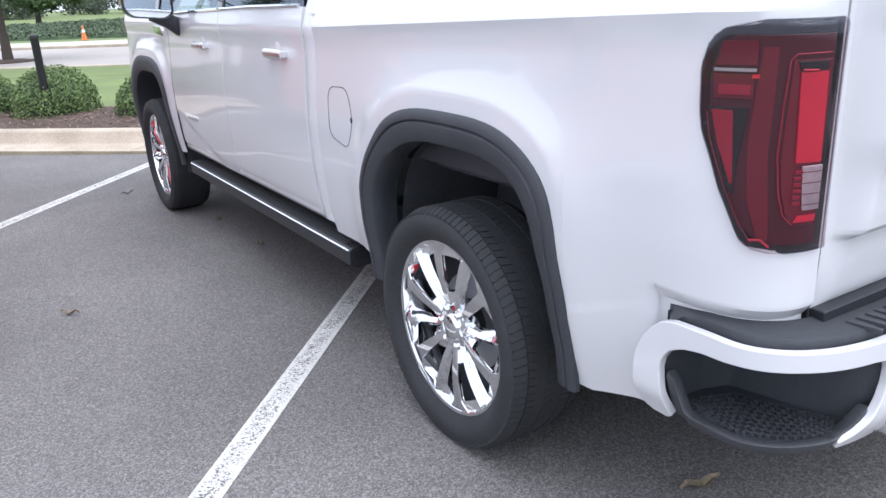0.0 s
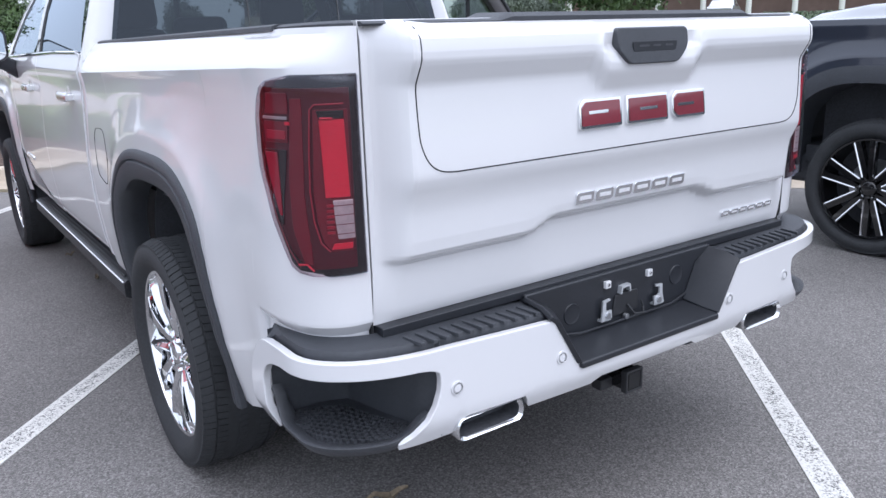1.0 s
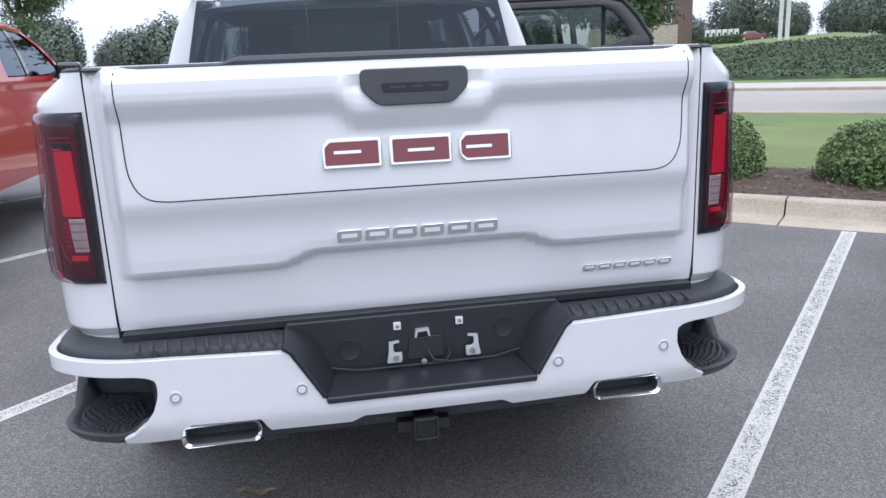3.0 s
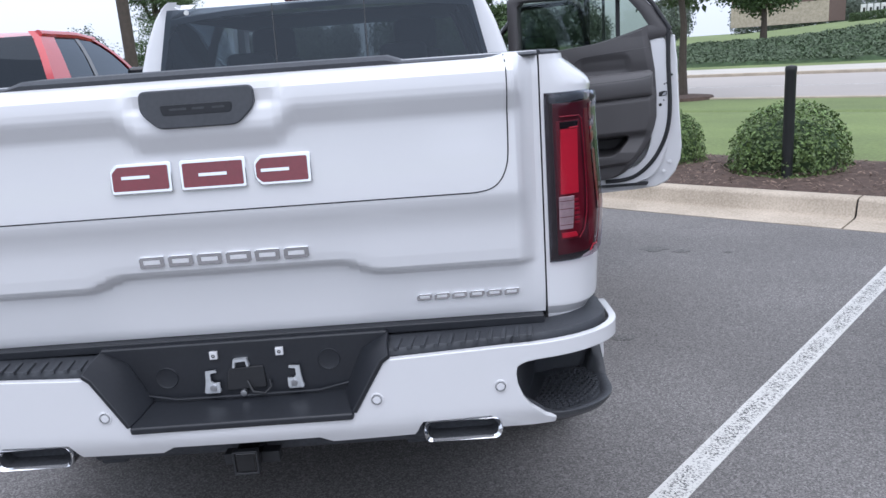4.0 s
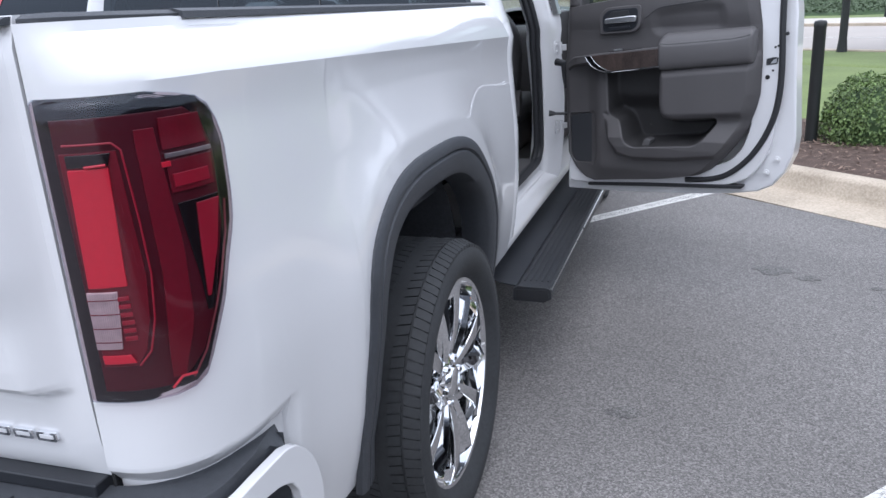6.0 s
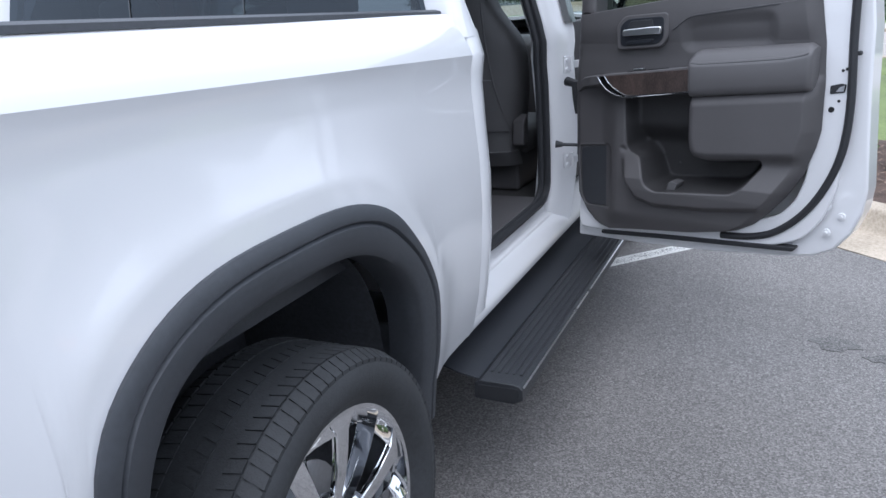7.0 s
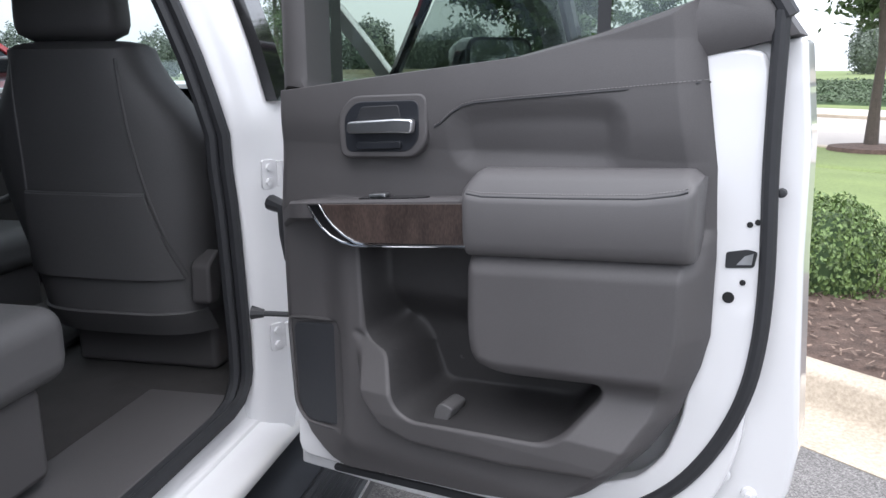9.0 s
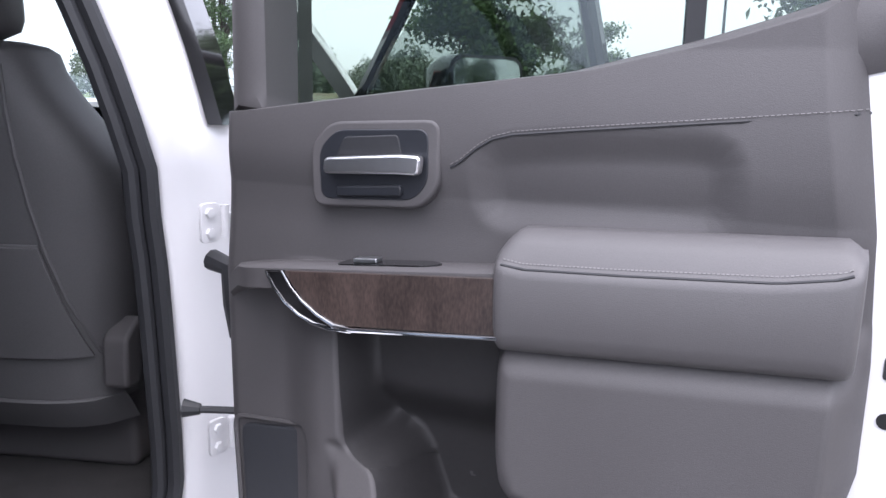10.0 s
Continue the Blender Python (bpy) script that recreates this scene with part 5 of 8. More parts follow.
part("front_bumper", prism(rounded([(-0.99, 5.72), (-0.94, 5.98), (-0.7, 6.10), (0.7, 6.10), (0.94, 5.98), (0.99, 5.72)], 0.08, 4), lambda a, b, d: (a, b, d), 0.48, 0.78), M["white"], truck, bevel=0.02)
part("grille", box(-0.62, 0.62, 6.03, 6.07, 0.85, 1.25), M["chrome"], truck, "chrome grille", bevel=0.02)
part("engine_bay", box(-0.85, 0.85, 4.7, 5.9, 0.6, 1.36), M["dark_liner"], truck)
part("dashboard", box(-0.86, 0.86, 4.20, 4.62, 0.75, 1.36), M["interior"], truck, "dark dashboard", bevel=0.08, segments=4)
wheel_rim = part("steering_wheel", lathe([(math.cos(2 * math.pi * k / 10) * 0.016, 0.19 + math.sin(2 * math.pi * k / 10) * 0.016) for k in range(11)], 32, (0, 0, 0), "y"), M["leather"], truck, "dark leather steering wheel", place=pose(-0.40, 4.02, 1.22, -25))
part("wheel_hub", lathe([(-0.02, 0.0), (-0.03, 0.06), (0.0, 0.08), (0.02, 0.07), (0.03, 0.0)], 20, (0, 0, 0), "y"), M["interior"], wheel_rim)
for a in (0, 120, 240):
    part("wheel_spoke", box(-0.015, 0.015, -0.012, 0.012, 0.05, 0.185), M["steel"], wheel_rim, place=pose(0, 0, 0, 0, a, 0))

# running boards: the left one tucked in, the right one swung out
for sx, x0, x1, z0, dz in ((-1, 0.86, 1.003, 0.424, 0.028), (1, 1.040, 1.195, 0.370, 0.0)):
    sec = [(x0, z0 - dz), (x1 - 0.03, z0 - 0.004 - dz), (x1, z0 + 0.012 - dz), (x1, z0 + 0.046), (x1 - 0.012, z0 + 0.058), (x1 - 0.03, z0 + 0.062), (x0 + 0.02, z0 + 0.062), (x0, z0 + 0.05)]
    rows = [[(sx * x, y, z) for x, z in sec] for y in (1.985, 1.995, 2.6, 3.2, 3.9, 4.43, 4.44)]
    board = part("running_board", faces_of(rows, closed=True, caps=True), M["board_black"], truck, "black power running board with a bright edge strip", sharp=30, bevel=0.003)
    part("edge_strip", prism([(x1 - 0.004, z0 + 0.0495), (x1 + 0.001, z0 + 0.0455), (x1 + 0.002, z0 + 0.0470), (x1 - 0.003, z0 + 0.0515)], lambda a, b, d, sx=sx: (sx * a, d, b), 2.0, 4.43), M["satin"], board, "bright edge strip")
    for k in range(5):
        xx = x0 + 0.03 + k * (x1 - x0 - 0.06) / 4
        part("grip_rib", box(min(sx * xx, sx * (xx + 0.010)), max(sx * xx, sx * (xx + 0.010)), 2.05, 4.40, z0 + 0.060, z0 + 0.066), M["board_black"], board, bevel=0.002)
    rows = [[(sx * 0.90, y, z0 + 0.085), (sx * lerp(0.90, x0, 0.6), y, z0 + 0.060), (sx * (x0 + 0.006), y, z0 + 0.050)] for y in (2.01, 2.6, 3.3, 4.41)]
    part("step_shroud", faces_of(rows), M["recess_plastic"], board, "dark plate between sill and board", thick=0.006)
    for y in (2.35, 2.95, 3.75):
        part("step_arm", tube([(sx * 0.80, y, z0 + 0.02), (sx * (x0 + 0.04), y, z0 + 0.012)], 0.012, 8), M["black_plastic"], board)
    part("end_cap", prism(rounded([(x0 + 0.012, z0 + 0.010), (x1 - 0.022, z0 + 0.006), (x1 - 0.010, z0 + 0.02), (x1 - 0.012, z0 + 0.05), (x0 + 0.012, z0 + 0.048)], 0.008, 3), lambda a, b, d, sx=sx: (sx * a, 1.985 - d, b), -0.002, 0.004), M["seal"], board)


# ---- the open right rear door, built in its own plane: a away from the hinge, z up, b towards the cab's inside ----
HINGE, ALONG, INWARD = Vector((1.073, 3.243, 0)), Vector((0.947, -0.322, 0)), Vector((-0.322, -0.947, 0))


def dp(a, z, b):
    p = HINGE + ALONG * a + INWARD * b
    return Vector((p.x, p.y, z))


shell = [(-0.02, 0.532), (0.3, 0.540), (0.6, 0.556), (0.85, 0.582), (0.965, 0.602), (1.03, 0.635), (1.08, 0.70), (1.110, 0.78), (1.118, 0.86), (1.108, 1.0), (1.095, 1.2), (1.088, 1.40), (1.068, 1.56), (1.00, 1.555), (0.93, 1.54), (0.6, 1.49), (0.02, 1.45), (-0.005, 1.2), (-0.012, 0.8)]
shell_mid = [(lerp(0.52, a, 0.82), lerp(1.08, z, 0.82)) for a, z in shell]
rows = [[dp(0.52, 1.08, -0.125)] * len(shell), [dp(a, z, -0.125) for a, z in shell], [dp(a, z, -0.012) for a, z in shell], [dp(a, z, -0.012) for a, z in shell_mid], [dp(a, z, -0.085) for a, z in shell_mid], [dp(0.52, 1.08, -0.085)] * len(shell)]
door = part("rear_door", faces_of(rows, closed=True), M["white"], truck, "white rear door swung wide open, with dark grey inner trim", bevel=0.010, segments=3)
land = [(0.0, 0.58), (0.3, 0.583), (0.6, 0.598), (0.84, 0.628), (0.93, 0.665), (0.99, 0.74), (1.025, 0.85), (1.035, 1.0), (1.038, 1.2), (1.030, 1.40), (1.018, 1.545), (0.90, 1.54), (0.6, 1.48), (0.02, 1.44)]
mid = (0.52, 1.08)
band = [[(lerp(mid[0], a, f), lerp(mid[1], z, f)) for a, z in rounded(land, 0.03, 2)] for f in (1.0, 0.80)]
rows = [[dp(a, z, -0.02) for a, z in band[0]], [dp(a, z, 0.018) for a, z in band[0]], [dp(a, z, 0.018) for a, z in band[1]], [dp(a, z, -0.02) for a, z in band[1]]]
part("inner_frame", faces_of(rows, closed=True), M["white"], door, bevel=0.008, segments=3)
seal_line = [(0.640, 0.640), (0.72, 0.645), (0.78, 0.656), (0.834, 0.676), (0.895, 0.722), (0.95, 0.783), (1.0, 0.87), (1.034, 0.965), (1.047, 1.06), (1.049, 1.157), (1.045, 1.25), (1.040, 1.33), (1.037, 1.43), (1.036, 1.60)]
fine = seal_line
for _ in range(2):
    cut = [fine[0]]
    for (a0, z0), (a1, z1) in zip(fine, fine[1:]):
        cut += [(lerp(a0, a1, 0.25), lerp(z0, z1, 0.25)), (lerp(a0, a1, 0.75), lerp(z0, z1, 0.75))]
    fine = cut + [fine[-1]]
part("door_seal", tube([dp(a - 0.003, z, 0.020) for a, z in fine], 0.0135, 10, flat=1.0), M["seal"], door, "black rubber door seal")
part("sill_seal", prism(rounded([(0.115, 0.566), (0.40, 0.586), (0.905, 0.617), (0.914, 0.636), (0.40, 0.605), (0.115, 0.584)], 0.008, 2), dp, -0.012, 0.026), M["seal"], door, "black lower seal strip", bevel=0.004)
for a, z in ((1.0, 0.793), (1.045, 0.76), (1.005, 0.70)):
    part("door_bolt", lathe([(0.0, 0.014), (0.006, 0.013), (0.007, 0.006), (0.012, 0.005), (0.012, 0.0)], 14, (0, 0, 0), "y"), M["white"], door, "painted bolt", place=Matrix.Translation(dp(a, z, -0.012 if a > 1.02 else 0.0)) @ pose(0, 0, 0, 0, 0, 161.2))
latch = part("door_latch", prism(rounded([(0.978, 1.182), (1.024, 1.188), (1.028, 1.215), (1.012, 1.218), (0.978, 1.210)], 0.004, 2), dp, 0.014, 0.020), M["seal"], door, "dark latch slot")
part("latch_claw", prism([(0.996, 1.190), (1.02, 1.193), (1.022, 1.212), (1.008, 1.206)], dp, 0.019, 0.022), M["steel"], latch)
for a, z, r in ((0.987, 1.131, 0.010), (1.008, 1.16, 0.005), (1.012, 1.26, 0.005), (1.024, 1.265, 0.005)):
    part("access_hole", lathe([(0.0, 0.0), (0.0, r), (-0.002, r)], 14, (0, 0, 0), "y"), M["seam"], door, place=Matrix.Translation(dp(a, z, 0.0195)) @ pose(0, 0, 0, 0, 0, 161.2))

# inner trim panel as one moulded skin
TRIM_L = [(0.598, 0.146), (0.612, 0.10), (0.628, 0.077), (0.66, 0.045), (0.70, 0.022), (0.74, 0.0), (0.95, -0.008), (1.2, -0.010), (1.40, 0.010), (1.47, 0.017), (1.474, 0.06), (1.507, 0.34), (1.534, 0.581), (1.571, 0.74), (1.60, 0.835), (1.622, 0.901)]
TRIM_R = [(0.598, 0.16), (0.615, 0.30), (0.64, 0.55), (0.668, 0.70), (0.70, 0.76), (0.75, 0.812), (0.82, 0.870), (0.90, 0.918), (1.0, 0.952), (1.06, 0.964), (1.2, 0.964), (1.35, 0.954), (1.53, 0.925), (1.60, 0.915), (1.625, 0.910)]
LOWER = [(0.500, 1.174), (0.985, 1.214), (0.975, 1.10), (0.950, 0.985), (0.925, 0.950), (0.79, 0.938), (0.58, 0.922), (0.525, 0.935), (0.500, 1.00)]
LIP = [(0.236, 0.952), (0.312, 0.957), (0.80, 0.970), (0.925, 0.968), (0.872, 0.838), (0.80, 0.775), (0.60, 0.750), (0.39, 0.742), (0.31, 0.765), (0.265, 0.83)]
POCKET = [(0.240, 1.20), (0.53, 1.20), (0.53, 0.955), (0.60, 0.940), (0.790, 0.957), (0.794, 0.925), (0.738, 0.848), (0.700, 0.822), (0.56, 0.812), (0.396, 0.799), (0.356, 0.818), (0.330, 0.884), (0.312, 0.930), (0.250, 0.950)]
SCOOP = [(0.47, 1.435), (0.60, 1.45), (0.80, 1.455), (0.80, 1.34), (0.47, 1.33)]
SPEAKER = [(0.015, 0.95), (0.165, 0.962), (0.180, 0.94), (0.182, 0.72), (0.165, 0.69), (0.055, 0.690), (0.025, 0.73)]


def field_smooth(lo, hi, x):
    f = np.clip((x - lo) / (hi - lo), 0, 1)
    return f * f * (3 - 2 * f)


def field_dist(poly, x, y):
    """Signed distance of many points to an outline, negative inside."""
    best = np.full(x.shape, 1e9)
    inside = np.zeros(x.shape, bool)
    for (x0, y0), (x1, y1) in zip(poly, poly[1:] + poly[:1]):
        dx, dy = x1 - x0, y1 - y0
        t = np.clip(((x - x0) * dx + (y - y0) * dy) / (dx * dx + dy * dy + 1e-12), 0, 1)
        best = np.minimum(best, np.hypot(x - x0 - t * dx, y - y0 - t * dy))
        cross = ((y0 > y) != (y1 > y)) & (x < x0 + (y - y0) / ((y1 - y0) or 1e-12) * dx)
        inside ^= cross
    return np.where(inside, -best, best)


LOWER_R, POCKET_R, SCOOP_R = rounded(LOWER, 0.045, 4), rounded(POCKET, 0.025, 4), rounded(SCOOP, 0.05, 4)


def trim_field(a, z, padded=True):
    """Depth of the moulded trim over the door's plane, for arrays of points."""
    b = 0.045 + 0.012 * field_smooth(1.30, 1.42, z)
    b = b + 0.010 * np.sin(np.pi * np.clip((z - 1.36) / 0.2, 0, 1))
    b = b - 0.018 * (1 - field_smooth(-0.035, 0.02, field_dist(SCOOP_R, a, z)))
    # the bulge of the lower half, the pocket's lip with its sloping shelf, the pocket itself, the pad that hangs over it
    b = b + (0.075 - b) * (1 - field_smooth(1.22, 1.25, z)) * field_smooth(0.12, 0.22, a)
    pocket = field_dist(POCKET_R, a, z)
    lip = 1 - field_smooth(-0.012, 0.016, field_dist(LIP, a, z))
    b = b + (0.118 - 0.50 * np.clip(z - 0.845, 0, 0.12) - 0.15 * np.clip(0.80 - z, 0, 1) - b) * lip
    b = b + (0.040 - b) * (1 - field_smooth(0.60, 0.70, z)) * 0.8
    back = -0.068 + 0.066 * field_smooth(0.96, 1.06, z)
    b = b + (back - b) * (1 - field_smooth(-0.034, 0.003, pocket))
    pad = field_dist(LOWER_R, a, z) if padded else 9.0
    b = b + (0.110 - b) * (1 - field_smooth(-0.046, 0.020, pad))
    b = b - 0.006 * (1 - field_smooth(-0.006, 0.004, field_dist(SPEAKER, a, z)))
    left = np.interp(z, [p[0] for p in TRIM_L], [p[1] for p in TRIM_L])
    right = np.interp(z, [p[0] for p in TRIM_R], [p[1] for p in TRIM_R])
    e = np.minimum(a - left, right - a)
    return 0.012 + (b - 0.012) * np.sqrt(np.clip((e + 0.001) / (0.03 + 0.012 * field_smooth(0.5, 0.9, a)), 0, 1))


def trim_b(a, z):
    return float(trim_field(np.array([a]), np.array([z]))[0])


zs2 = np.linspace(0.598, 1.6245, 300)
cols = np.array([0.0, 0.006, 0.014, 0.024] + spread(0.034, 0.966, 270) + [0.976, 0.986, 0.994, 1.0])
la = np.interp(zs2, [p[0] for p in TRIM_L], [p[1] for p in TRIM_L])[:, None]
ra = np.interp(zs2, [p[0] for p in TRIM_R], [p[1] for p in TRIM_R])[:, None]
ga = la + (ra - la) * cols[None, :]
gz = np.repeat(zs2[:, None], len(cols), axis=1)
gb = trim_field(ga, gz)
rows = [[dp(float(ga[i, k]), float(gz[i, k]), float(gb[i, k])) for k in range(len(cols))] for i in range(len(zs2))]
trim = part("door_trim", faces_of(rows), M["interior"], door, "dark grey moulded inner door trim", sharp=60)
# added dark skin that paints the pocket's shade, running on behind the pad
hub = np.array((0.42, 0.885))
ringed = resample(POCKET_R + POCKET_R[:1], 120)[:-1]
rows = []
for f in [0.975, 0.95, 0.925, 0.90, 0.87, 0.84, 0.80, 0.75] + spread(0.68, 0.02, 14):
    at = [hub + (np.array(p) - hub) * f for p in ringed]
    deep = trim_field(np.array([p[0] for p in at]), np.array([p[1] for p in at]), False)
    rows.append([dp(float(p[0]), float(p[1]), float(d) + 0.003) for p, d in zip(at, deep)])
part("bin_shade_skin", faces_of(rows, closed=True, caps=False), M["shaded_bin"], trim, "map bin skin with the pocket's shade in its dark colour", sharp=60)
# armrest pad: a sloping top over an upright face, with a stitched seam between them
def arm_seam(f):
    return along([(0.0, 1.292), (0.1, 1.287), (0.4, 1.294), (0.8, 1.306), (0.95, 1.318), (1.0, 1.330)], f)


pad_rows = []
for f in [0, 0.004, 0.012, 0.025, 0.045, 0.07] + spread(0.1, 0.9, 14) + [0.93, 0.955, 0.975, 0.988, 0.996, 1]:
    e = min(f, 1 - f)
    sh = math.sqrt(1 - (1 - min(1, e / 0.035)) ** 2)
    a = lerp(0.518, 0.944, f)
    seam = arm_seam(f)
    hi = seam + (lerp(1.333, 1.355, f) - seam) * (0.35 + 0.65 * math.sqrt(smooth(0, 0.075, f))) * (0.5 + 0.5 * smooth(1.0, 0.955, f) if f < 1 else 0.5)
    lo = lerp(1.166, 1.198, f) + 0.008 * (1 - sh)
    sec = [(0.04, lo + 0.012), (0.088, lo), (0.104, lo + 0.003), (0.115, lo + 0.013), (0.1215, lo + 0.032), (0.1245, lerp(lo, seam, 0.55)), (0.125, seam - 0.014), (0.1225, seam - 0.004), (0.118, seam), (0.116, seam + 0.004), (0.106, lerp(seam, hi, 0.55)), (0.088, hi - 0.003), (0.068, hi), (0.04, hi - 0.004)]
    pad_rows.append([dp(a, z, 0.04 + (b - 0.04) * (0.78 + 0.22 * sh)) for b, z in sec])
arm = part("armrest", faces_of(pad_rows, caps=True), M["arm_leather"], door, "padded charcoal armrest with grey stitching", sharp=60)
part("arm_seam", tube([dp(lerp(0.518, 0.944, f), arm_seam(f) - 0.001, 0.1195) for f in spread(0.03, 0.97, 24)], 0.0018, 6), M["seal"], arm)
st = bmesh.new()
for i in range(78):
    f0, f1 = 0.035 + i * 0.012, 0.035 + i * 0.012 + 0.007
    tube([dp(lerp(0.518, 0.944, v), arm_seam(v) + 0.0055, 0.1150) for v in (f0, f1)], 0.0011, 4, bm=st)
tagged(part("stitching", st, M["stitch"], arm), kind="stuff")
# stitched line across the upper panel
line = [(0.430, 1.404), (0.445, 1.412), (0.470, 1.432), (0.492, 1.445), (0.52, 1.452), (0.60, 1.460), (0.70, 1.469), (0.80, 1.478), (0.917, 1.489), (0.934, 1.491)]
part("panel_seam", tube([dp(a, z, trim_b(a, z) + 0.0003) for a, z in line], 0.0020, 6), M["seal"], trim)
st = bmesh.new()
for (a0, z0), (a1, z1) in zip(line, line[1:]):
    k = max(1, int(math.hypot(a1 - a0, z1 - z0) / 0.006))
    for i in range(k):
        f0, f1 = i / k, (i + 0.6) / k
        tube([dp(lerp(a0, a1, f), lerp(z0, z1, f) + 0.0045, trim_b(lerp(a0, a1, f), lerp(z0, z1, f)) + 0.001) for f in (f0, f1)], 0.0007, 4, bm=st)
tagged(part("stitching", st, M["stitch"], trim), kind="stuff")
# wood strip with its chrome lower edge, and the ledge above it
def ledge_z(a):
    return along([(0.10, 1.222), (0.14, 1.234), (0.53, 1.270)], a)


rows = []
for a in spread(0.02, 0.53, 14):
    zt = along([(0.0, 1.19), (0.06, 1.225), (0.14, 1.236), (0.53, 1.272)], a)
    o = 0.045 + 0.060 * smooth(0.0, 0.12, a)
    rows.append([dp(a, zt + 0.004, 0.045), dp(a, zt + 0.006, o - 0.008), dp(a, zt + 0.001, o), dp(a, zt - 0.03, o + 0.002), dp(a, zt - 0.045, 0.04)])
ledge = part("switch_ledge", faces_of(rows, caps=True), M["interior"], trim, sharp=40)
part("switch_plate", prism(rounded([(0.26, 0.055), (0.40, 0.055), (0.43, 0.075), (0.41, 0.095), (0.26, 0.095)], 0.012, 3), lambda a, b, d: dp(a, ledge_z(a) + 0.006 + d, b), -0.002, 0.004), M["gloss_black"], ledge)
part("window_switch", prism([(0.285, 0.066), (0.325, 0.066), (0.325, 0.086), (0.285, 0.086)], lambda a, b, d: dp(a, ledge_z(a) + 0.010 + d, b), 0, 0.007), M["steel"], ledge, bevel=0.002)
wood = [(0.178, 1.238), (0.525, 1.268), (0.525, 1.190), (0.27, 1.166), (0.215, 1.195)]
strip = part("wood_strip", prism(rounded(wood, 0.006, 3), dp, 0.085, 0.112), M["wood"], door, "dark brown wood grain strip", bevel=0.004)
outer_edge = [(0.146, 1.235), (0.160, 1.212), (0.180, 1.190), (0.205, 1.174), (0.232, 1.164), (0.262, 1.160), (0.30, 1.161)]
inner_edge = [(0.176, 1.238), (0.192, 1.215), (0.212, 1.196), (0.240, 1.178), (0.268, 1.166), (0.30, 1.164), (0.42, 1.176), (0.527, 1.187)]
part("edge_infill", prism(outer_edge + inner_edge[5::-1], dp, 0.085, 0.1125), M["gloss_black"], strip)
part("chrome_edge", tube([dp(a, z, 0.1135) for a, z in outer_edge], [0.0018, 0.0018, 0.0020, 0.0022, 0.0028, 0.003, 0.002], 8), M["chrome"], strip, "chrome edge")
part("chrome_edge", tube([dp(a, z, 0.1135) for a, z in inner_edge], [0.0018, 0.002, 0.0022, 0.0028, 0.0035, 0.0035, 0.0028, 0.0028], 8), M["chrome"], strip, "chrome edge")
part("chrome_edge", tube([dp(0.146, 1.235, 0.1135), dp(0.176, 1.238, 0.1135)], 0.0018, 8), M["chrome"], strip, "chrome edge")
part("chrome_end", tube([dp(0.529, z, 0.114) for z in (1.188, 1.23, 1.27)], 0.002, 6), M["chrome"], strip)
# handle
bz = rounded([(0.203, 1.333), (0.388, 1.343), (0.416, 1.375), (0.416, 1.470), (0.235, 1.462), (0.199, 1.425)], 0.022, 4)
bezel = part("handle_bezel", prism(bz, dp, 0.045, 0.070), M["interior"], door, bevel=0.006)
cup = [(0.31 + (a - 0.31) * 0.84, 1.40 + (z - 1.40) * 0.80) for a, z in bz]
part("handle_cup", prism(cup, dp, 0.066, 0.0715), M["recess_plastic"], bezel, bevel=0.002)
part("cup_back", prism(rounded([(0.245, 1.405), (0.36, 1.412), (0.352, 1.446), (0.262, 1.440)], 0.006, 2), dp, 0.068, 0.0735), M["seal"], bezel, bevel=0.002)
part("lock_lever", prism(rounded([(0.25, 1.352), (0.36, 1.360), (0.36, 1.376), (0.25, 1.368)], 0.005, 2), dp, 0.068, 0.078), M["recess_plastic"], bezel, bevel=0.003)
grip = [(0.236, 1.386), (0.36, 1.392), (0.395, 1.392), (0.398, 1.420), (0.36, 1.420), (0.238, 1.410)]
part("inner_handle", prism(rounded(grip, 0.008, 3), dp, 0.078, 0.092), M["satin"], bezel, "satin chrome pull lever", bevel=0.005, segments=3)
# speaker cloth and rim
part("speaker_rim", tube([dp(a, z, 0.043) for a, z in rounded(SPEAKER, 0.02, 3)] + [dp(*rounded(SPEAKER, 0.02, 3)[0], 0.043)], 0.005, 6), M["interior"], trim)
grille = part("speaker_grille", prism(rounded([(0.026, 0.936), (0.150, 0.952), (0.166, 0.930), (0.172, 0.72), (0.158, 0.700), (0.060, 0.694), (0.034, 0.735)], 0.02, 4), dp, 0.030, 0.0445), M["grille_plastic"], trim, "dark moulded speaker cover", bevel=0.005, segments=3)
dots = bmesh.new()
for i in range(4):
    for j in range(34):
        a, z = 0.148 + i * 0.0048 + (j % 2) * 0.0024, 0.725 + j * 0.006
        lathe([(0.0, 0.0), (0.0006, 0.0015)], 5, dp(a, z, 0.0442), "y", bm=dots)
tagged(part("speaker_dots", dots, M["seam"], grille), kind="stuff")
part("pocket_tab", prism(rounded([(0.436, 0.795), (0.470, 0.798), (0.486, 0.838), (0.458, 0.846), (0.444, 0.832)], 0.006, 2), dp, 0.030, 0.092), M["leather"], trim, bevel=0.004)
# window frame and glass of the open door
outer = [(0.015, 1.47), (0.02, 1.84), (0.06, 1.875), (0.72, 1.875), (0.84, 1.84), (0.93, 1.74), (1.06, 1.565), (0.915, 1.53)]
inner = [(0.085, 1.478), (0.085, 1.80), (0.11, 1.825), (0.70, 1.825), (0.79, 1.79), (0.86, 1.71), (0.915, 1.625), (0.835, 1.600), (0.74, 1.572), (0.581, 1.534), (0.333, 1.507)]


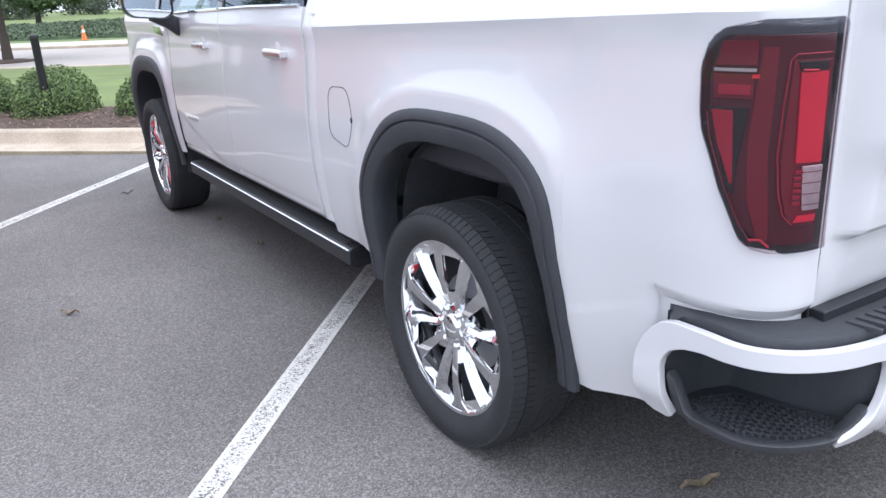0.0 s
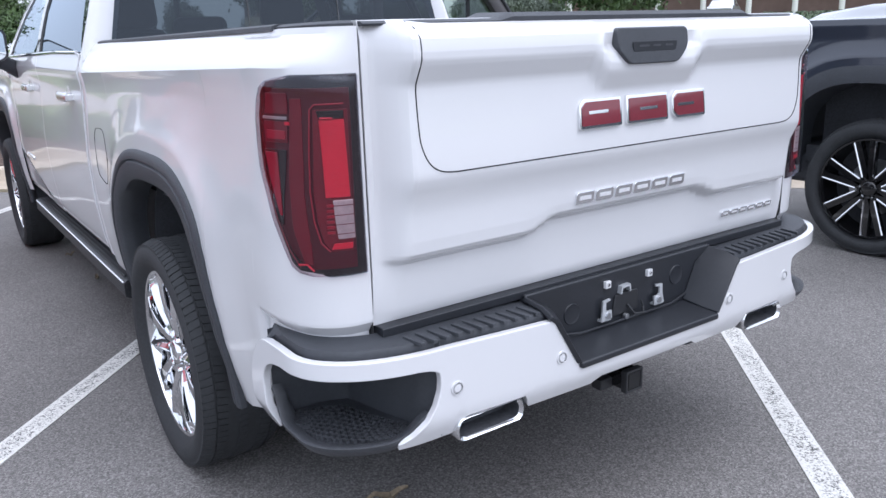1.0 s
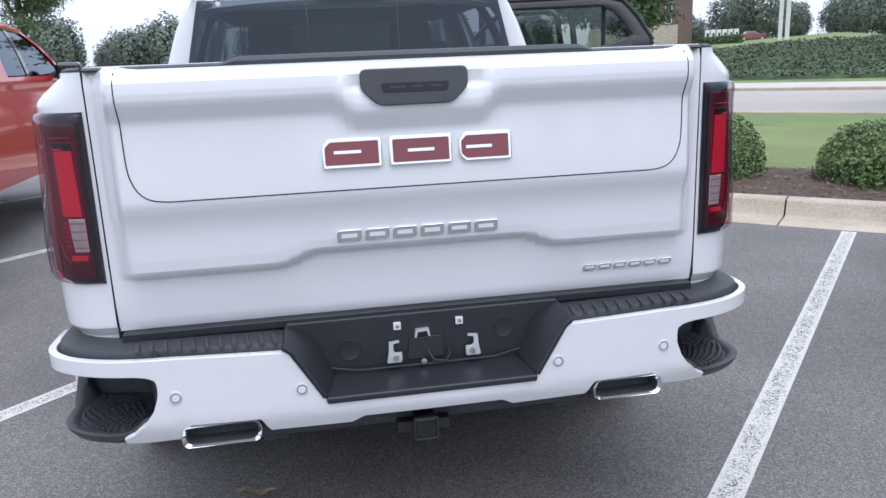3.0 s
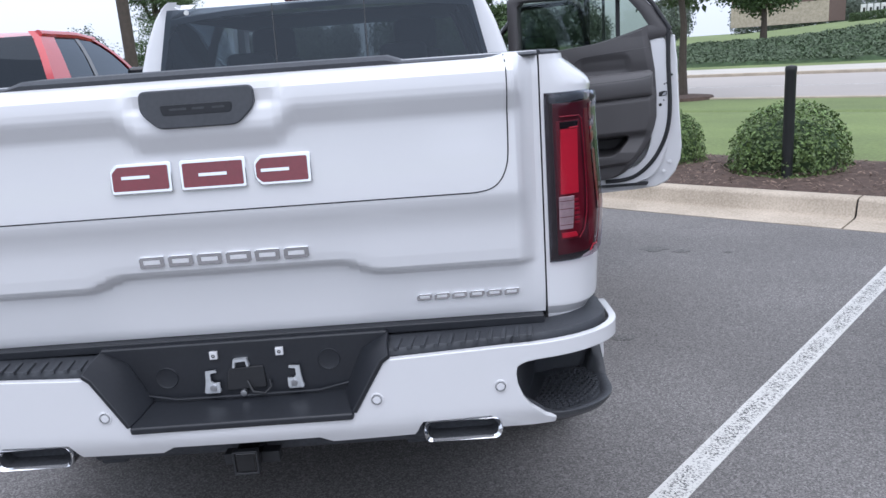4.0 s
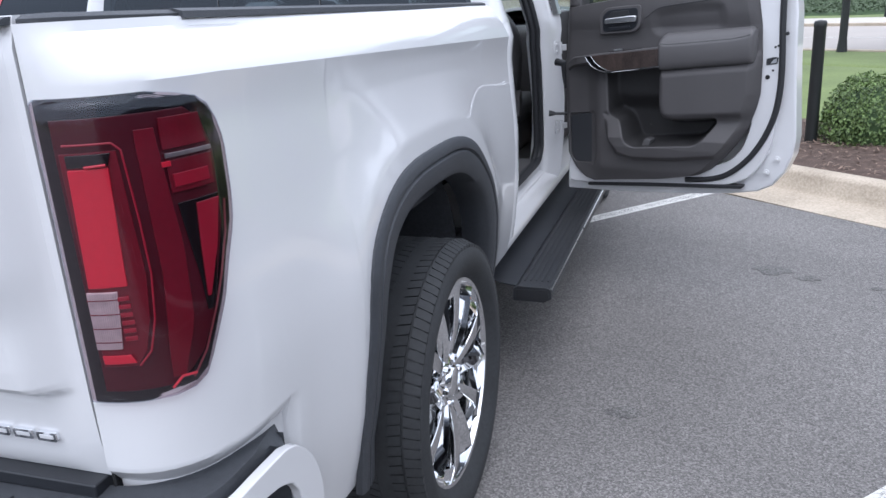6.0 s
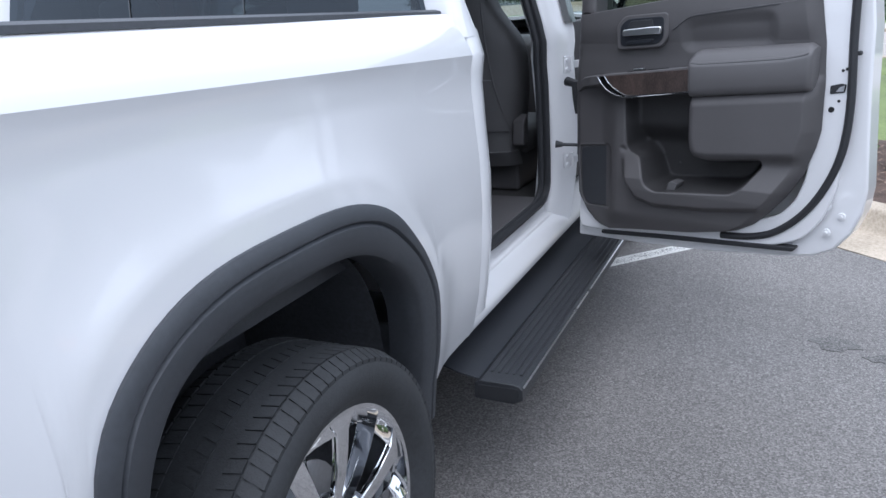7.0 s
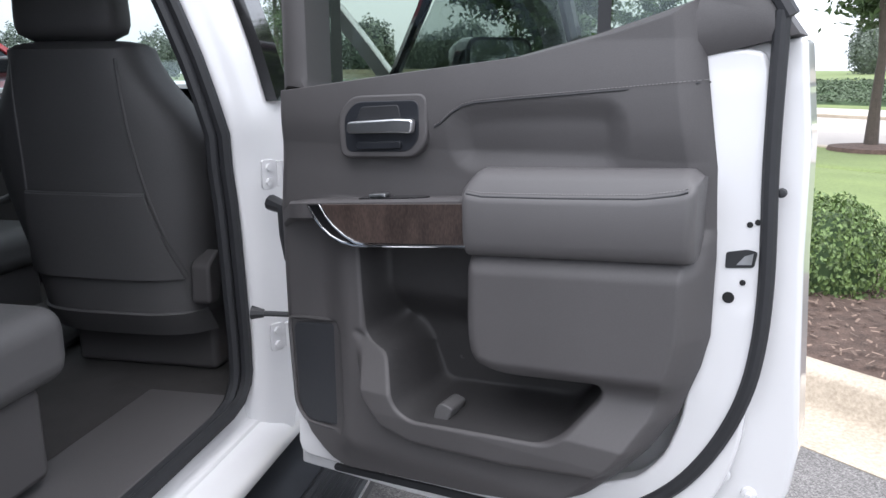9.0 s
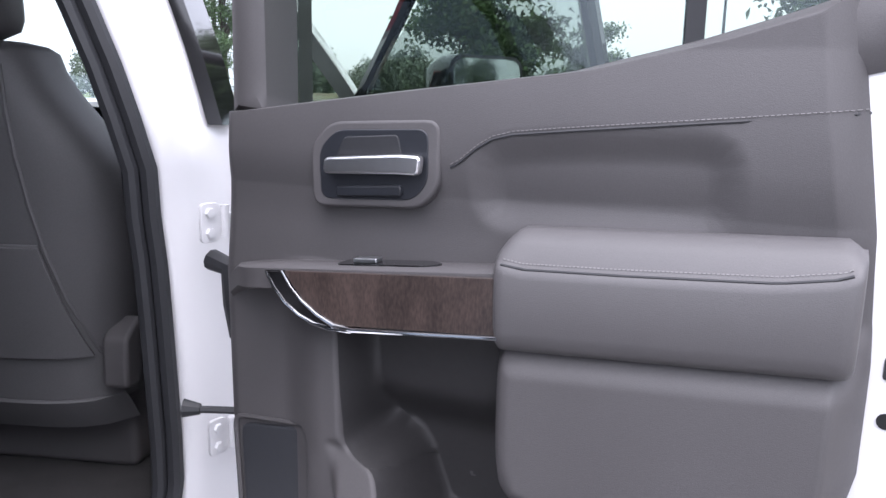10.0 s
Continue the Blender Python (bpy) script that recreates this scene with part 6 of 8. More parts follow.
def ring(name, outl, inn, b0, b1, mat, parent, n=64):
    """A frame between two outlines, matched by angle."""
    def cast(poly, cx, cy, t):
        best = None
        dx, dy = math.cos(t), math.sin(t)
        for i in range(len(poly)):
            (x0, y0), (x1, y1) = poly[i], poly[(i + 1) % len(poly)]
            ex, ey = x1 - x0, y1 - y0
            den = dx * ey - dy * ex
            if abs(den) < 1e-9:
                continue
            s = ((x0 - cx) * ey - (y0 - cy) * ex) / den
            u = ((x0 - cx) * dy - (y0 - cy) * dx) / den
            if s > 0 and -1e-6 <= u <= 1 + 1e-6 and (best is None or s > best):
                best = s
        return cx + dx * (best or 0), cy + dy * (best or 0)
    cx, cy = 0.50, 1.70
    angles = sorted({round(2 * math.pi * k / n, 5) for k in range(n)} | {round(math.atan2(p[1] - cy, p[0] - cx) % (2 * math.pi), 5) for p in outl + inn})
    rows = []
    for t in angles + angles[:1]:
        o, i = cast(outl, cx, cy, t), cast(inn, cx, cy, t)
        rows.append([dp(*o, b0), dp(*o, b1 * 0.6), dp(*[lerp(o[k], i[k], 0.3) for k in (0, 1)], b1), dp(*[lerp(o[k], i[k], 0.8) for k in (0, 1)], b1), dp(*i, b1 - 0.01), dp(*i, b0)])
    return part(name, faces_of(rows), mat, parent, sharp=40)


ring("window_frame", outer, inner, -0.10, 0.035, M["interior"], door)
part("door_glass", prism(inner, dp, -0.062, -0.058), M["door_glass"], door, "smoked door window")
part("frame_divider", box(-0.012, 0.012, -0.01, 0.01, 1.52, 1.83), M["seal"], door, place=Matrix.Translation((dp(0.72, 0, -0.06).x, dp(0.72, 0, -0.06).y, 0)))
part("frame_seal", tube([dp(a, z, 0.02) for a, z in ((1.045, 1.59), (0.94, 1.755), (0.845, 1.855), (0.72, 1.885), (0.06, 1.885))], 0.014, 8), M["seal"], door)
part("outer_handle", prism(rounded([(0.80, 1.25), (0.98, 1.25), (0.98, 1.285), (0.80, 1.285)], 0.012, 3), dp, -0.17, -0.145), M["chrome"], door, bevel=0.004)
# hinges, check strap and wiring boot between door and post
for z in (0.86, 1.27):
    leaf_ = rounded([(-0.020, z - 0.036), (0.018, z - 0.036), (0.026, z - 0.012), (0.026, z + 0.012), (0.018, z + 0.036), (-0.020, z + 0.036)], 0.010, 3)
    hg = part("door_hinge", prism(leaf_, lambda a, b, d: (a, d, b), -0.004, 0.004), M["white"], truck, "painted door hinge", bevel=0.002, place=Matrix.Translation((0.998, 3.288, 0)) @ pose(0, 0, 0, 0, 0, 62))
    part("hinge_pin", tube([(0.032, -0.004, z - 0.030), (0.032, -0.004, z + 0.030)], 0.008, 10), M["white"], hg)
    part("hinge_leaf", box(0.026, 0.075, -0.010, -0.003, z - 0.016, z + 0.016), M["white"], hg, bevel=0.003)
    for dz in (-0.018, 0.018):
        part("hinge_bolt", lathe([(-0.004, 0.010), (-0.010, 0.009), (-0.011, 0.0)], 6, (-0.002, 0, z + dz), "y"), M["white"], hg)
strap = part("check_strap", tube([(0.985, 3.225, 0.940), (1.04, 3.235, 0.938), (1.085, 3.245, 0.935)], 0.007, 8), M["seal"], truck, "black door check strap")
part("strap_boot", tube([(0.965, 3.222, 0.942), (0.995, 3.227, 0.940)], [0.017, 0.010], 10), M["seal"], strap)
part("wiring_boot", tube([(0.995, 3.30, 1.20), (1.04, 3.28, 1.19), (1.05, 3.265, 1.13), (1.06, 3.265, 1.07)], 0.020, 10), M["seal"], truck, "black rubber wiring boot")

# ---- door opening: posts, sill, seal ----


def open_edge(z):
    """The opening's front edge (y) and rear edge (y) at a height."""
    f = along([(0.68, 3.25), (0.72, 3.295), (0.85, 3.297), (1.06, 3.285), (1.28, 3.270), (1.47, 3.238), (1.65, 3.214), (1.85, 3.19)], z)
    r = along([(0.68, 2.42), (0.75, 2.37), (0.9, 2.325), (1.38, 2.31), (1.55, 2.29), (1.72, 2.34), (1.85, 2.46)], z)
    return f, r


# white post ahead of the opening
rows = []
for z in spread(0.56, 1.86, 26):
    cx = along(CAB, z)
    f = open_edge(max(0.72, z))[0] + 0.016
    rows.append([(cx - 0.004, B_POST - 0.004, z), (cx - 0.014, 3.390, z), (cx - 0.030, 3.380, z), (cx - 0.055, lerp(3.378, f, 0.5), z), (cx - 0.085, f + 0.003, z), (cx - 0.10, f, z), (cx - 0.17, f + 0.02, z)])
part("door_post_jamb", faces_of(rows), M["white"], truck, sharp=60)
# rear jamb
rows = []
for z in spread(0.56, 1.46, 18):
    cx = along(CAB, z)
    r = open_edge(max(0.68, z))[1]
    rows.append([(cx - 0.02, 2.260, z), (cx - 0.06, 2.264, z), (cx - 0.085, 2.268, z), (cx - 0.11, r - 0.04, z), (cx - 0.125, r - 0.03, z), (cx - 0.19, r - 0.02, z)])
part("rear_jamb", faces_of(rows, flip=True), M["white"], truck, sharp=60)
# stepped sill
rows = [[(0.962, y, 0.548), (0.960, y, 0.570), (0.953, y, 0.579), (0.927, y, 0.583), (0.921, y, 0.589), (0.918, y, 0.607), (0.912, y, 0.613), (0.893, y, 0.616), (0.888, y, 0.622), (0.880, y, 0.654), (0.868, y, 0.664), (0.845, y, 0.666)] for y in spread(2.24, 3.36, 10)]
part("door_sill", faces_of(rows), M["white"], truck, "white painted door sill", sharp=60)
loop = [(0.83, open_edge(z)[0] - 0.0, z) for z in spread(1.80, 0.76, 12)] + [(0.82, y, z) for y, z in ((3.290, 0.725), (3.26, 0.69), (3.20, 0.675), (2.9, 0.672), (2.6, 0.672), (2.47, 0.68), (2.41, 0.72))] + [(0.83, open_edge(z)[1], z) for z in spread(0.80, 1.80, 12)]
loop = [(min(along(CAB, z) - 0.108, 0.905), y, z) for _, y, z in loop]
part("seal_plug", lathe([(-0.006, 0.008), (0.006, 0.007), (0.008, 0.0)], 12, (0, 0, 0), "y"), M["seal"], door, "small black plug", place=Matrix.Translation(dp(1.055, 1.315, 0.012)) @ pose(0, 0, 0, 0, 0, 161.2))
seal_o = part("opening_seal", tube(loop, 0.016, 8), M["seal"], truck, "black rubber opening seal")
part("seal_lip", tube([(x - 0.022, y - 0.022 if y > 3.1 else y, z) for x, y, z in loop], 0.014, 8), M["seal"], seal_o)

# inside lining
part("cabin_floor", box(-0.90, 0.82, 2.25, 4.3, 0.60, 0.655), M["carpet"], truck)
rows = [[(x, y, 0.658 + 0.006 * math.sin(y * 9) * math.sin(x * 7)) for x in spread(0.10, 0.78, 8)] for y in spread(2.62, 3.30, 8)]
part("floor_mat", faces_of(rows), M["carpet"], truck, "dark carpet floor mat", thick=-0.012)
part("centre_tunnel", box(-0.16, 0.16, 2.55, 4.2, 0.655, 0.72), M["carpet"], truck, bevel=0.04, segments=4)
part("post_lining", faces_of([[(along(CAB, z) - o, open_edge(z)[0] + dy, z) for z in spread(0.68, 1.84, 14)] for dy, o in ((0.0, 0.118), (0.02, 0.15), (0.09, 0.17), (0.2, 0.165))]), M["interior"], truck)
part("sill_lining", box(0.62, 0.866, 2.36, 3.30, 0.655, 0.684), M["interior"], truck, bevel=0.006)
for s in (-1, 1):
    part("front_lining", box(min(s * 0.86, s * 0.90), max(s * 0.86, s * 0.90), 3.42, 4.5, 0.66, 1.44), M["interior"], truck, bevel=0.01)
part("left_lining", box(-0.92, -0.87, 2.28, 3.38, 0.66, 1.46), M["interior"], truck, bevel=0.01)
part("rear_lining", box(-0.86, 0.86, 2.215, 2.25, 0.66, 1.45), M["interior"], truck)


def seat_back(cx, y, w, parent_name, label):
    """A front seat: reclined back with bolsters, headrest, cushion, piped panel and pocket on its rear."""
    z0, z1 = 0.86, 1.565

    def mid_y(z):
        return y - 0.16 * (z - z0) / (z1 - z0)

    def depth(z):
        return lerp(0.15, 0.095, (z - z0) / (z1 - z0))

    def half(z):
        f = (z - z0) / (z1 - z0)
        return w / 2 * (0.86 + 0.14 * smooth(0.05, 0.55, f) - 0.40 * smooth(0.62, 1.0, f) ** 1.3)

    def rear(dx, z, off=0.0):
        """A point of the rear skin, dx from the seat's middle."""
        c = min(0.999, abs(dx) / half(z)) ** (1 / 0.55)
        return (cx + dx, mid_y(z) - depth(z) * (1 - c * c) ** 0.3 - 0.02 * math.cos(c * 1.4) - off, z)

    rows = []
    for z in spread(z0, z1, 22):
        row = []
        for k in range(32):
            t = 2 * math.pi * (k + 0.5) / 32
            c, sn = math.cos(t), math.sin(t)
            row.append((cx + half(z) * math.copysign(abs(c) ** 0.55, c), mid_y(z) + depth(z) * math.copysign(abs(sn) ** 0.6, sn) - (0.02 * math.cos(c * 1.4) if sn < 0 else 0), z))
        rows.append(row)
    top = rows[-1]
    my = sum(p[1] for p in top) / len(top)
    for dz, k_, t_ in ((0.012, 0.92, 0.78), (0.020, 0.72, 0.48), (0.024, 0.40, 0.2)):
        rows.append([(cx + (p[0] - cx) * k_, my + (p[1] - my) * t_, z1 + dz) for p in top])
    seat = part(parent_name, faces_of(rows, closed=True, caps=True), M["leather"], truck, label, sharp=60)
    rows = []
    for i in range(11):
        f = i / 10
        z = lerp(1.582, 1.79, f)
        e = math.sqrt(max(0.04, 1 - abs(2 * f - 1) ** 6))
        rows.append([(cx - 0.005 + 0.150 * (1 - 0.08 * f) * (0.6 + 0.4 * e) * math.copysign(abs(math.cos(t)) ** 0.55, math.cos(t)), y - 0.185 + 0.062 * e * math.copysign(abs(math.sin(t)) ** 0.6, math.sin(t)), z) for t in (2 * math.pi * (k + 0.5) / 20 for k in range(20))])
    part("headrest", faces_of(rows, closed=True, caps=True), M["leather"], seat, "padded headrest", sharp=70)
    for d in (-0.06, 0.06):
        part("headrest_post", tube([(cx + d, y - 0.165, 1.55), (cx + d, y - 0.18, 1.62)], 0.008, 8), M["steel"], seat)
    part("seat_cushion", box(cx - w / 2 + 0.03, cx + w / 2 - 0.03, y + 0.02, y + 0.55, 0.82, 0.97), M["leather"], seat, bevel=0.06, segments=4)
    part("seat_base", box(cx - w / 2 + 0.07, cx + w / 2 - 0.07, y - 0.02, y + 0.45, 0.655, 0.86), M["interior"], seat, bevel=0.02)
    # skirt under the back, piped seams, pocket with a hemmed top
    rows = [[rear(dx, 0.862, -0.035 * (0.87 - z) / 0.05)[:2] + (z,) for dx in spread(-0.25, 0.25, 12)] for z in (0.875, 0.84, 0.815, 0.80)]
    part("skirt", faces_of(rows), M["leather"], seat, thick=0.01)
    for sd in (-1, 1):
        seam = [(0.130, 1.572), (0.145, 1.54), (0.150, 1.46), (0.155, 1.38), (0.165, 1.28), (0.178, 1.19), (0.200, 1.09), (0.232, 0.98), (0.255, 0.90)]
        part("piping", tube([rear(sd * dx, min(z, 1.563), -0.001) if z < 1.565 else (cx + sd * dx, mid_y(z1) - 0.05, 1.58) for dx, z in seam], 0.0045, 8), M["leather"], seat)
    rows = [[rear(f * along([(0.97, 0.228), (1.09, 0.196), (1.205, 0.172)], z), z, 0.006) for f in spread(-1, 1, 14)] for z in spread(0.972, 1.205, 8)]
    part("map_pocket", faces_of(rows), M["leather"], seat, "map pocket", thick=0.008)
    part("pocket_hem", tube([rear(f * 0.172, 1.205, 0.006) for f in spread(-1, 1, 14)], 0.005, 8), M["leather"], seat)
    lever = rounded([(-0.05, 0.905), (0.0, 0.90), (0.022, 0.96), (0.030, 1.03), (0.015, 1.045), (-0.010, 1.03), (-0.045, 1.01)], 0.012, 3)
    part("recline_cover", prism(lever, lambda a, b, d: (cx + w / 2 - 0.055 + d, y - 0.11 + a, b), 0.0, 0.055), M["interior"], seat, "moulded recline lever cover", bevel=0.012, segments=3)
    return seat


seat_back(0.475, 3.53, 0.60, "front_seat", "charcoal leather front seat")
seat_back(-0.475, 3.53, 0.60, "front_seat", "charcoal leather front seat")
# rear bench
bench = part("rear_bench", box(-0.74, 0.74, 2.36, 2.88, 0.90, 1.06), M["leather"], truck, "charcoal leather rear bench", bevel=0.05, segments=4)
part("bench_back", box(-0.70, 0.70, 2.27, 2.42, 1.0, 1.50), M["leather"], bench, bevel=0.05, segments=4, place=None)
for x in (-0.42, 0.42):
    part("bench_headrest", box(x - 0.13, x + 0.13, 2.27, 2.36, 1.50, 1.62), M["leather"], bench, bevel=0.04, segments=4)
part("bench_base", box(-0.70, 0.70, 2.36, 2.82, 0.70, 0.90), M["interior"], bench, bevel=0.02)
part("bench_seam", tube([(x, 2.878, 1.02) for x in spread(-0.6, 0.68, 6)], 0.003, 6), M["seal"], bench)



# ---- the car park: u along the kerb, v towards it ----
KERB_ANGLE = -42.3
CU, SU = math.cos(radians(KERB_ANGLE)), math.sin(radians(KERB_ANGLE))


def bend(u):
    """The kerb swings slightly away from the lines past the truck's nose."""
    return 0.035 * max(0, -u - 1.5)


def uv(u, v, z=0.0):
    return Vector((u * CU - v * SU, u * SU + v * CU, z))


def ground_z(u, v):
    """Height of the land beyond the kerb."""
    h = 0.0
    if v > 5.95:
        h = 0.10
    if v > 7.8:
        h = lerp(0.15, -0.05, smooth(7.8, 17.5, v)) - 0.13 * (1 - smooth(0.0, 0.16, abs(v - 14.4)))
    if v > 18.2:
        h = -0.06
    if v > 31.0:
        top = along([(-52, 0.15), (-30, 0.5), (-13, 0.85), (-7, 1.40), (0, 1.6), (22, 2.1)], u)
        rise = along([(-52, 0.003), (-30, 0.020), (-13, 0.026), (-7, 0.012), (0, 0.006)], u)
        h = lerp(-0.02, top, smooth(35.5, 48, v)) + rise * min(90, max(0, v - 48))
        h += 0.10 * (noise.noise(Vector((u * 0.2, v * 0.2, 0)))) * smooth(35, 38, v)
    return h


us = [-400, -250, -160, -110, -80] + spread(-60, 60, 60) + [80, 110, 160, 250, 400]
vs_ = [-300, -150, -60, -30] + spread(-15, 5.2, 6) + [5.85, 5.95, 5.951, 7.8] + spread(9, 18, 6) + [14.2, 14.3, 14.4, 14.5, 14.6] + [18.2, 18.201, 25, 30.9, 31.0, 31.001, 32, 34] + spread(35, 60, 20) + [70, 85, 110, 150, 220, 320, 450]
vs_.sort()
rows = [[uv(u, v, ground_z(u, v) - (0.08 if v <= 5.95 or 18.2 < v < 31.0 else 0)) for u in us] for v in vs_]
ground = tagged(part("ground", faces_of(rows, flip=True), M["grass"]), "mown green lawn rolling away to the horizon", "ground", kind="structure")
tagged(part("ground_cover", faces_of([[uv(u, v, ground_z(u, v) - 0.05 + smooth(35.6, 36.4, v) * (1 - smooth(46, 47.5, v)) * (0.15 + 0.25 * abs(noise.noise(Vector((u * 0.9, v * 0.9, 3)))))) for u in spread(-45, 70, 230)] for v in spread(35.6, 47.5, 30)], flip=True), M["ivy"]), "dark green ground cover on a bank", "ground cover", kind="stuff")
lot = tagged(part("car_park", faces_of([[uv(u, v, 0.0) for u in spread(-60, 60, 12)] for v in spread(-40, 5.25, 6)], flip=True), M["asphalt"]), "dark grey asphalt car park with fine stone texture", "asphalt", kind="structure")
tagged(part("road", faces_of([[uv(u, v, -0.02) for u in spread(-250, 250, 20)] for v in (18.0, 22.0, 27.1)], flip=True), M["road"]), "pale grey street beyond the lawn", "road", kind="structure")


def strip_uv(name, u0, u1, v0, v1, z0, z1, mat, label, category, bevel=0.0, kind="structure"):
    return tagged(part(name, prism([(u0, v0), (u1, v0), (u1, v1), (u0, v1)], lambda a, b, d: (a, b, d), z0, z1), mat, bevel=bevel, place=Matrix.Rotation(radians(KERB_ANGLE), 4, "Z")), label, category, kind=kind)


for u in (-11.40, -8.36, -5.33, -2.285, 0.737, 3.77, 6.80):
    strip_uv("parking_line", u - 0.055, u + 0.055, -0.6, 5.22, 0.0005, 0.004, M["line"], "worn white painted parking line", "road marking")
for v, w in ((21.65, 0.12),):
    strip_uv("road_line", -120, 120, v, v + w, -0.0195, -0.016, M["line"], "white line painted along the street", "road marking")
strip_uv("lawn_edge", -120, 120, 14.34, 14.47, -0.2, -0.03, M["mulch"], "narrow bare soil line across the lawn", "soil")
strip_uv("pavement", -120, 120, 17.85, 18.1, -0.1, -0.015, M["concrete"], "pale concrete street kerb", "kerb", 0.02)
strip_uv("far_kerb", -120, 120, 27.1, 27.3, -0.1, 0.09, M["concrete"], "pale concrete far kerb", "kerb", 0.03)
strip_uv("far_pavement", -120, 120, 27.31, 31.05, -0.1, 0.08, M["pale_concrete"], "pale concrete pavement across the street", "pavement")
# kerb stones with a gutter apron, cut by joints
kerb = thing("kerb", "weathered tan concrete kerb with a gutter apron", "kerb", kind="structure")
sec = [(5.25, -0.05), (5.25, 0.004), (5.60, 0.012), (5.635, 0.03), (5.662, 0.135), (5.680, 0.156), (5.71, 0.165), (5.82, 0.165), (5.84, 0.15), (5.84, -0.05)]
JOINT0 = 0.175
for i in range(-9, 9):
    u0, u1 = JOINT0 + i * 3.05 + 0.008, JOINT0 + (i + 1) * 3.05 - 0.008
    rows = [[uv(u, v + bend(u), z) for v, z in sec] for u in spread(u0, u1, 6)]
    part("kerb_stone", faces_of(rows, closed=True, caps=True), M["concrete"], kerb, sharp=50)
part("kerb_joint", prism([(5.26, -0.04), (5.60, -0.004), (5.65, 0.02), (5.69, 0.145), (5.83, 0.150), (5.83, -0.04)], lambda a, b, d: uv(d, a + bend(d), b), -1.5, 27), M["seam"], kerb)
part("kerb_joint", prism([(5.26, -0.04), (5.60, -0.004), (5.65, 0.02), (5.69, 0.145), (5.83, 0.150), (5.83, -0.04)], lambda a, b, d: uv(d, a + bend(d), b), -27, -1.5), M["seam"], kerb)
# planting bed
rows = [[uv(u, v + bend(u), 0.13 + 0.05 * math.sin(math.pi * (v - 5.9) / 2.0) + 0.02 * noise.noise(Vector((u * 3, v * 3, 0)))) for u in spread(-28, 28, 260)] for v in spread(5.83, 7.9, 14)]
tagged(part("planting_bed", faces_of(rows, flip=True), M["mulch"]), "brown bark mulch bed behind the kerb", "mulch", kind="structure")
rng = random.Random(5)
chips = bmesh.new()
for i in range(9000):
    u, v = rng.uniform(-9, 6) if i % 4 else rng.uniform(-16, 9), rng.uniform(5.93, 7.75)
    z = 0.14 + 0.05 * math.sin(math.pi * (v - 5.9) / 2.0) + rng.uniform(0, 0.018)
    l, w, a, tip = rng.uniform(0.02, 0.06), rng.uniform(0.006, 0.014), rng.uniform(0, 6.28), rng.uniform(-0.4, 0.4)
    c = uv(u, v + bend(u), z)
    d = Vector((math.cos(a), math.sin(a), tip)) * l / 2
    s = Vector((-math.sin(a), math.cos(a), rng.uniform(-0.3, 0.3))) * w / 2
    chips.faces.new([chips.verts.new(p) for p in (c - d - s, c + d - s, c + d + s, c - d + s)])
tagged(part("mulch_chips", chips, M["chips"]), "loose bark chips on the bed", "mulch", kind="stuff")


# ---- plants ----
def fast_mesh(name, quads, mat):
    """A mesh from an array of quads (n, 4, 3)."""
    q = np.asarray(quads, dtype=np.float32)
    me = bpy.data.meshes.new(name)
    k = len(q)
    me.from_pydata(q.reshape(-1, 3).tolist(), [], np.arange(k * 4).reshape(-1, 4).tolist())
    me.materials.append(mat)
    return me


def leaf_cloud(centres, normals, size, rs, slim=0.5):
    """Leaf quads at centres, turned about normals."""
    k = len(centres)
    n = normals / (np.linalg.norm(normals, axis=1, keepdims=True) + 1e-9)
    r = rs.normal(size=(k, 3))
    a = np.cross(n, r)
    a /= np.linalg.norm(a, axis=1, keepdims=True) + 1e-9
    b = np.cross(n, a)
    s = size * rs.uniform(0.7, 1.3, size=(k, 1))
    return np.stack([centres - a * s * 0.5, centres + b * s * slim * 0.5 + n * s * 0.1, centres + a * s * 0.5, centres - b * s * slim * 0.5 + n * s * 0.1], axis=1)


def bush_mesh(seed, rx, ry, h):
    rs = np.random.RandomState(seed)
    k = 6500
    d = rs.normal(size=(k, 3))
    d /= np.linalg.norm(d, axis=1, keepdims=True)
    d[:, 2] = np.abs(d[:, 2]) * 1.05 - 0.12
    lump = np.array([0.05 * noise.noise(Vector((x * 3.2, y * 3.2, z * 3.2 + seed))) + 0.04 * noise.noise(Vector((x * 9, y * 9, z * 9 + seed))) for x, y, z in d])
    deep = rs.uniform(0.80, 1.03, k) ** 0.7
    rad = (deep + lump)[:, None]
    sh = np.sign(d) * np.abs(d) ** 0.85
    c = sh * np.array([rx, ry, h]) * rad
    c[:, 2] = np.maximum(c[:, 2], 0.0) + 0.02
    nrm = d + rs.normal(size=(k, 3)) * 0.55
    return fast_mesh("foliage", leaf_cloud(c, nrm, 0.042, rs, 0.6), M["leaf"])


bush_meshes = [bush_mesh(3, 0.66, 0.60, 0.70), bush_mesh(8, 0.60, 0.62, 0.64), bush_mesh(15, 0.70, 0.60, 0.74)]
core_bm = lathe([(0.0, 0.46), (0.25, 0.50), (0.42, 0.40), (0.52, 0.2), (0.55, 0.0)], 16, (0, 0, 0), "z")
core_mat = M["ivy"]


def bush(u, v, k, s=1.0, turn=0.0, tall=1.0):
    o = thing("bush", "rounded clipped evergreen bush in the mulch bed", "bush", Matrix.Translation(uv(u, v + bend(u), 0.15)) @ pose(0, 0, 0, 0, 0, turn) @ Matrix.Diagonal((s, s, s * tall, 1)), "bushes along the kerb")
    f = new("foliage", bush_meshes[k])
    f.parent = o
    c = part("stem", core_bm.copy(), core_mat, o)
    return o


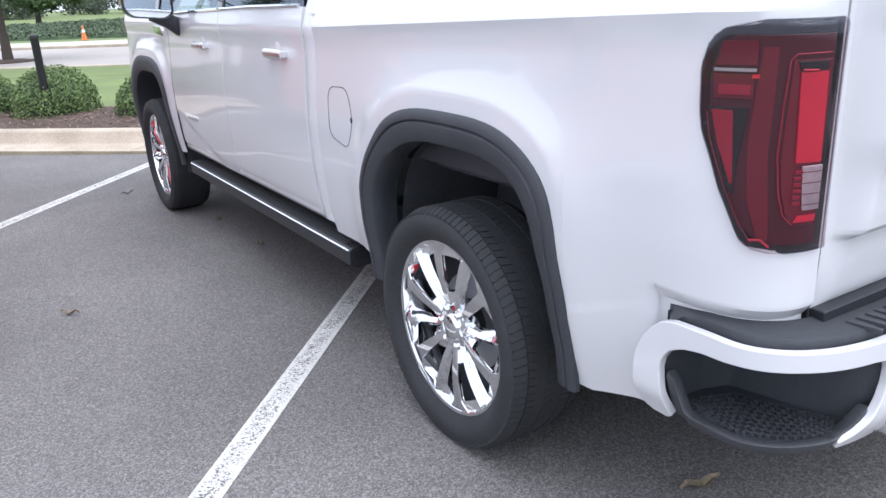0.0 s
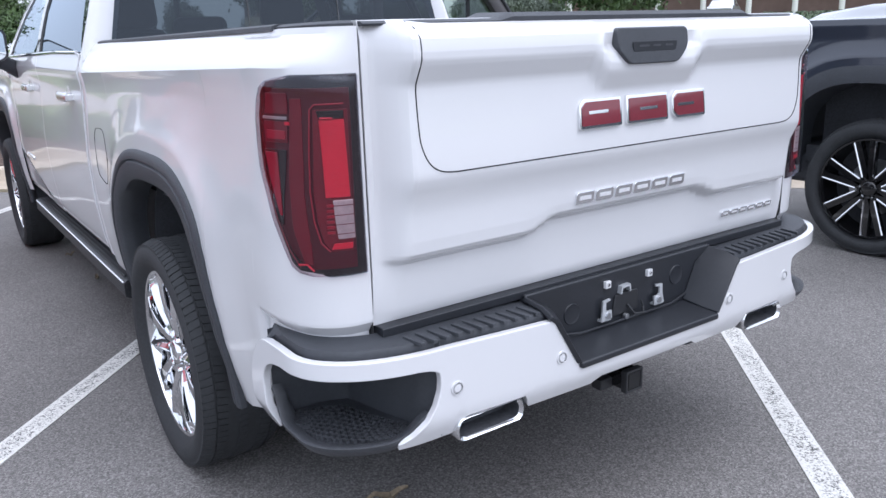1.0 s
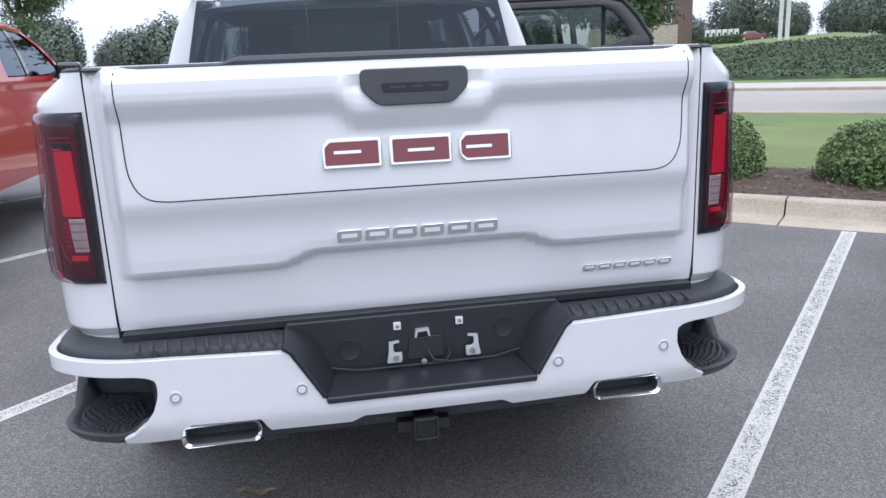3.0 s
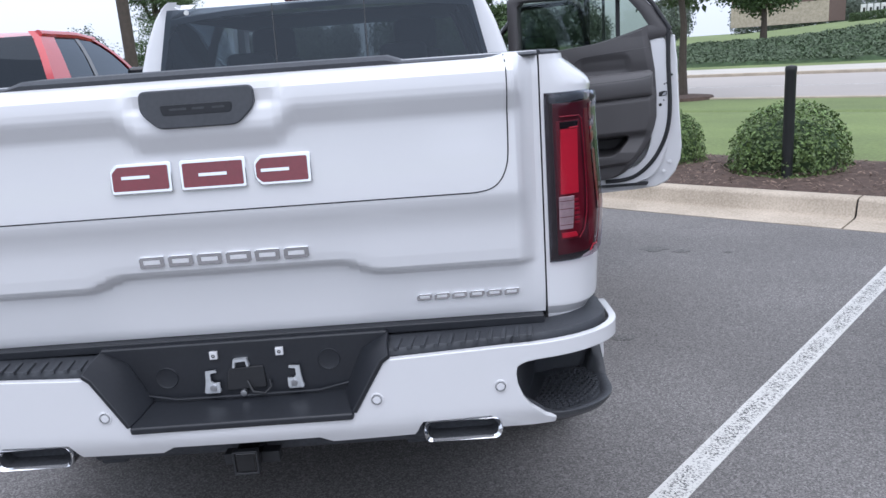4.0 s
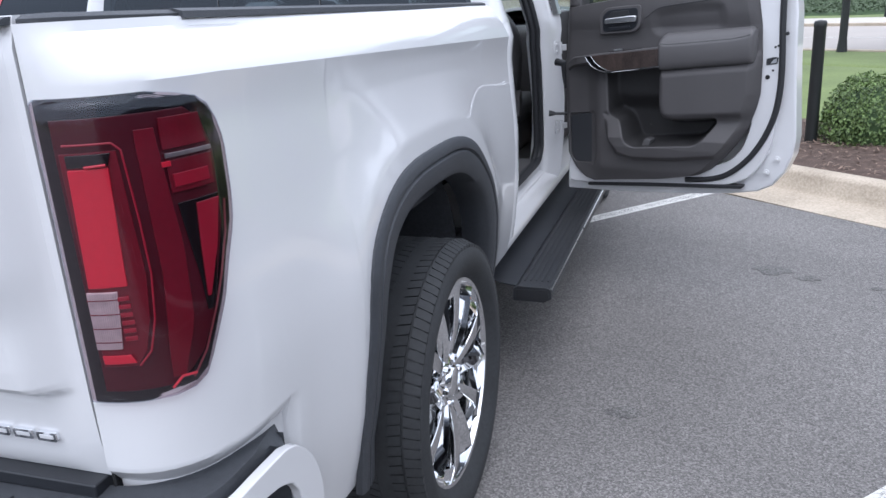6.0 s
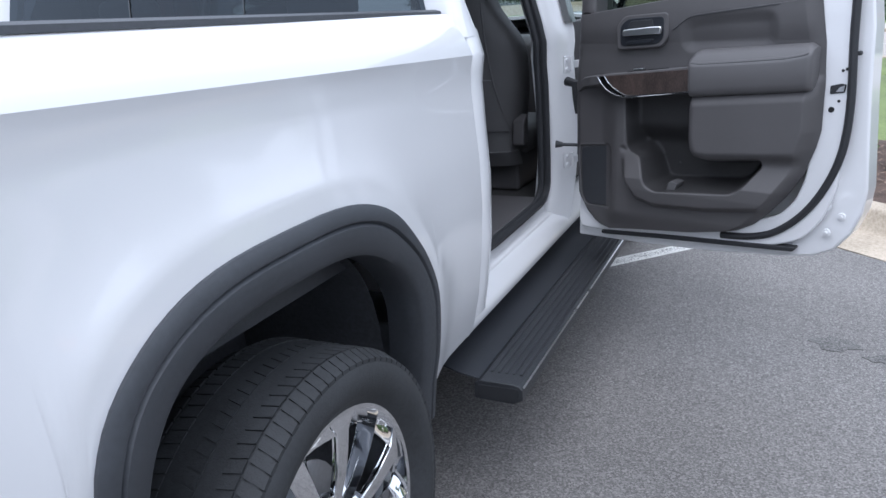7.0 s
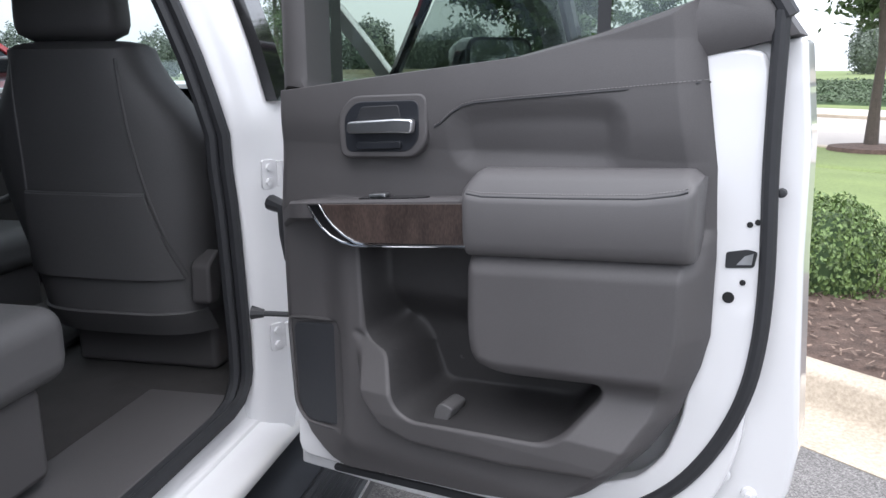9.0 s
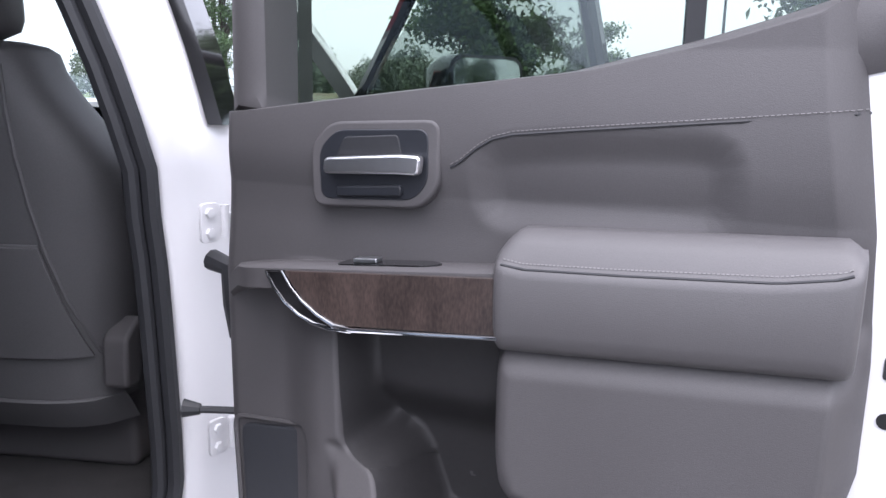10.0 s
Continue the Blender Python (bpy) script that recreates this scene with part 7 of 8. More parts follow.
BUSHES = [(-2.2, 7.1, 0, 0.68, 1.3), (-0.82, 7.05, 2, 0.95, 0.98), (0.85, 7.0, 1, 0.98, 1.0), (2.5, 7.0, 0, 0.9, 1.0), (-3.6, 7.1, 1, 0.8, 1.0), (-8.15, 7.15, 2, 0.88, 1.0), (-9.45, 7.15, 0, 0.92, 1.0), (-10.85, 7.1, 1, 0.95, 1.0), (-12.3, 7.1, 2, 0.9, 1.0), (-13.7, 7.0, 0, 0.9, 1.0), (-6.6, 7.1, 1, 0.85, 1.0), (4.2, 7.0, 2, 0.9, 1.0), (5.8, 7.0, 1, 0.95, 1.0)]
for i, (u, v, k, s, tall) in enumerate(BUSHES):
    bush(u, v, k, s, i * 47, tall)


def post(u, v):
    o = thing("bollard", "slim black painted metal post in the mulch bed", "bollard", Matrix.Translation(uv(u, v, 0.13)), "posts along the kerb")
    part("post", lathe([(0.0, 0.055), (0.02, 0.052), (1.02, 0.050), (1.03, 0.053), (1.06, 0.053), (1.075, 0.045), (1.085, 0.0)], 20, (0, 0, 0), "z"), M["post"], o)
    part("base_ring", lathe([(0.0, 0.075), (0.03, 0.072), (0.04, 0.055)], 20, (0, 0, 0), "z"), M["post"], o)


for u in (-2.5, -0.65, 1.40, 3.5, 5.6, -8.0, -10.2, -12.3):
    post(u, (6.48 if u == -0.65 else 6.66) + bend(u) * 1.4)


def tree_thing(name, place, h, spread_r, seed, leaves, size, mat, label, trunk_r=0.12, low=0.32, group=""):
    """A tapered trunk with limbs and a crown of leaf clumps."""
    rng = random.Random(seed)
    rs = np.random.RandomState(seed)
    o = thing(name, label, "tree", place, group)
    wob = [Vector((rng.uniform(-1, 1), rng.uniform(-1, 1), 0)) * 0.02 * h for _ in range(7)]
    tr = [Vector((0, 0, h * 0.85 * i / 6)) + wob[i] * (i / 6) for i in range(7)]
    bm = tube(tr, [trunk_r * (1.25 if i == 0 else 1 - 0.13 * i) for i in range(7)], 10)
    tips = []
    for i in range(16):
        f = rng.uniform(low, 0.85)
        base = Vector((0, 0, h * f * 0.98)) + wob[min(6, int(f * 6))] * f
        t = rng.uniform(0, 6.28)
        ln = spread_r * (1.15 - 0.55 * (f - low) / (1 - low)) * rng.uniform(0.7, 1.05)
        end = base + Vector((math.cos(t) * ln, math.sin(t) * ln, h * rng.uniform(0.08, 0.22)))
        midp = base.lerp(end, 0.5) + Vector((0, 0, h * 0.04))
        tube([base, midp, end], [trunk_r * 0.4, trunk_r * 0.25, trunk_r * 0.08], 6, bm=bm)
        tips += [midp, end, base.lerp(end, 0.75), base.lerp(end, 0.35)]
    tips += [tr[-1], tr[-2], tr[-1] + Vector((0, 0, h * 0.1))]
    part("trunk", bm, M["bark"], o)
    idx = rs.randint(0, len(tips), leaves)
    tips = np.array([list(p) for p in tips])
    blob = rs.normal(size=(leaves, 3)) * np.array([0.15, 0.15, 0.075]) * spread_r * 1.25
    sub = tips[idx] + blob
    gap = np.array([noise.noise(Vector(p * (1.6 / spread_r * 2))) for p in sub])
    sub = sub[gap > -0.22]
    sub = sub[sub[:, 2] > h * low * 0.8]
    nr = rs.normal(size=sub.shape) + np.array([0, 0, 0.7])
    me = fast_mesh("crown", leaf_cloud(sub, nr, size * 1.5, rs, 0.55), mat)
    c = new("crown", me)
    c.parent = o
    return o


STREET_TREE = "street tree with a slim trunk on the lawn"
tree_thing("street_tree", Matrix.Translation((6.9, 18.0, -0.02)), 6.4, 2.0, 3, 22000, 0.13, M["tree_leaf"], STREET_TREE, 0.11, 0.27)
tree_thing("street_tree", Matrix.Translation((-0.45, 27.6, -0.02)), 6.8, 2.3, 5, 20000, 0.14, M["tree_leaf"], STREET_TREE, 0.14, 0.30)
tree_thing("street_tree", Matrix.Translation((14.8, 13.0, -0.02)), 6.4, 2.1, 9, 22000, 0.13, M["tree_leaf"], STREET_TREE, 0.12, 0.27)
tree_thing("street_tree", Matrix.Translation(uv(-16.3, 49.5, 0.75)), 8.0, 3.0, 11, 20000, 0.19, M["tree_leaf"], "broad green tree on the bank", 0.20, 0.22)
tree_thing("street_tree", Matrix.Translation(uv(4.6, 47.5, 1.6)), 8.5, 3.6, 12, 42000, 0.16, M["tree_leaf"], "broad green tree on the bank", 0.2, 0.04)
tree_thing("street_tree", Matrix.Translation(uv(-47, 60, 0.2)), 8, 3.2, 17, 14000, 0.24, M["tree_leaf"], "tall green tree across the street", 0.22, 0.15)

tree_thing("cedar_tree", Matrix.Translation((-10.6, 31, 0.0)), 9.5, 1.7, 31, 46000, 0.06, M["tree_leaf"], "tall dark cedar across the street", 0.2, 0.08)
pole = tagged(part("utility_pole", tube([(-8.9, 23.0, 0), (-8.9, 23.0, 9.0)], [0.19, 0.17], 12), M["bark"]), "dark wooden utility pole", "pole")

for p in ((6.9, 18.0), (-0.45, 27.6), (14.8, 13.0)):
    tagged(part("mulch_ring", lathe([(-0.1, 0.8), (0.03, 0.75), (0.07, 0.4), (0.08, 0.0)], 24, (p[0], p[1], 0.0), "z"), M["mulch"]), "brown mulch ring round a street tree", "mulch", kind="structure")
# leafy texture of the bank, a clipped hedge and charging posts on the hill
rs = np.random.RandomState(4)
bu, bv = rs.uniform(-48, 40, 90000), rs.uniform(35.8, 47.4, 90000)
bc = np.array([list(uv(a, b, ground_z(a, b) + 0.12 + 0.22 * abs(noise.noise(Vector((a * 0.9, b * 0.9, 3)))) + rs.uniform(0, 0.12))) for a, b in zip(bu, bv)])
tagged(new("bank_leaves", fast_mesh("bank_leaves", leaf_cloud(bc, rs.normal(size=bc.shape) * 0.6 + np.array([0, -0.2, 1.0]), 0.15, rs, 0.7), M["ivy_leaf"])), "leafy ground cover on the bank", "ground cover", kind="stuff")
hu, hv, hz = rs.uniform(-23.4, -18.2, 5000), rs.uniform(95, 96.2, 5000), rs.uniform(-0.3, 0.95, 5000)
hc = np.array([list(uv(a, b, ground_z(a, b) + c)) for a, b, c in zip(hu, hv, hz)])
hedge = thing("hedge", "clipped dark green hedge on the hill", "hedge")
hf = new("foliage", fast_mesh("foliage", leaf_cloud(hc, rs.normal(size=hc.shape), 0.16, rs, 0.7), M["tree_leaf"]))
hf.parent = hedge
for i in range(6):
    cp = thing("charging_post", "white car charging post on the hill", "charging post", Matrix.Translation(uv(-30.6 + i * 0.9, 130, 2.25)), "charging posts")
    part("cabinet", box(-0.35, 0.35, -0.2, 0.2, 0, 1.9), M["white_wall"], cp, bevel=0.06)
    part("socket_panel", box(-0.16, 0.16, -0.22, -0.2, 0.5, 1.4), M["post"], cp)

# far woods along the horizon, in the leaf colour that carries the haze
rs = np.random.RandomState(21)
quads = []
for i in range(330):
    ang, rad = rs.uniform(0, 2 * math.pi), rs.uniform(130, 230)
    u, v = math.cos(ang) * rad, math.sin(ang) * rad
    if -60 < u < 60 and 0 < v < 142:
        v = v + 100
    if i >= 300:
        u, v = rs.uniform(-60, 30), rs.uniform(160, 200)
    hh = rs.uniform(5.5, 10)
    k = 2600 if v > -20 else 300
    d = rs.normal(size=(k, 3))
    d /= np.linalg.norm(d, axis=1, keepdims=True)
    c0 = np.array(uv(u, v, ground_z(u, v) + hh * 0.5))
    c = c0 + d * np.array([hh * 0.42, hh * 0.42, hh * 0.52]) * rs.uniform(0.7, 1.05, size=(k, 1)) * (1 + 0.25 * np.sin(d[:, :1] * 7 + i) * np.cos(d[:, 1:2] * 6))
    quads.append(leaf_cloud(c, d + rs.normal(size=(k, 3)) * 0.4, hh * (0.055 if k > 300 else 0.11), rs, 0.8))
woods = new("far_woods", fast_mesh("far_woods", np.concatenate(quads), M["hazed_leaf"]))
tagged(woods, "line of distant trees, haze mixed into the leaf colour", "woods", kind="stuff")


# ---- street furniture and far buildings ----
def lamp_post(p, h):
    o = thing("street_lamp", "tall slim dark street lamp", "street lamp", Matrix.Translation(p), "street lamps")
    part("pole", lathe([(0, 0.12), (0.3, 0.09), (h, 0.05), (h + 0.02, 0)], 10, (0, 0, 0), "z"), M["post"], o)
    part("lamp_head", box(-0.35, 0.35, -0.14, 0.14, h, h + 0.12), M["post"], o, bevel=0.02)


lamp_post(uv(-38, 24 + 12, 0), 5.2)
lamp_post(uv(-18, 33, 0.0), 7.0)
lamp_post(uv(-9.6, 17.65, -0.05), 6.5)
cone = thing("traffic_cone", "small orange traffic cone on the far pavement", "traffic cone", Matrix.Translation(uv(-25.2, 33.6, 0.02)))
part("cone_body", lathe([(0.03, 0.15), (0.04, 0.13), (0.68, 0.03), (0.70, 0.0)], 16, (0, 0, 0), "z"), M["amber"], cone)
part("cone_base", box(-0.19, 0.19, -0.19, 0.19, 0.0, 0.035), M["amber"], cone, bevel=0.01)
part("cone_band", lathe([(0.36, 0.083), (0.50, 0.062)], 16, (0, 0, 0), "z"), M["white_wall"], cone)
far_pole = thing("power_line", "slim wooden pole with a crossarm and thin wires", "power line", Matrix.Translation((-17.5, 46.0, 0.0)))
part("pole", tube([(0, 0, 0), (0, 0, 9.6)], [0.15, 0.11], 10), M["bark"], far_pole)
part("crossarm", box(-1.2, 1.2, -0.06, 0.06, 8.9, 9.05), M["bark"], far_pole)
for dx, dz in ((-1.1, 9.1), (1.1, 9.1), (0.0, 8.2)):
    sag = [(lerp(dx, 8.6, f), lerp(0, -23.0, f), lerp(dz, 8.7, f) - 1.2 * math.sin(math.pi * f)) for f in spread(0, 1, 14)]
    part("wire", tube(sag, 0.012, 4), M["seal"], far_pole)
    back = [(lerp(dx, -46.0, f), lerp(0, 4.0, f), lerp(dz, dz + 0.4, f) - 1.4 * math.sin(math.pi * f)) for f in spread(0, 1, 14)]
    part("wire", tube(back, 0.012, 4), M["seal"], far_pole)


def building(name, place, w, d, h, wall, label, n, base=None, columns=False):
    o = thing(name, label, "building", place)
    wl = part("wall", box(-w / 2, w / 2, 0, d, 0, h), wall, o)
    if base:
        part("plinth", box(-w / 2 - 0.05, w / 2 + 0.05, -0.08, 0.0, 0, h * 0.4), base, o)
    part("roof", prism([(-w / 2 - 0.4, h), (w / 2 + 0.4, h), (w / 2 - 1.5, h + 1.8), (-w / 2 + 1.5, h + 1.8)], lambda a, b, dd: (a, dd, b), -0.4, d + 0.4), M["roof"], o)
    for i in range(n):
        x = -w / 2 + w * (i + 0.5) / n
        for z in ((h * 0.42, h * 0.85),):
            win = part("window", box(x - 0.55, x + 0.55, -0.12, -0.02, z[0], z[1]), M["white_wall"], o)
            part("pane", box(x - 0.46, x + 0.46, -0.15, -0.11, z[0] + 0.1, z[1] - 0.1), M["dark_glass"], win)
    if columns:
        for i in range(n + 1):
            x = -w / 2 + w * i / n
            part("column", lathe([(0, 0.22), (h, 0.18)], 12, (x, -1.2, 0), "z"), M["white_wall"], o)
        part("porch_roof", box(-w / 2, w / 2, -1.6, 0, h - 0.3, h), M["white_wall"], o)
    return o


KR = Matrix.Rotation(radians(KERB_ANGLE), 4, "Z")
building("brick_building", Matrix.Translation(uv(-42.9, 130, 2.1)) @ KR, 15, 9, 8.0, M["brick_wall"], "brown brick building with a pale base on the hill", 5, M["concrete"])
building("porch_building", Matrix.Translation(uv(17, 62, 1.95)) @ KR, 30, 9, 4.4, M["brick_wall"], "brick building with a white columned porch", 9, None, True)
for du in (0.0, 0.9):
    tagged(part("sign_post", prism([(-0.16, -0.16), (0.16, -0.16), (0.16, 0.16), (-0.16, 0.16)], lambda a, b, d, du=du: uv(-8.25 + du * 0.5 + a * 0.8, 58 + b * 0.8, d), 1.2, 6.5), M["white_wall"], bevel=0.02), "white square sign post on the hill", "sign post")
strip_uv("pale_wall", -130, -58, 62, 62.4, 0.0, 1.7, M["concrete"], "long pale boundary wall far off", "wall")


# ---- other vehicles ----
def simple_pickup(name, place, paint, label, front=True):
    """A parked pickup: lofted body, cab, glass, lamps, wheels."""
    o = thing(name, label, "truck", place)
    def nose(k, z, off=0.0):
        """The rounded front corner: k from 0 at the flank to 1 at the face; fuller at bumper height."""
        full = 0.05 * (1 - smooth(0.78, 0.95, z)) * k
        return along(CAB, z) + flare(5.44, z, 4.87) - 0.24 * k * k + off * (1 - 0.6 * k), 5.44 + 0.30 * k - 0.03 * k * k + full + off * k * 0.8

    def nose_patch(sx, k0, k1, z0, z1, off):
        return faces_of([[(sx * nose(k, z, off)[0], nose(k, z, off)[1], z) for z in spread(z0, z1, 4)] for k in spread(k0, k1, 6)])
    rows = []
    st = [(0.0, 0.95, 0.60, 1.42), (0.06, 1.0, 0.55, 1.44), (2.1, 1.0, 0.52, 1.44), (2.13, 1.0, 0.52, 1.44), (4.4, 1.0, 0.52, 1.42), (4.9, 1.01, 0.5, 1.40), (5.5, 0.99, 0.5, 1.36), (5.72, 0.93, 0.52, 1.30), (5.80, 0.82, 0.58, 1.20)]
    for sx in (-1, 1):
        for yc, y0, y1 in ((1.12, 0.0, 2.1), (4.87, 2.13, 5.44)):
            rows = []
            for y in side_columns(yc, y0 + 0.001, y1):
                low = arch_z(y, yc, 0.53)
                rows.append([(sx * (along(CAB, z) + flare(y, z, yc)), y, z) for z in heights(low, 1.42)])
            if yc > 3:
                for k in (0.2, 0.4, 0.6, 0.8, 1.0):
                    rows.append([(sx * nose(k, z)[0], nose(k, z)[1], z) for z in heights(0.50, 1.42 - 0.10 * k * k)])
            part("body_side", faces_of(rows, flip=sx < 0), paint, o, sharp=28)
            rows = []
            for k in range(33):
                t = math.pi * k / 32
                c, s = math.cos(t), math.sin(t)
                cy, cz = math.copysign(abs(c) ** (2 / ARCH_N), c), abs(s) ** (2 / ARCH_N)

                def at(r, off):
                    z = ARCH_Z + ARCH_B * cz * r
                    y = yc + ARCH_A * cy * r + lean(z)
                    return (sx * (along(CAB, max(z, 0.5)) + flare(y, max(z, 0.5), yc) + off), y, z)
                rows.append([at(1.01, -0.01), at(1.01, 0.012), at(0.95, 0.016), at(0.87, 0.006), at(0.86, -0.3)])
            part("arch_trim", faces_of(rows), M["black_plastic"], o)
            part("well", box(min(sx * 0.6, sx * 0.66), max(sx * 0.6, sx * 0.66), yc - 0.5, yc + 0.5, 0.4, 1.1), M["dark_liner"], o)
            wheel(o, sx * 0.865, yc, sx, TYRE_R, "wheel", False)
    rows = []
    for y, z, hw, cr in ((4.35, 1.42, 0.985, 0.08), (4.7, 1.425, 0.985, 0.10), (5.2, 1.415, 0.98, 0.10), (5.5, 1.395, 0.95, 0.08), (5.62, 1.35, 0.88, 0.06), (5.70, 1.28, 0.80, 0.02), (5.74, 1.20, 0.76, 0.0)):
        rows.append([(x, y + 0.05 * (1 - (x / hw) ** 2), z + cr * (1 - smooth(0.45, 0.95, abs(x) / hw))) for x in spread(-hw, hw, 18)])
    part("bonnet", faces_of(rows), paint, o, thick=0.02)
    rows = []
    for z in spread(0.5, 1.34, 12):
        b = along([(0.5, 5.62), (0.56, 5.76), (0.72, 5.84), (0.86, 5.83), (1.1, 5.78), (1.34, 5.72)], z)
        rows.append([(x, b - 0.28 * (abs(x) / 0.96) ** 4, z) for x in spread(-0.96, 0.96, 20)])
    part("front_end", faces_of(rows), paint, o)
    part("grille", box(-0.6, 0.6, 5.74, 5.80, 0.86, 1.24), M["gloss_black"], o, bevel=0.03)
    for sx in (-1, 1):
        hl = part("headlamp", nose_patch(sx, 0.12, 0.9, 1.06, 1.30, 0.006), M["dark_glass"], o, "dark headlamp with a bright bar", thick=0.01)
        part("light_bar", nose_patch(sx, 0.15, 0.85, 1.265, 1.295, 0.012), M["satin"], hl, "bright running light", thick=0.006)
        part("light_bar", nose_patch(sx, 0.15, 0.42, 1.235, 1.252, 0.012), M["satin"], hl, "bright running light", thick=0.006)
        part("turn_lamp", nose_patch(sx, 0.16, 0.40, 1.11, 1.225, 0.012), M["amber"], hl, "amber turn lamp", thick=0.006)
        part("marker_lamp", box(min(sx * 1.0, sx * 1.035), max(sx * 1.0, sx * 1.035), 4.72, 4.82, 1.145, 1.165), M["amber"], o, "small amber side marker", bevel=0.004)
        part("bumper_trim", box(min(sx * 0.995, sx * 1.028), max(sx * 0.995, sx * 1.028), 5.46, 5.54, 0.845, 0.852), M["chrome"], o)
        part("tow_hook", tube([(sx * 0.62, 5.75, 0.50), (sx * 0.62, 5.74, 0.36)], 0.035, 8), M["gloss_black"], o)
        mir = part("door_mirror", box(min(sx * 1.04, sx * 1.28), max(sx * 1.04, sx * 1.28), 3.98, 4.12, 1.36, 1.54), M["gloss_black"], o, bevel=0.04, segments=3)
        part("mirror_arm", tube([(sx * 0.95, 4.1, 1.40), (sx * 1.1, 4.08, 1.46)], 0.035, 8), M["black_plastic"], mir)
    part("lower_valance", box(-0.80, 0.80, 5.3, 5.72, 0.36, 0.56), M["black_plastic"], o, bevel=0.05, segments=3)
    part("underbody", box(-0.8, 0.8, 0.1, 5.4, 0.5, 0.62), M["dark_liner"], o)
    # greenhouse
    GH = [(1.40, 0.985), (1.46, 0.965), (1.55, 0.945), (1.70, 0.895), (1.84, 0.83), (1.90, 0.77)]
    r0 = lambda z: along([(1.4, 2.51), (1.55, 2.54), (1.75, 2.63), (1.90, 2.73)], z)
    r1 = lambda z: along([(1.40, 4.60), (1.60, 4.32), (1.74, 4.08), (1.83, 3.86), (1.88, 3.66), (1.91, 3.45)], z)
    rows = [[(x, lerp(2.73, 3.80, i / 10), 1.90 + 0.03 * math.sin(math.pi * i / 10) - 0.045 * smooth(0.6, 1.0, i / 10) - 0.04 * (abs(x) / 0.8) ** 3 - 0.03 * (1 - smooth(0, 0.2, i / 10))) for x in spread(-0.80, 0.80, 14)] for i in range(11)]
    part("roof", faces_of(rows), paint, o, thick=0.03)
    for sx in (-1, 1):
        for ya, yb in ((lambda z: r0(z), lambda z: r0(z) + along([(1.4, 0.36), (1.9, 0.26)], z)), (lambda z: r1(z) - 0.10, lambda z: r1(z))):
            part("post", faces_of([[(sx * (along(GH, z) - d), y, z) for y, d in ((ya(z), 0.06), (ya(z) + 0.01, 0.0), (yb(z) - 0.01, 0.0), (yb(z), 0.06))] for z in spread(1.40, 1.9, 8)]), paint, o)
        part("roof_rail", tube([(sx * 0.80, lerp(2.73, 3.84, i / 8), 1.872 - 0.035 * smooth(0.6, 1, i / 8)) for i in range(9)], 0.035, 8), paint, o)
        for ya, yb in ((lambda z: r0(z) + along([(1.4, 0.36), (1.9, 0.26)], z), lambda z: 3.40), (lambda z: 3.46, lambda z: r1(z) - 0.10)):
            part("side_window", faces_of([[(sx * (along(GH, z) - 0.015), lerp(ya(z), yb(z), i / 4), z) for i in range(5)] for z in spread(1.43, 1.85, 5)]), M["tint_glass"], o, "tinted side window")
        part("door_post", faces_of([[(sx * (along(GH, z) - 0.008), y, z) for y in (3.39, 3.47)] for z in spread(1.42, 1.85, 4)]), M["gloss_black"], o, thick=0.02)
    part("rear_window", faces_of([[(x, r0(z) + 0.005, z) for x in spread(-along(GH, z) + 0.06, along(GH, z) - 0.06, 8)] for z in spread(1.42, 1.86, 5)]), M["tint_glass"], o, "tinted rear window")
    part("windscreen", faces_of([[(x, r1(z) + 0.06 * (1 - (x / 0.8) ** 2), z) for x in spread(-along(GH, z) + 0.06, along(GH, z) - 0.06, 8)] for z in spread(1.40, 1.88, 5)]), M["tint_glass"], o, "windscreen")
    part("tailgate", box(-0.86, 0.86, -0.02, 0.05, 0.78, 1.43), paint, o, bevel=0.02)
    part("rear_bumper", box(-0.97, 0.97, -0.14, 0.05, 0.52, 0.76), M["chrome"], o, bevel=0.04, segments=3)
    for sx in (-1, 1):
        part("bed_rail", box(min(sx * 0.84, sx * 0.985), max(sx * 0.84, sx * 0.985), 0.04, 2.12, 1.39, 1.435), M["black_plastic"], o, bevel=0.01)
        part("bed_wall", box(min(sx * 0.84, sx * 0.87), max(sx * 0.84, sx * 0.87), 0.04, 2.12, 0.9, 1.40), M["black_plastic"], o)
    part("bed_floor", box(-0.85, 0.85, 0.05, 2.1, 0.88, 0.93), M["black_plastic"], o)
    part("cabin_floor", box(-0.9, 0.9, 2.2, 4.4, 0.6, 0.7), M["dark_liner"], o)
    for x in (-0.42, 0.42):
        st_ = part("seat", box(x - 0.25, x + 0.25, 3.1, 3.3, 0.8, 1.5), M["leather"], o, bevel=0.06, segments=3)
        part("headrest", box(x - 0.13, x + 0.13, 3.08, 3.18, 1.52, 1.70), M["leather"], st_, bevel=0.04, segments=3)
    return o


simple_pickup("pickup_truck", pose(4.47, -4.29, 0) @ Matrix.Scale(1.07, 4), M["navy_paint"], "dark navy pickup truck parked alongside")
simple_pickup("pickup_truck", pose(-3.95, 2.60, 0) @ Matrix.Scale(1.06, 4), M["red_paint"], "bright red crew cab pickup truck parked alongside")


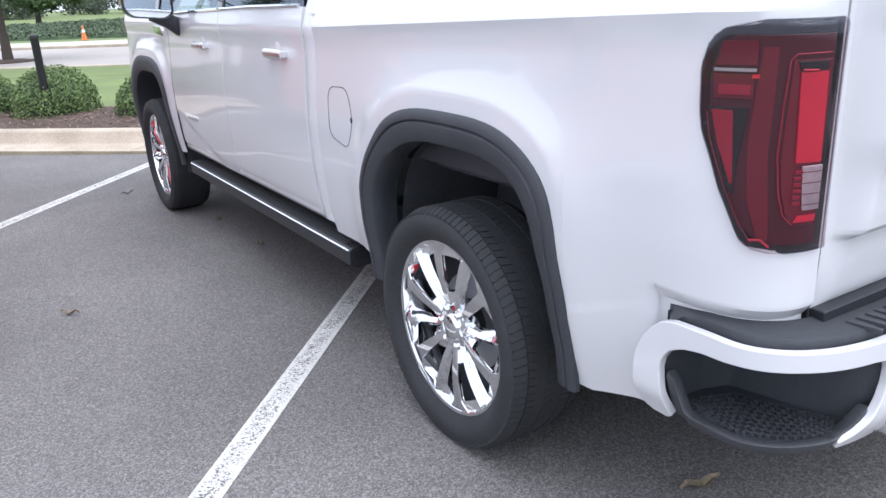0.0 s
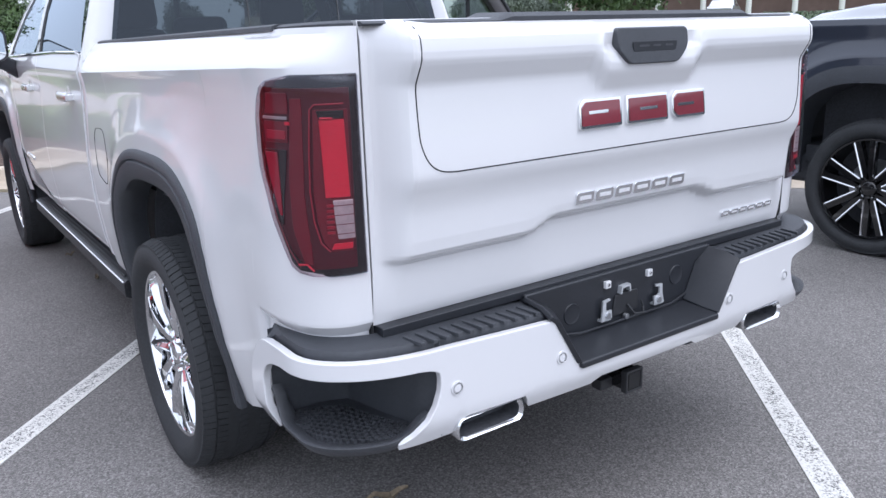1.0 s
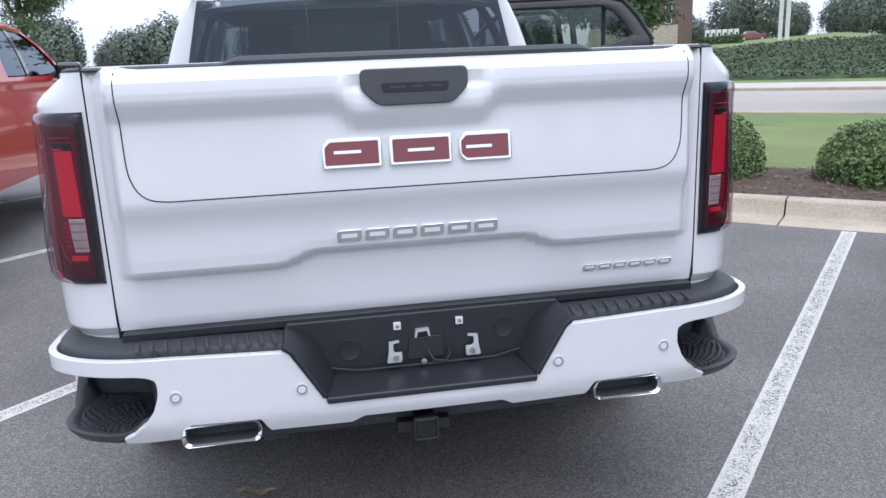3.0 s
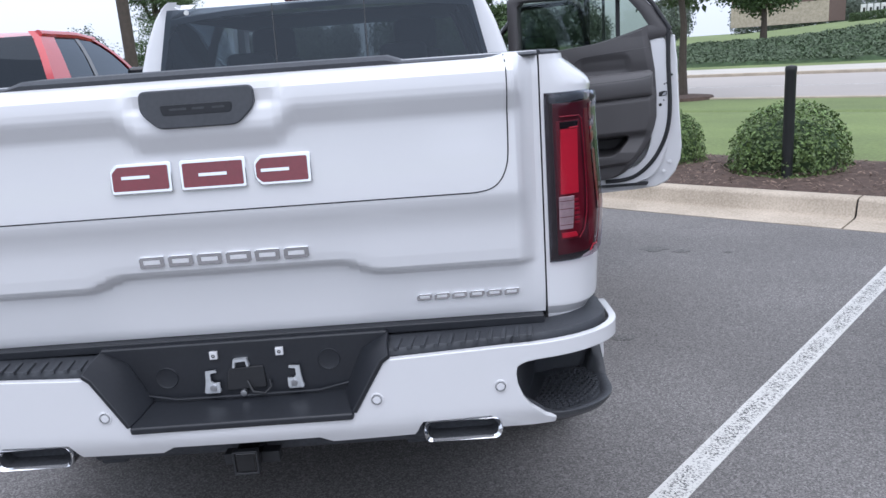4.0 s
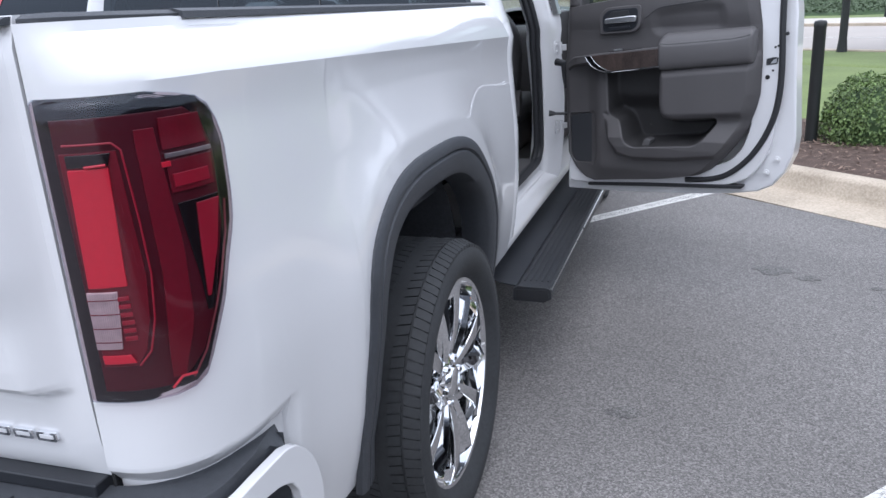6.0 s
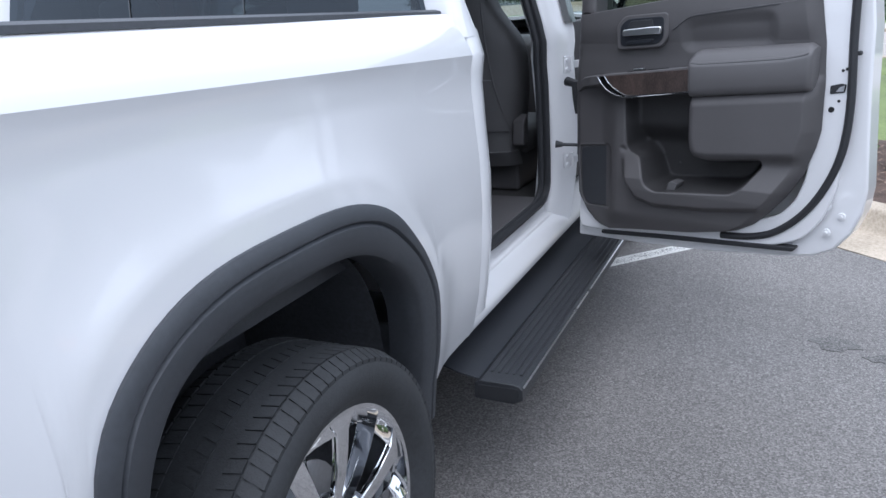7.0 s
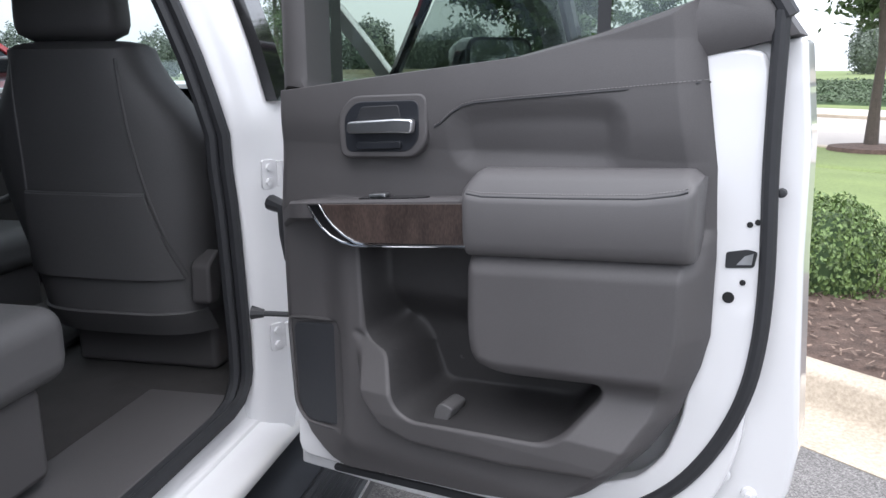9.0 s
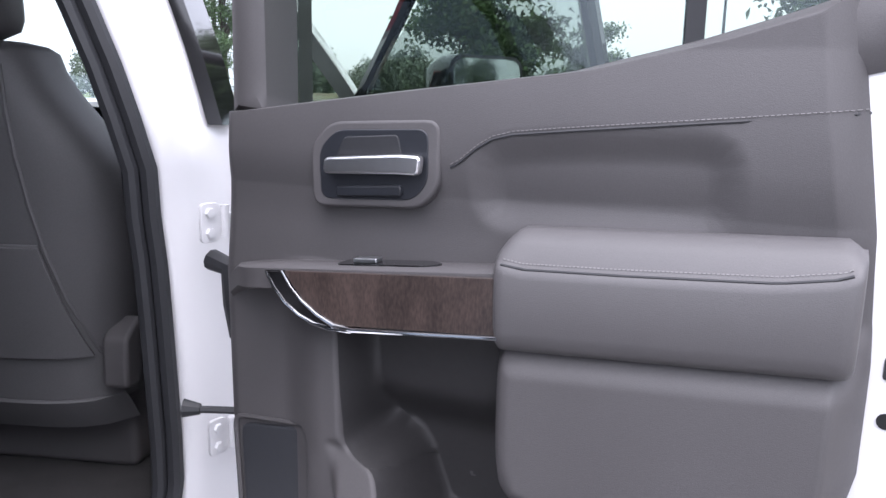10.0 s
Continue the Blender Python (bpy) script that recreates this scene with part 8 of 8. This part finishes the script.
def small_car(place, paint, label):
    o = thing("car", label, "car", place, "cars across the street")
    sec = [(-2.2, 0.55, 0.85, 0.80), (-2.1, 0.35, 1.0, 0.86), (-1.3, 0.25, 1.05, 0.90), (-0.9, 0.25, 1.42, 0.88), (0.2, 0.25, 1.46, 0.88), (1.0, 0.25, 1.0, 0.90), (1.9, 0.28, 0.90, 0.86), (2.2, 0.40, 0.72, 0.80)]
    rows = []
    for x, z0, z1, hw in sec:
        top = hw - (0.18 if z1 > 1.2 else 0.06)
        rows.append([(x, -hw, z0), (x, -hw, min(0.95, z1)), (x, -top, z1), (x, top, z1), (x, hw, min(0.95, z1)), (x, hw, z0)])
    part("body", faces_of(rows, closed=True, caps=True), paint, o, sharp=30, bevel=0.04)
    for s in (-1, 1):
        part("side_window", prism([(-1.2, 1.0), (-0.85, 1.34), (0.2, 1.36), (0.8, 1.02)], lambda a, b, d, s=s: (a, s * (0.885 - (b - 1.0) * 0.35 + d), b), 0.0, 0.012), M["dark_glass"], o)
        for x in (-1.4, 1.35):
            w_ = part("wheel", lathe([(s * 0.70, 0.2), (s * 0.70, 0.32), (s * 0.89, 0.32), (s * 0.90, 0.2), (s * 0.89, 0.0)], 20, (x, 0, 0.32), "y"), M["rubber"], o)
            part("rim", lathe([(s * 0.905, 0.2), (s * 0.91, 0.0)], 14, (x, 0, 0.32), "y"), M["steel"], w_)
    part("windscreen", prism([(-0.7, 0.0), (0.7, 0.0), (0.62, 1.0), (-0.62, 1.0)], lambda a, b, d: (0.97 - 0.70 * b + d, a, 1.04 + 0.38 * b), 0.0, 0.02), M["dark_glass"], o)
    return o


small_car(Matrix.Translation(uv(-23.4, 128, 2.2)) @ KR @ pose(0, 0, 0, 0, 0, 28), M["dark_red"], "dark red car parked on the hill")
small_car(Matrix.Translation(uv(12.5, 56, 1.8)) @ KR @ pose(0, 0, 0, 0, 0, 70), M["steel"], "silver car parked before the building")

# leaves and oil stains on the asphalt
for x, y, s, a in ((-0.58, 0.46, 0.075, -12), (-0.80, 3.80, 0.05, 80), (-0.826, 4.565, 0.04, 30), (-1.2, 5.9, 0.05, 10), (-2.0, 3.3, 0.05, 140)):
    tagged(part("dry_leaf", faces_of([[(lerp(-s, s, i / 5), w * s * 0.28 * math.sin(math.pi * (i + 0.3) / 5.6), 0.012 * math.sin(i * 1.7) + 0.012 + 0.01 * w * w) for w in (-1, 0, 1)] for i in range(6)]), M["leaf_litter"], place=pose(x, y, 0.0, 0, 0, a), thick=0.001), "curled dry leaf on the asphalt", "leaf")
rng = random.Random(9)
for x, y, r in ((2.15, 3.58, 0.12), (2.32, 3.46, 0.07), (1.50, 1.83, 0.07), (2.62, 3.35, 0.04)):
    pts = [(x + math.cos(t) * r * rng.uniform(0.5, 1.2), y + math.sin(t) * r * rng.uniform(0.4, 0.9)) for t in (2 * math.pi * k / 14 for k in range(14))]
    tagged(part("oil_stain", prism(pts, lambda a, b, d: (a, b, d), 0.0003, 0.0025), M["stain"]), "dark oil stain on the asphalt", "stain", kind="structure")
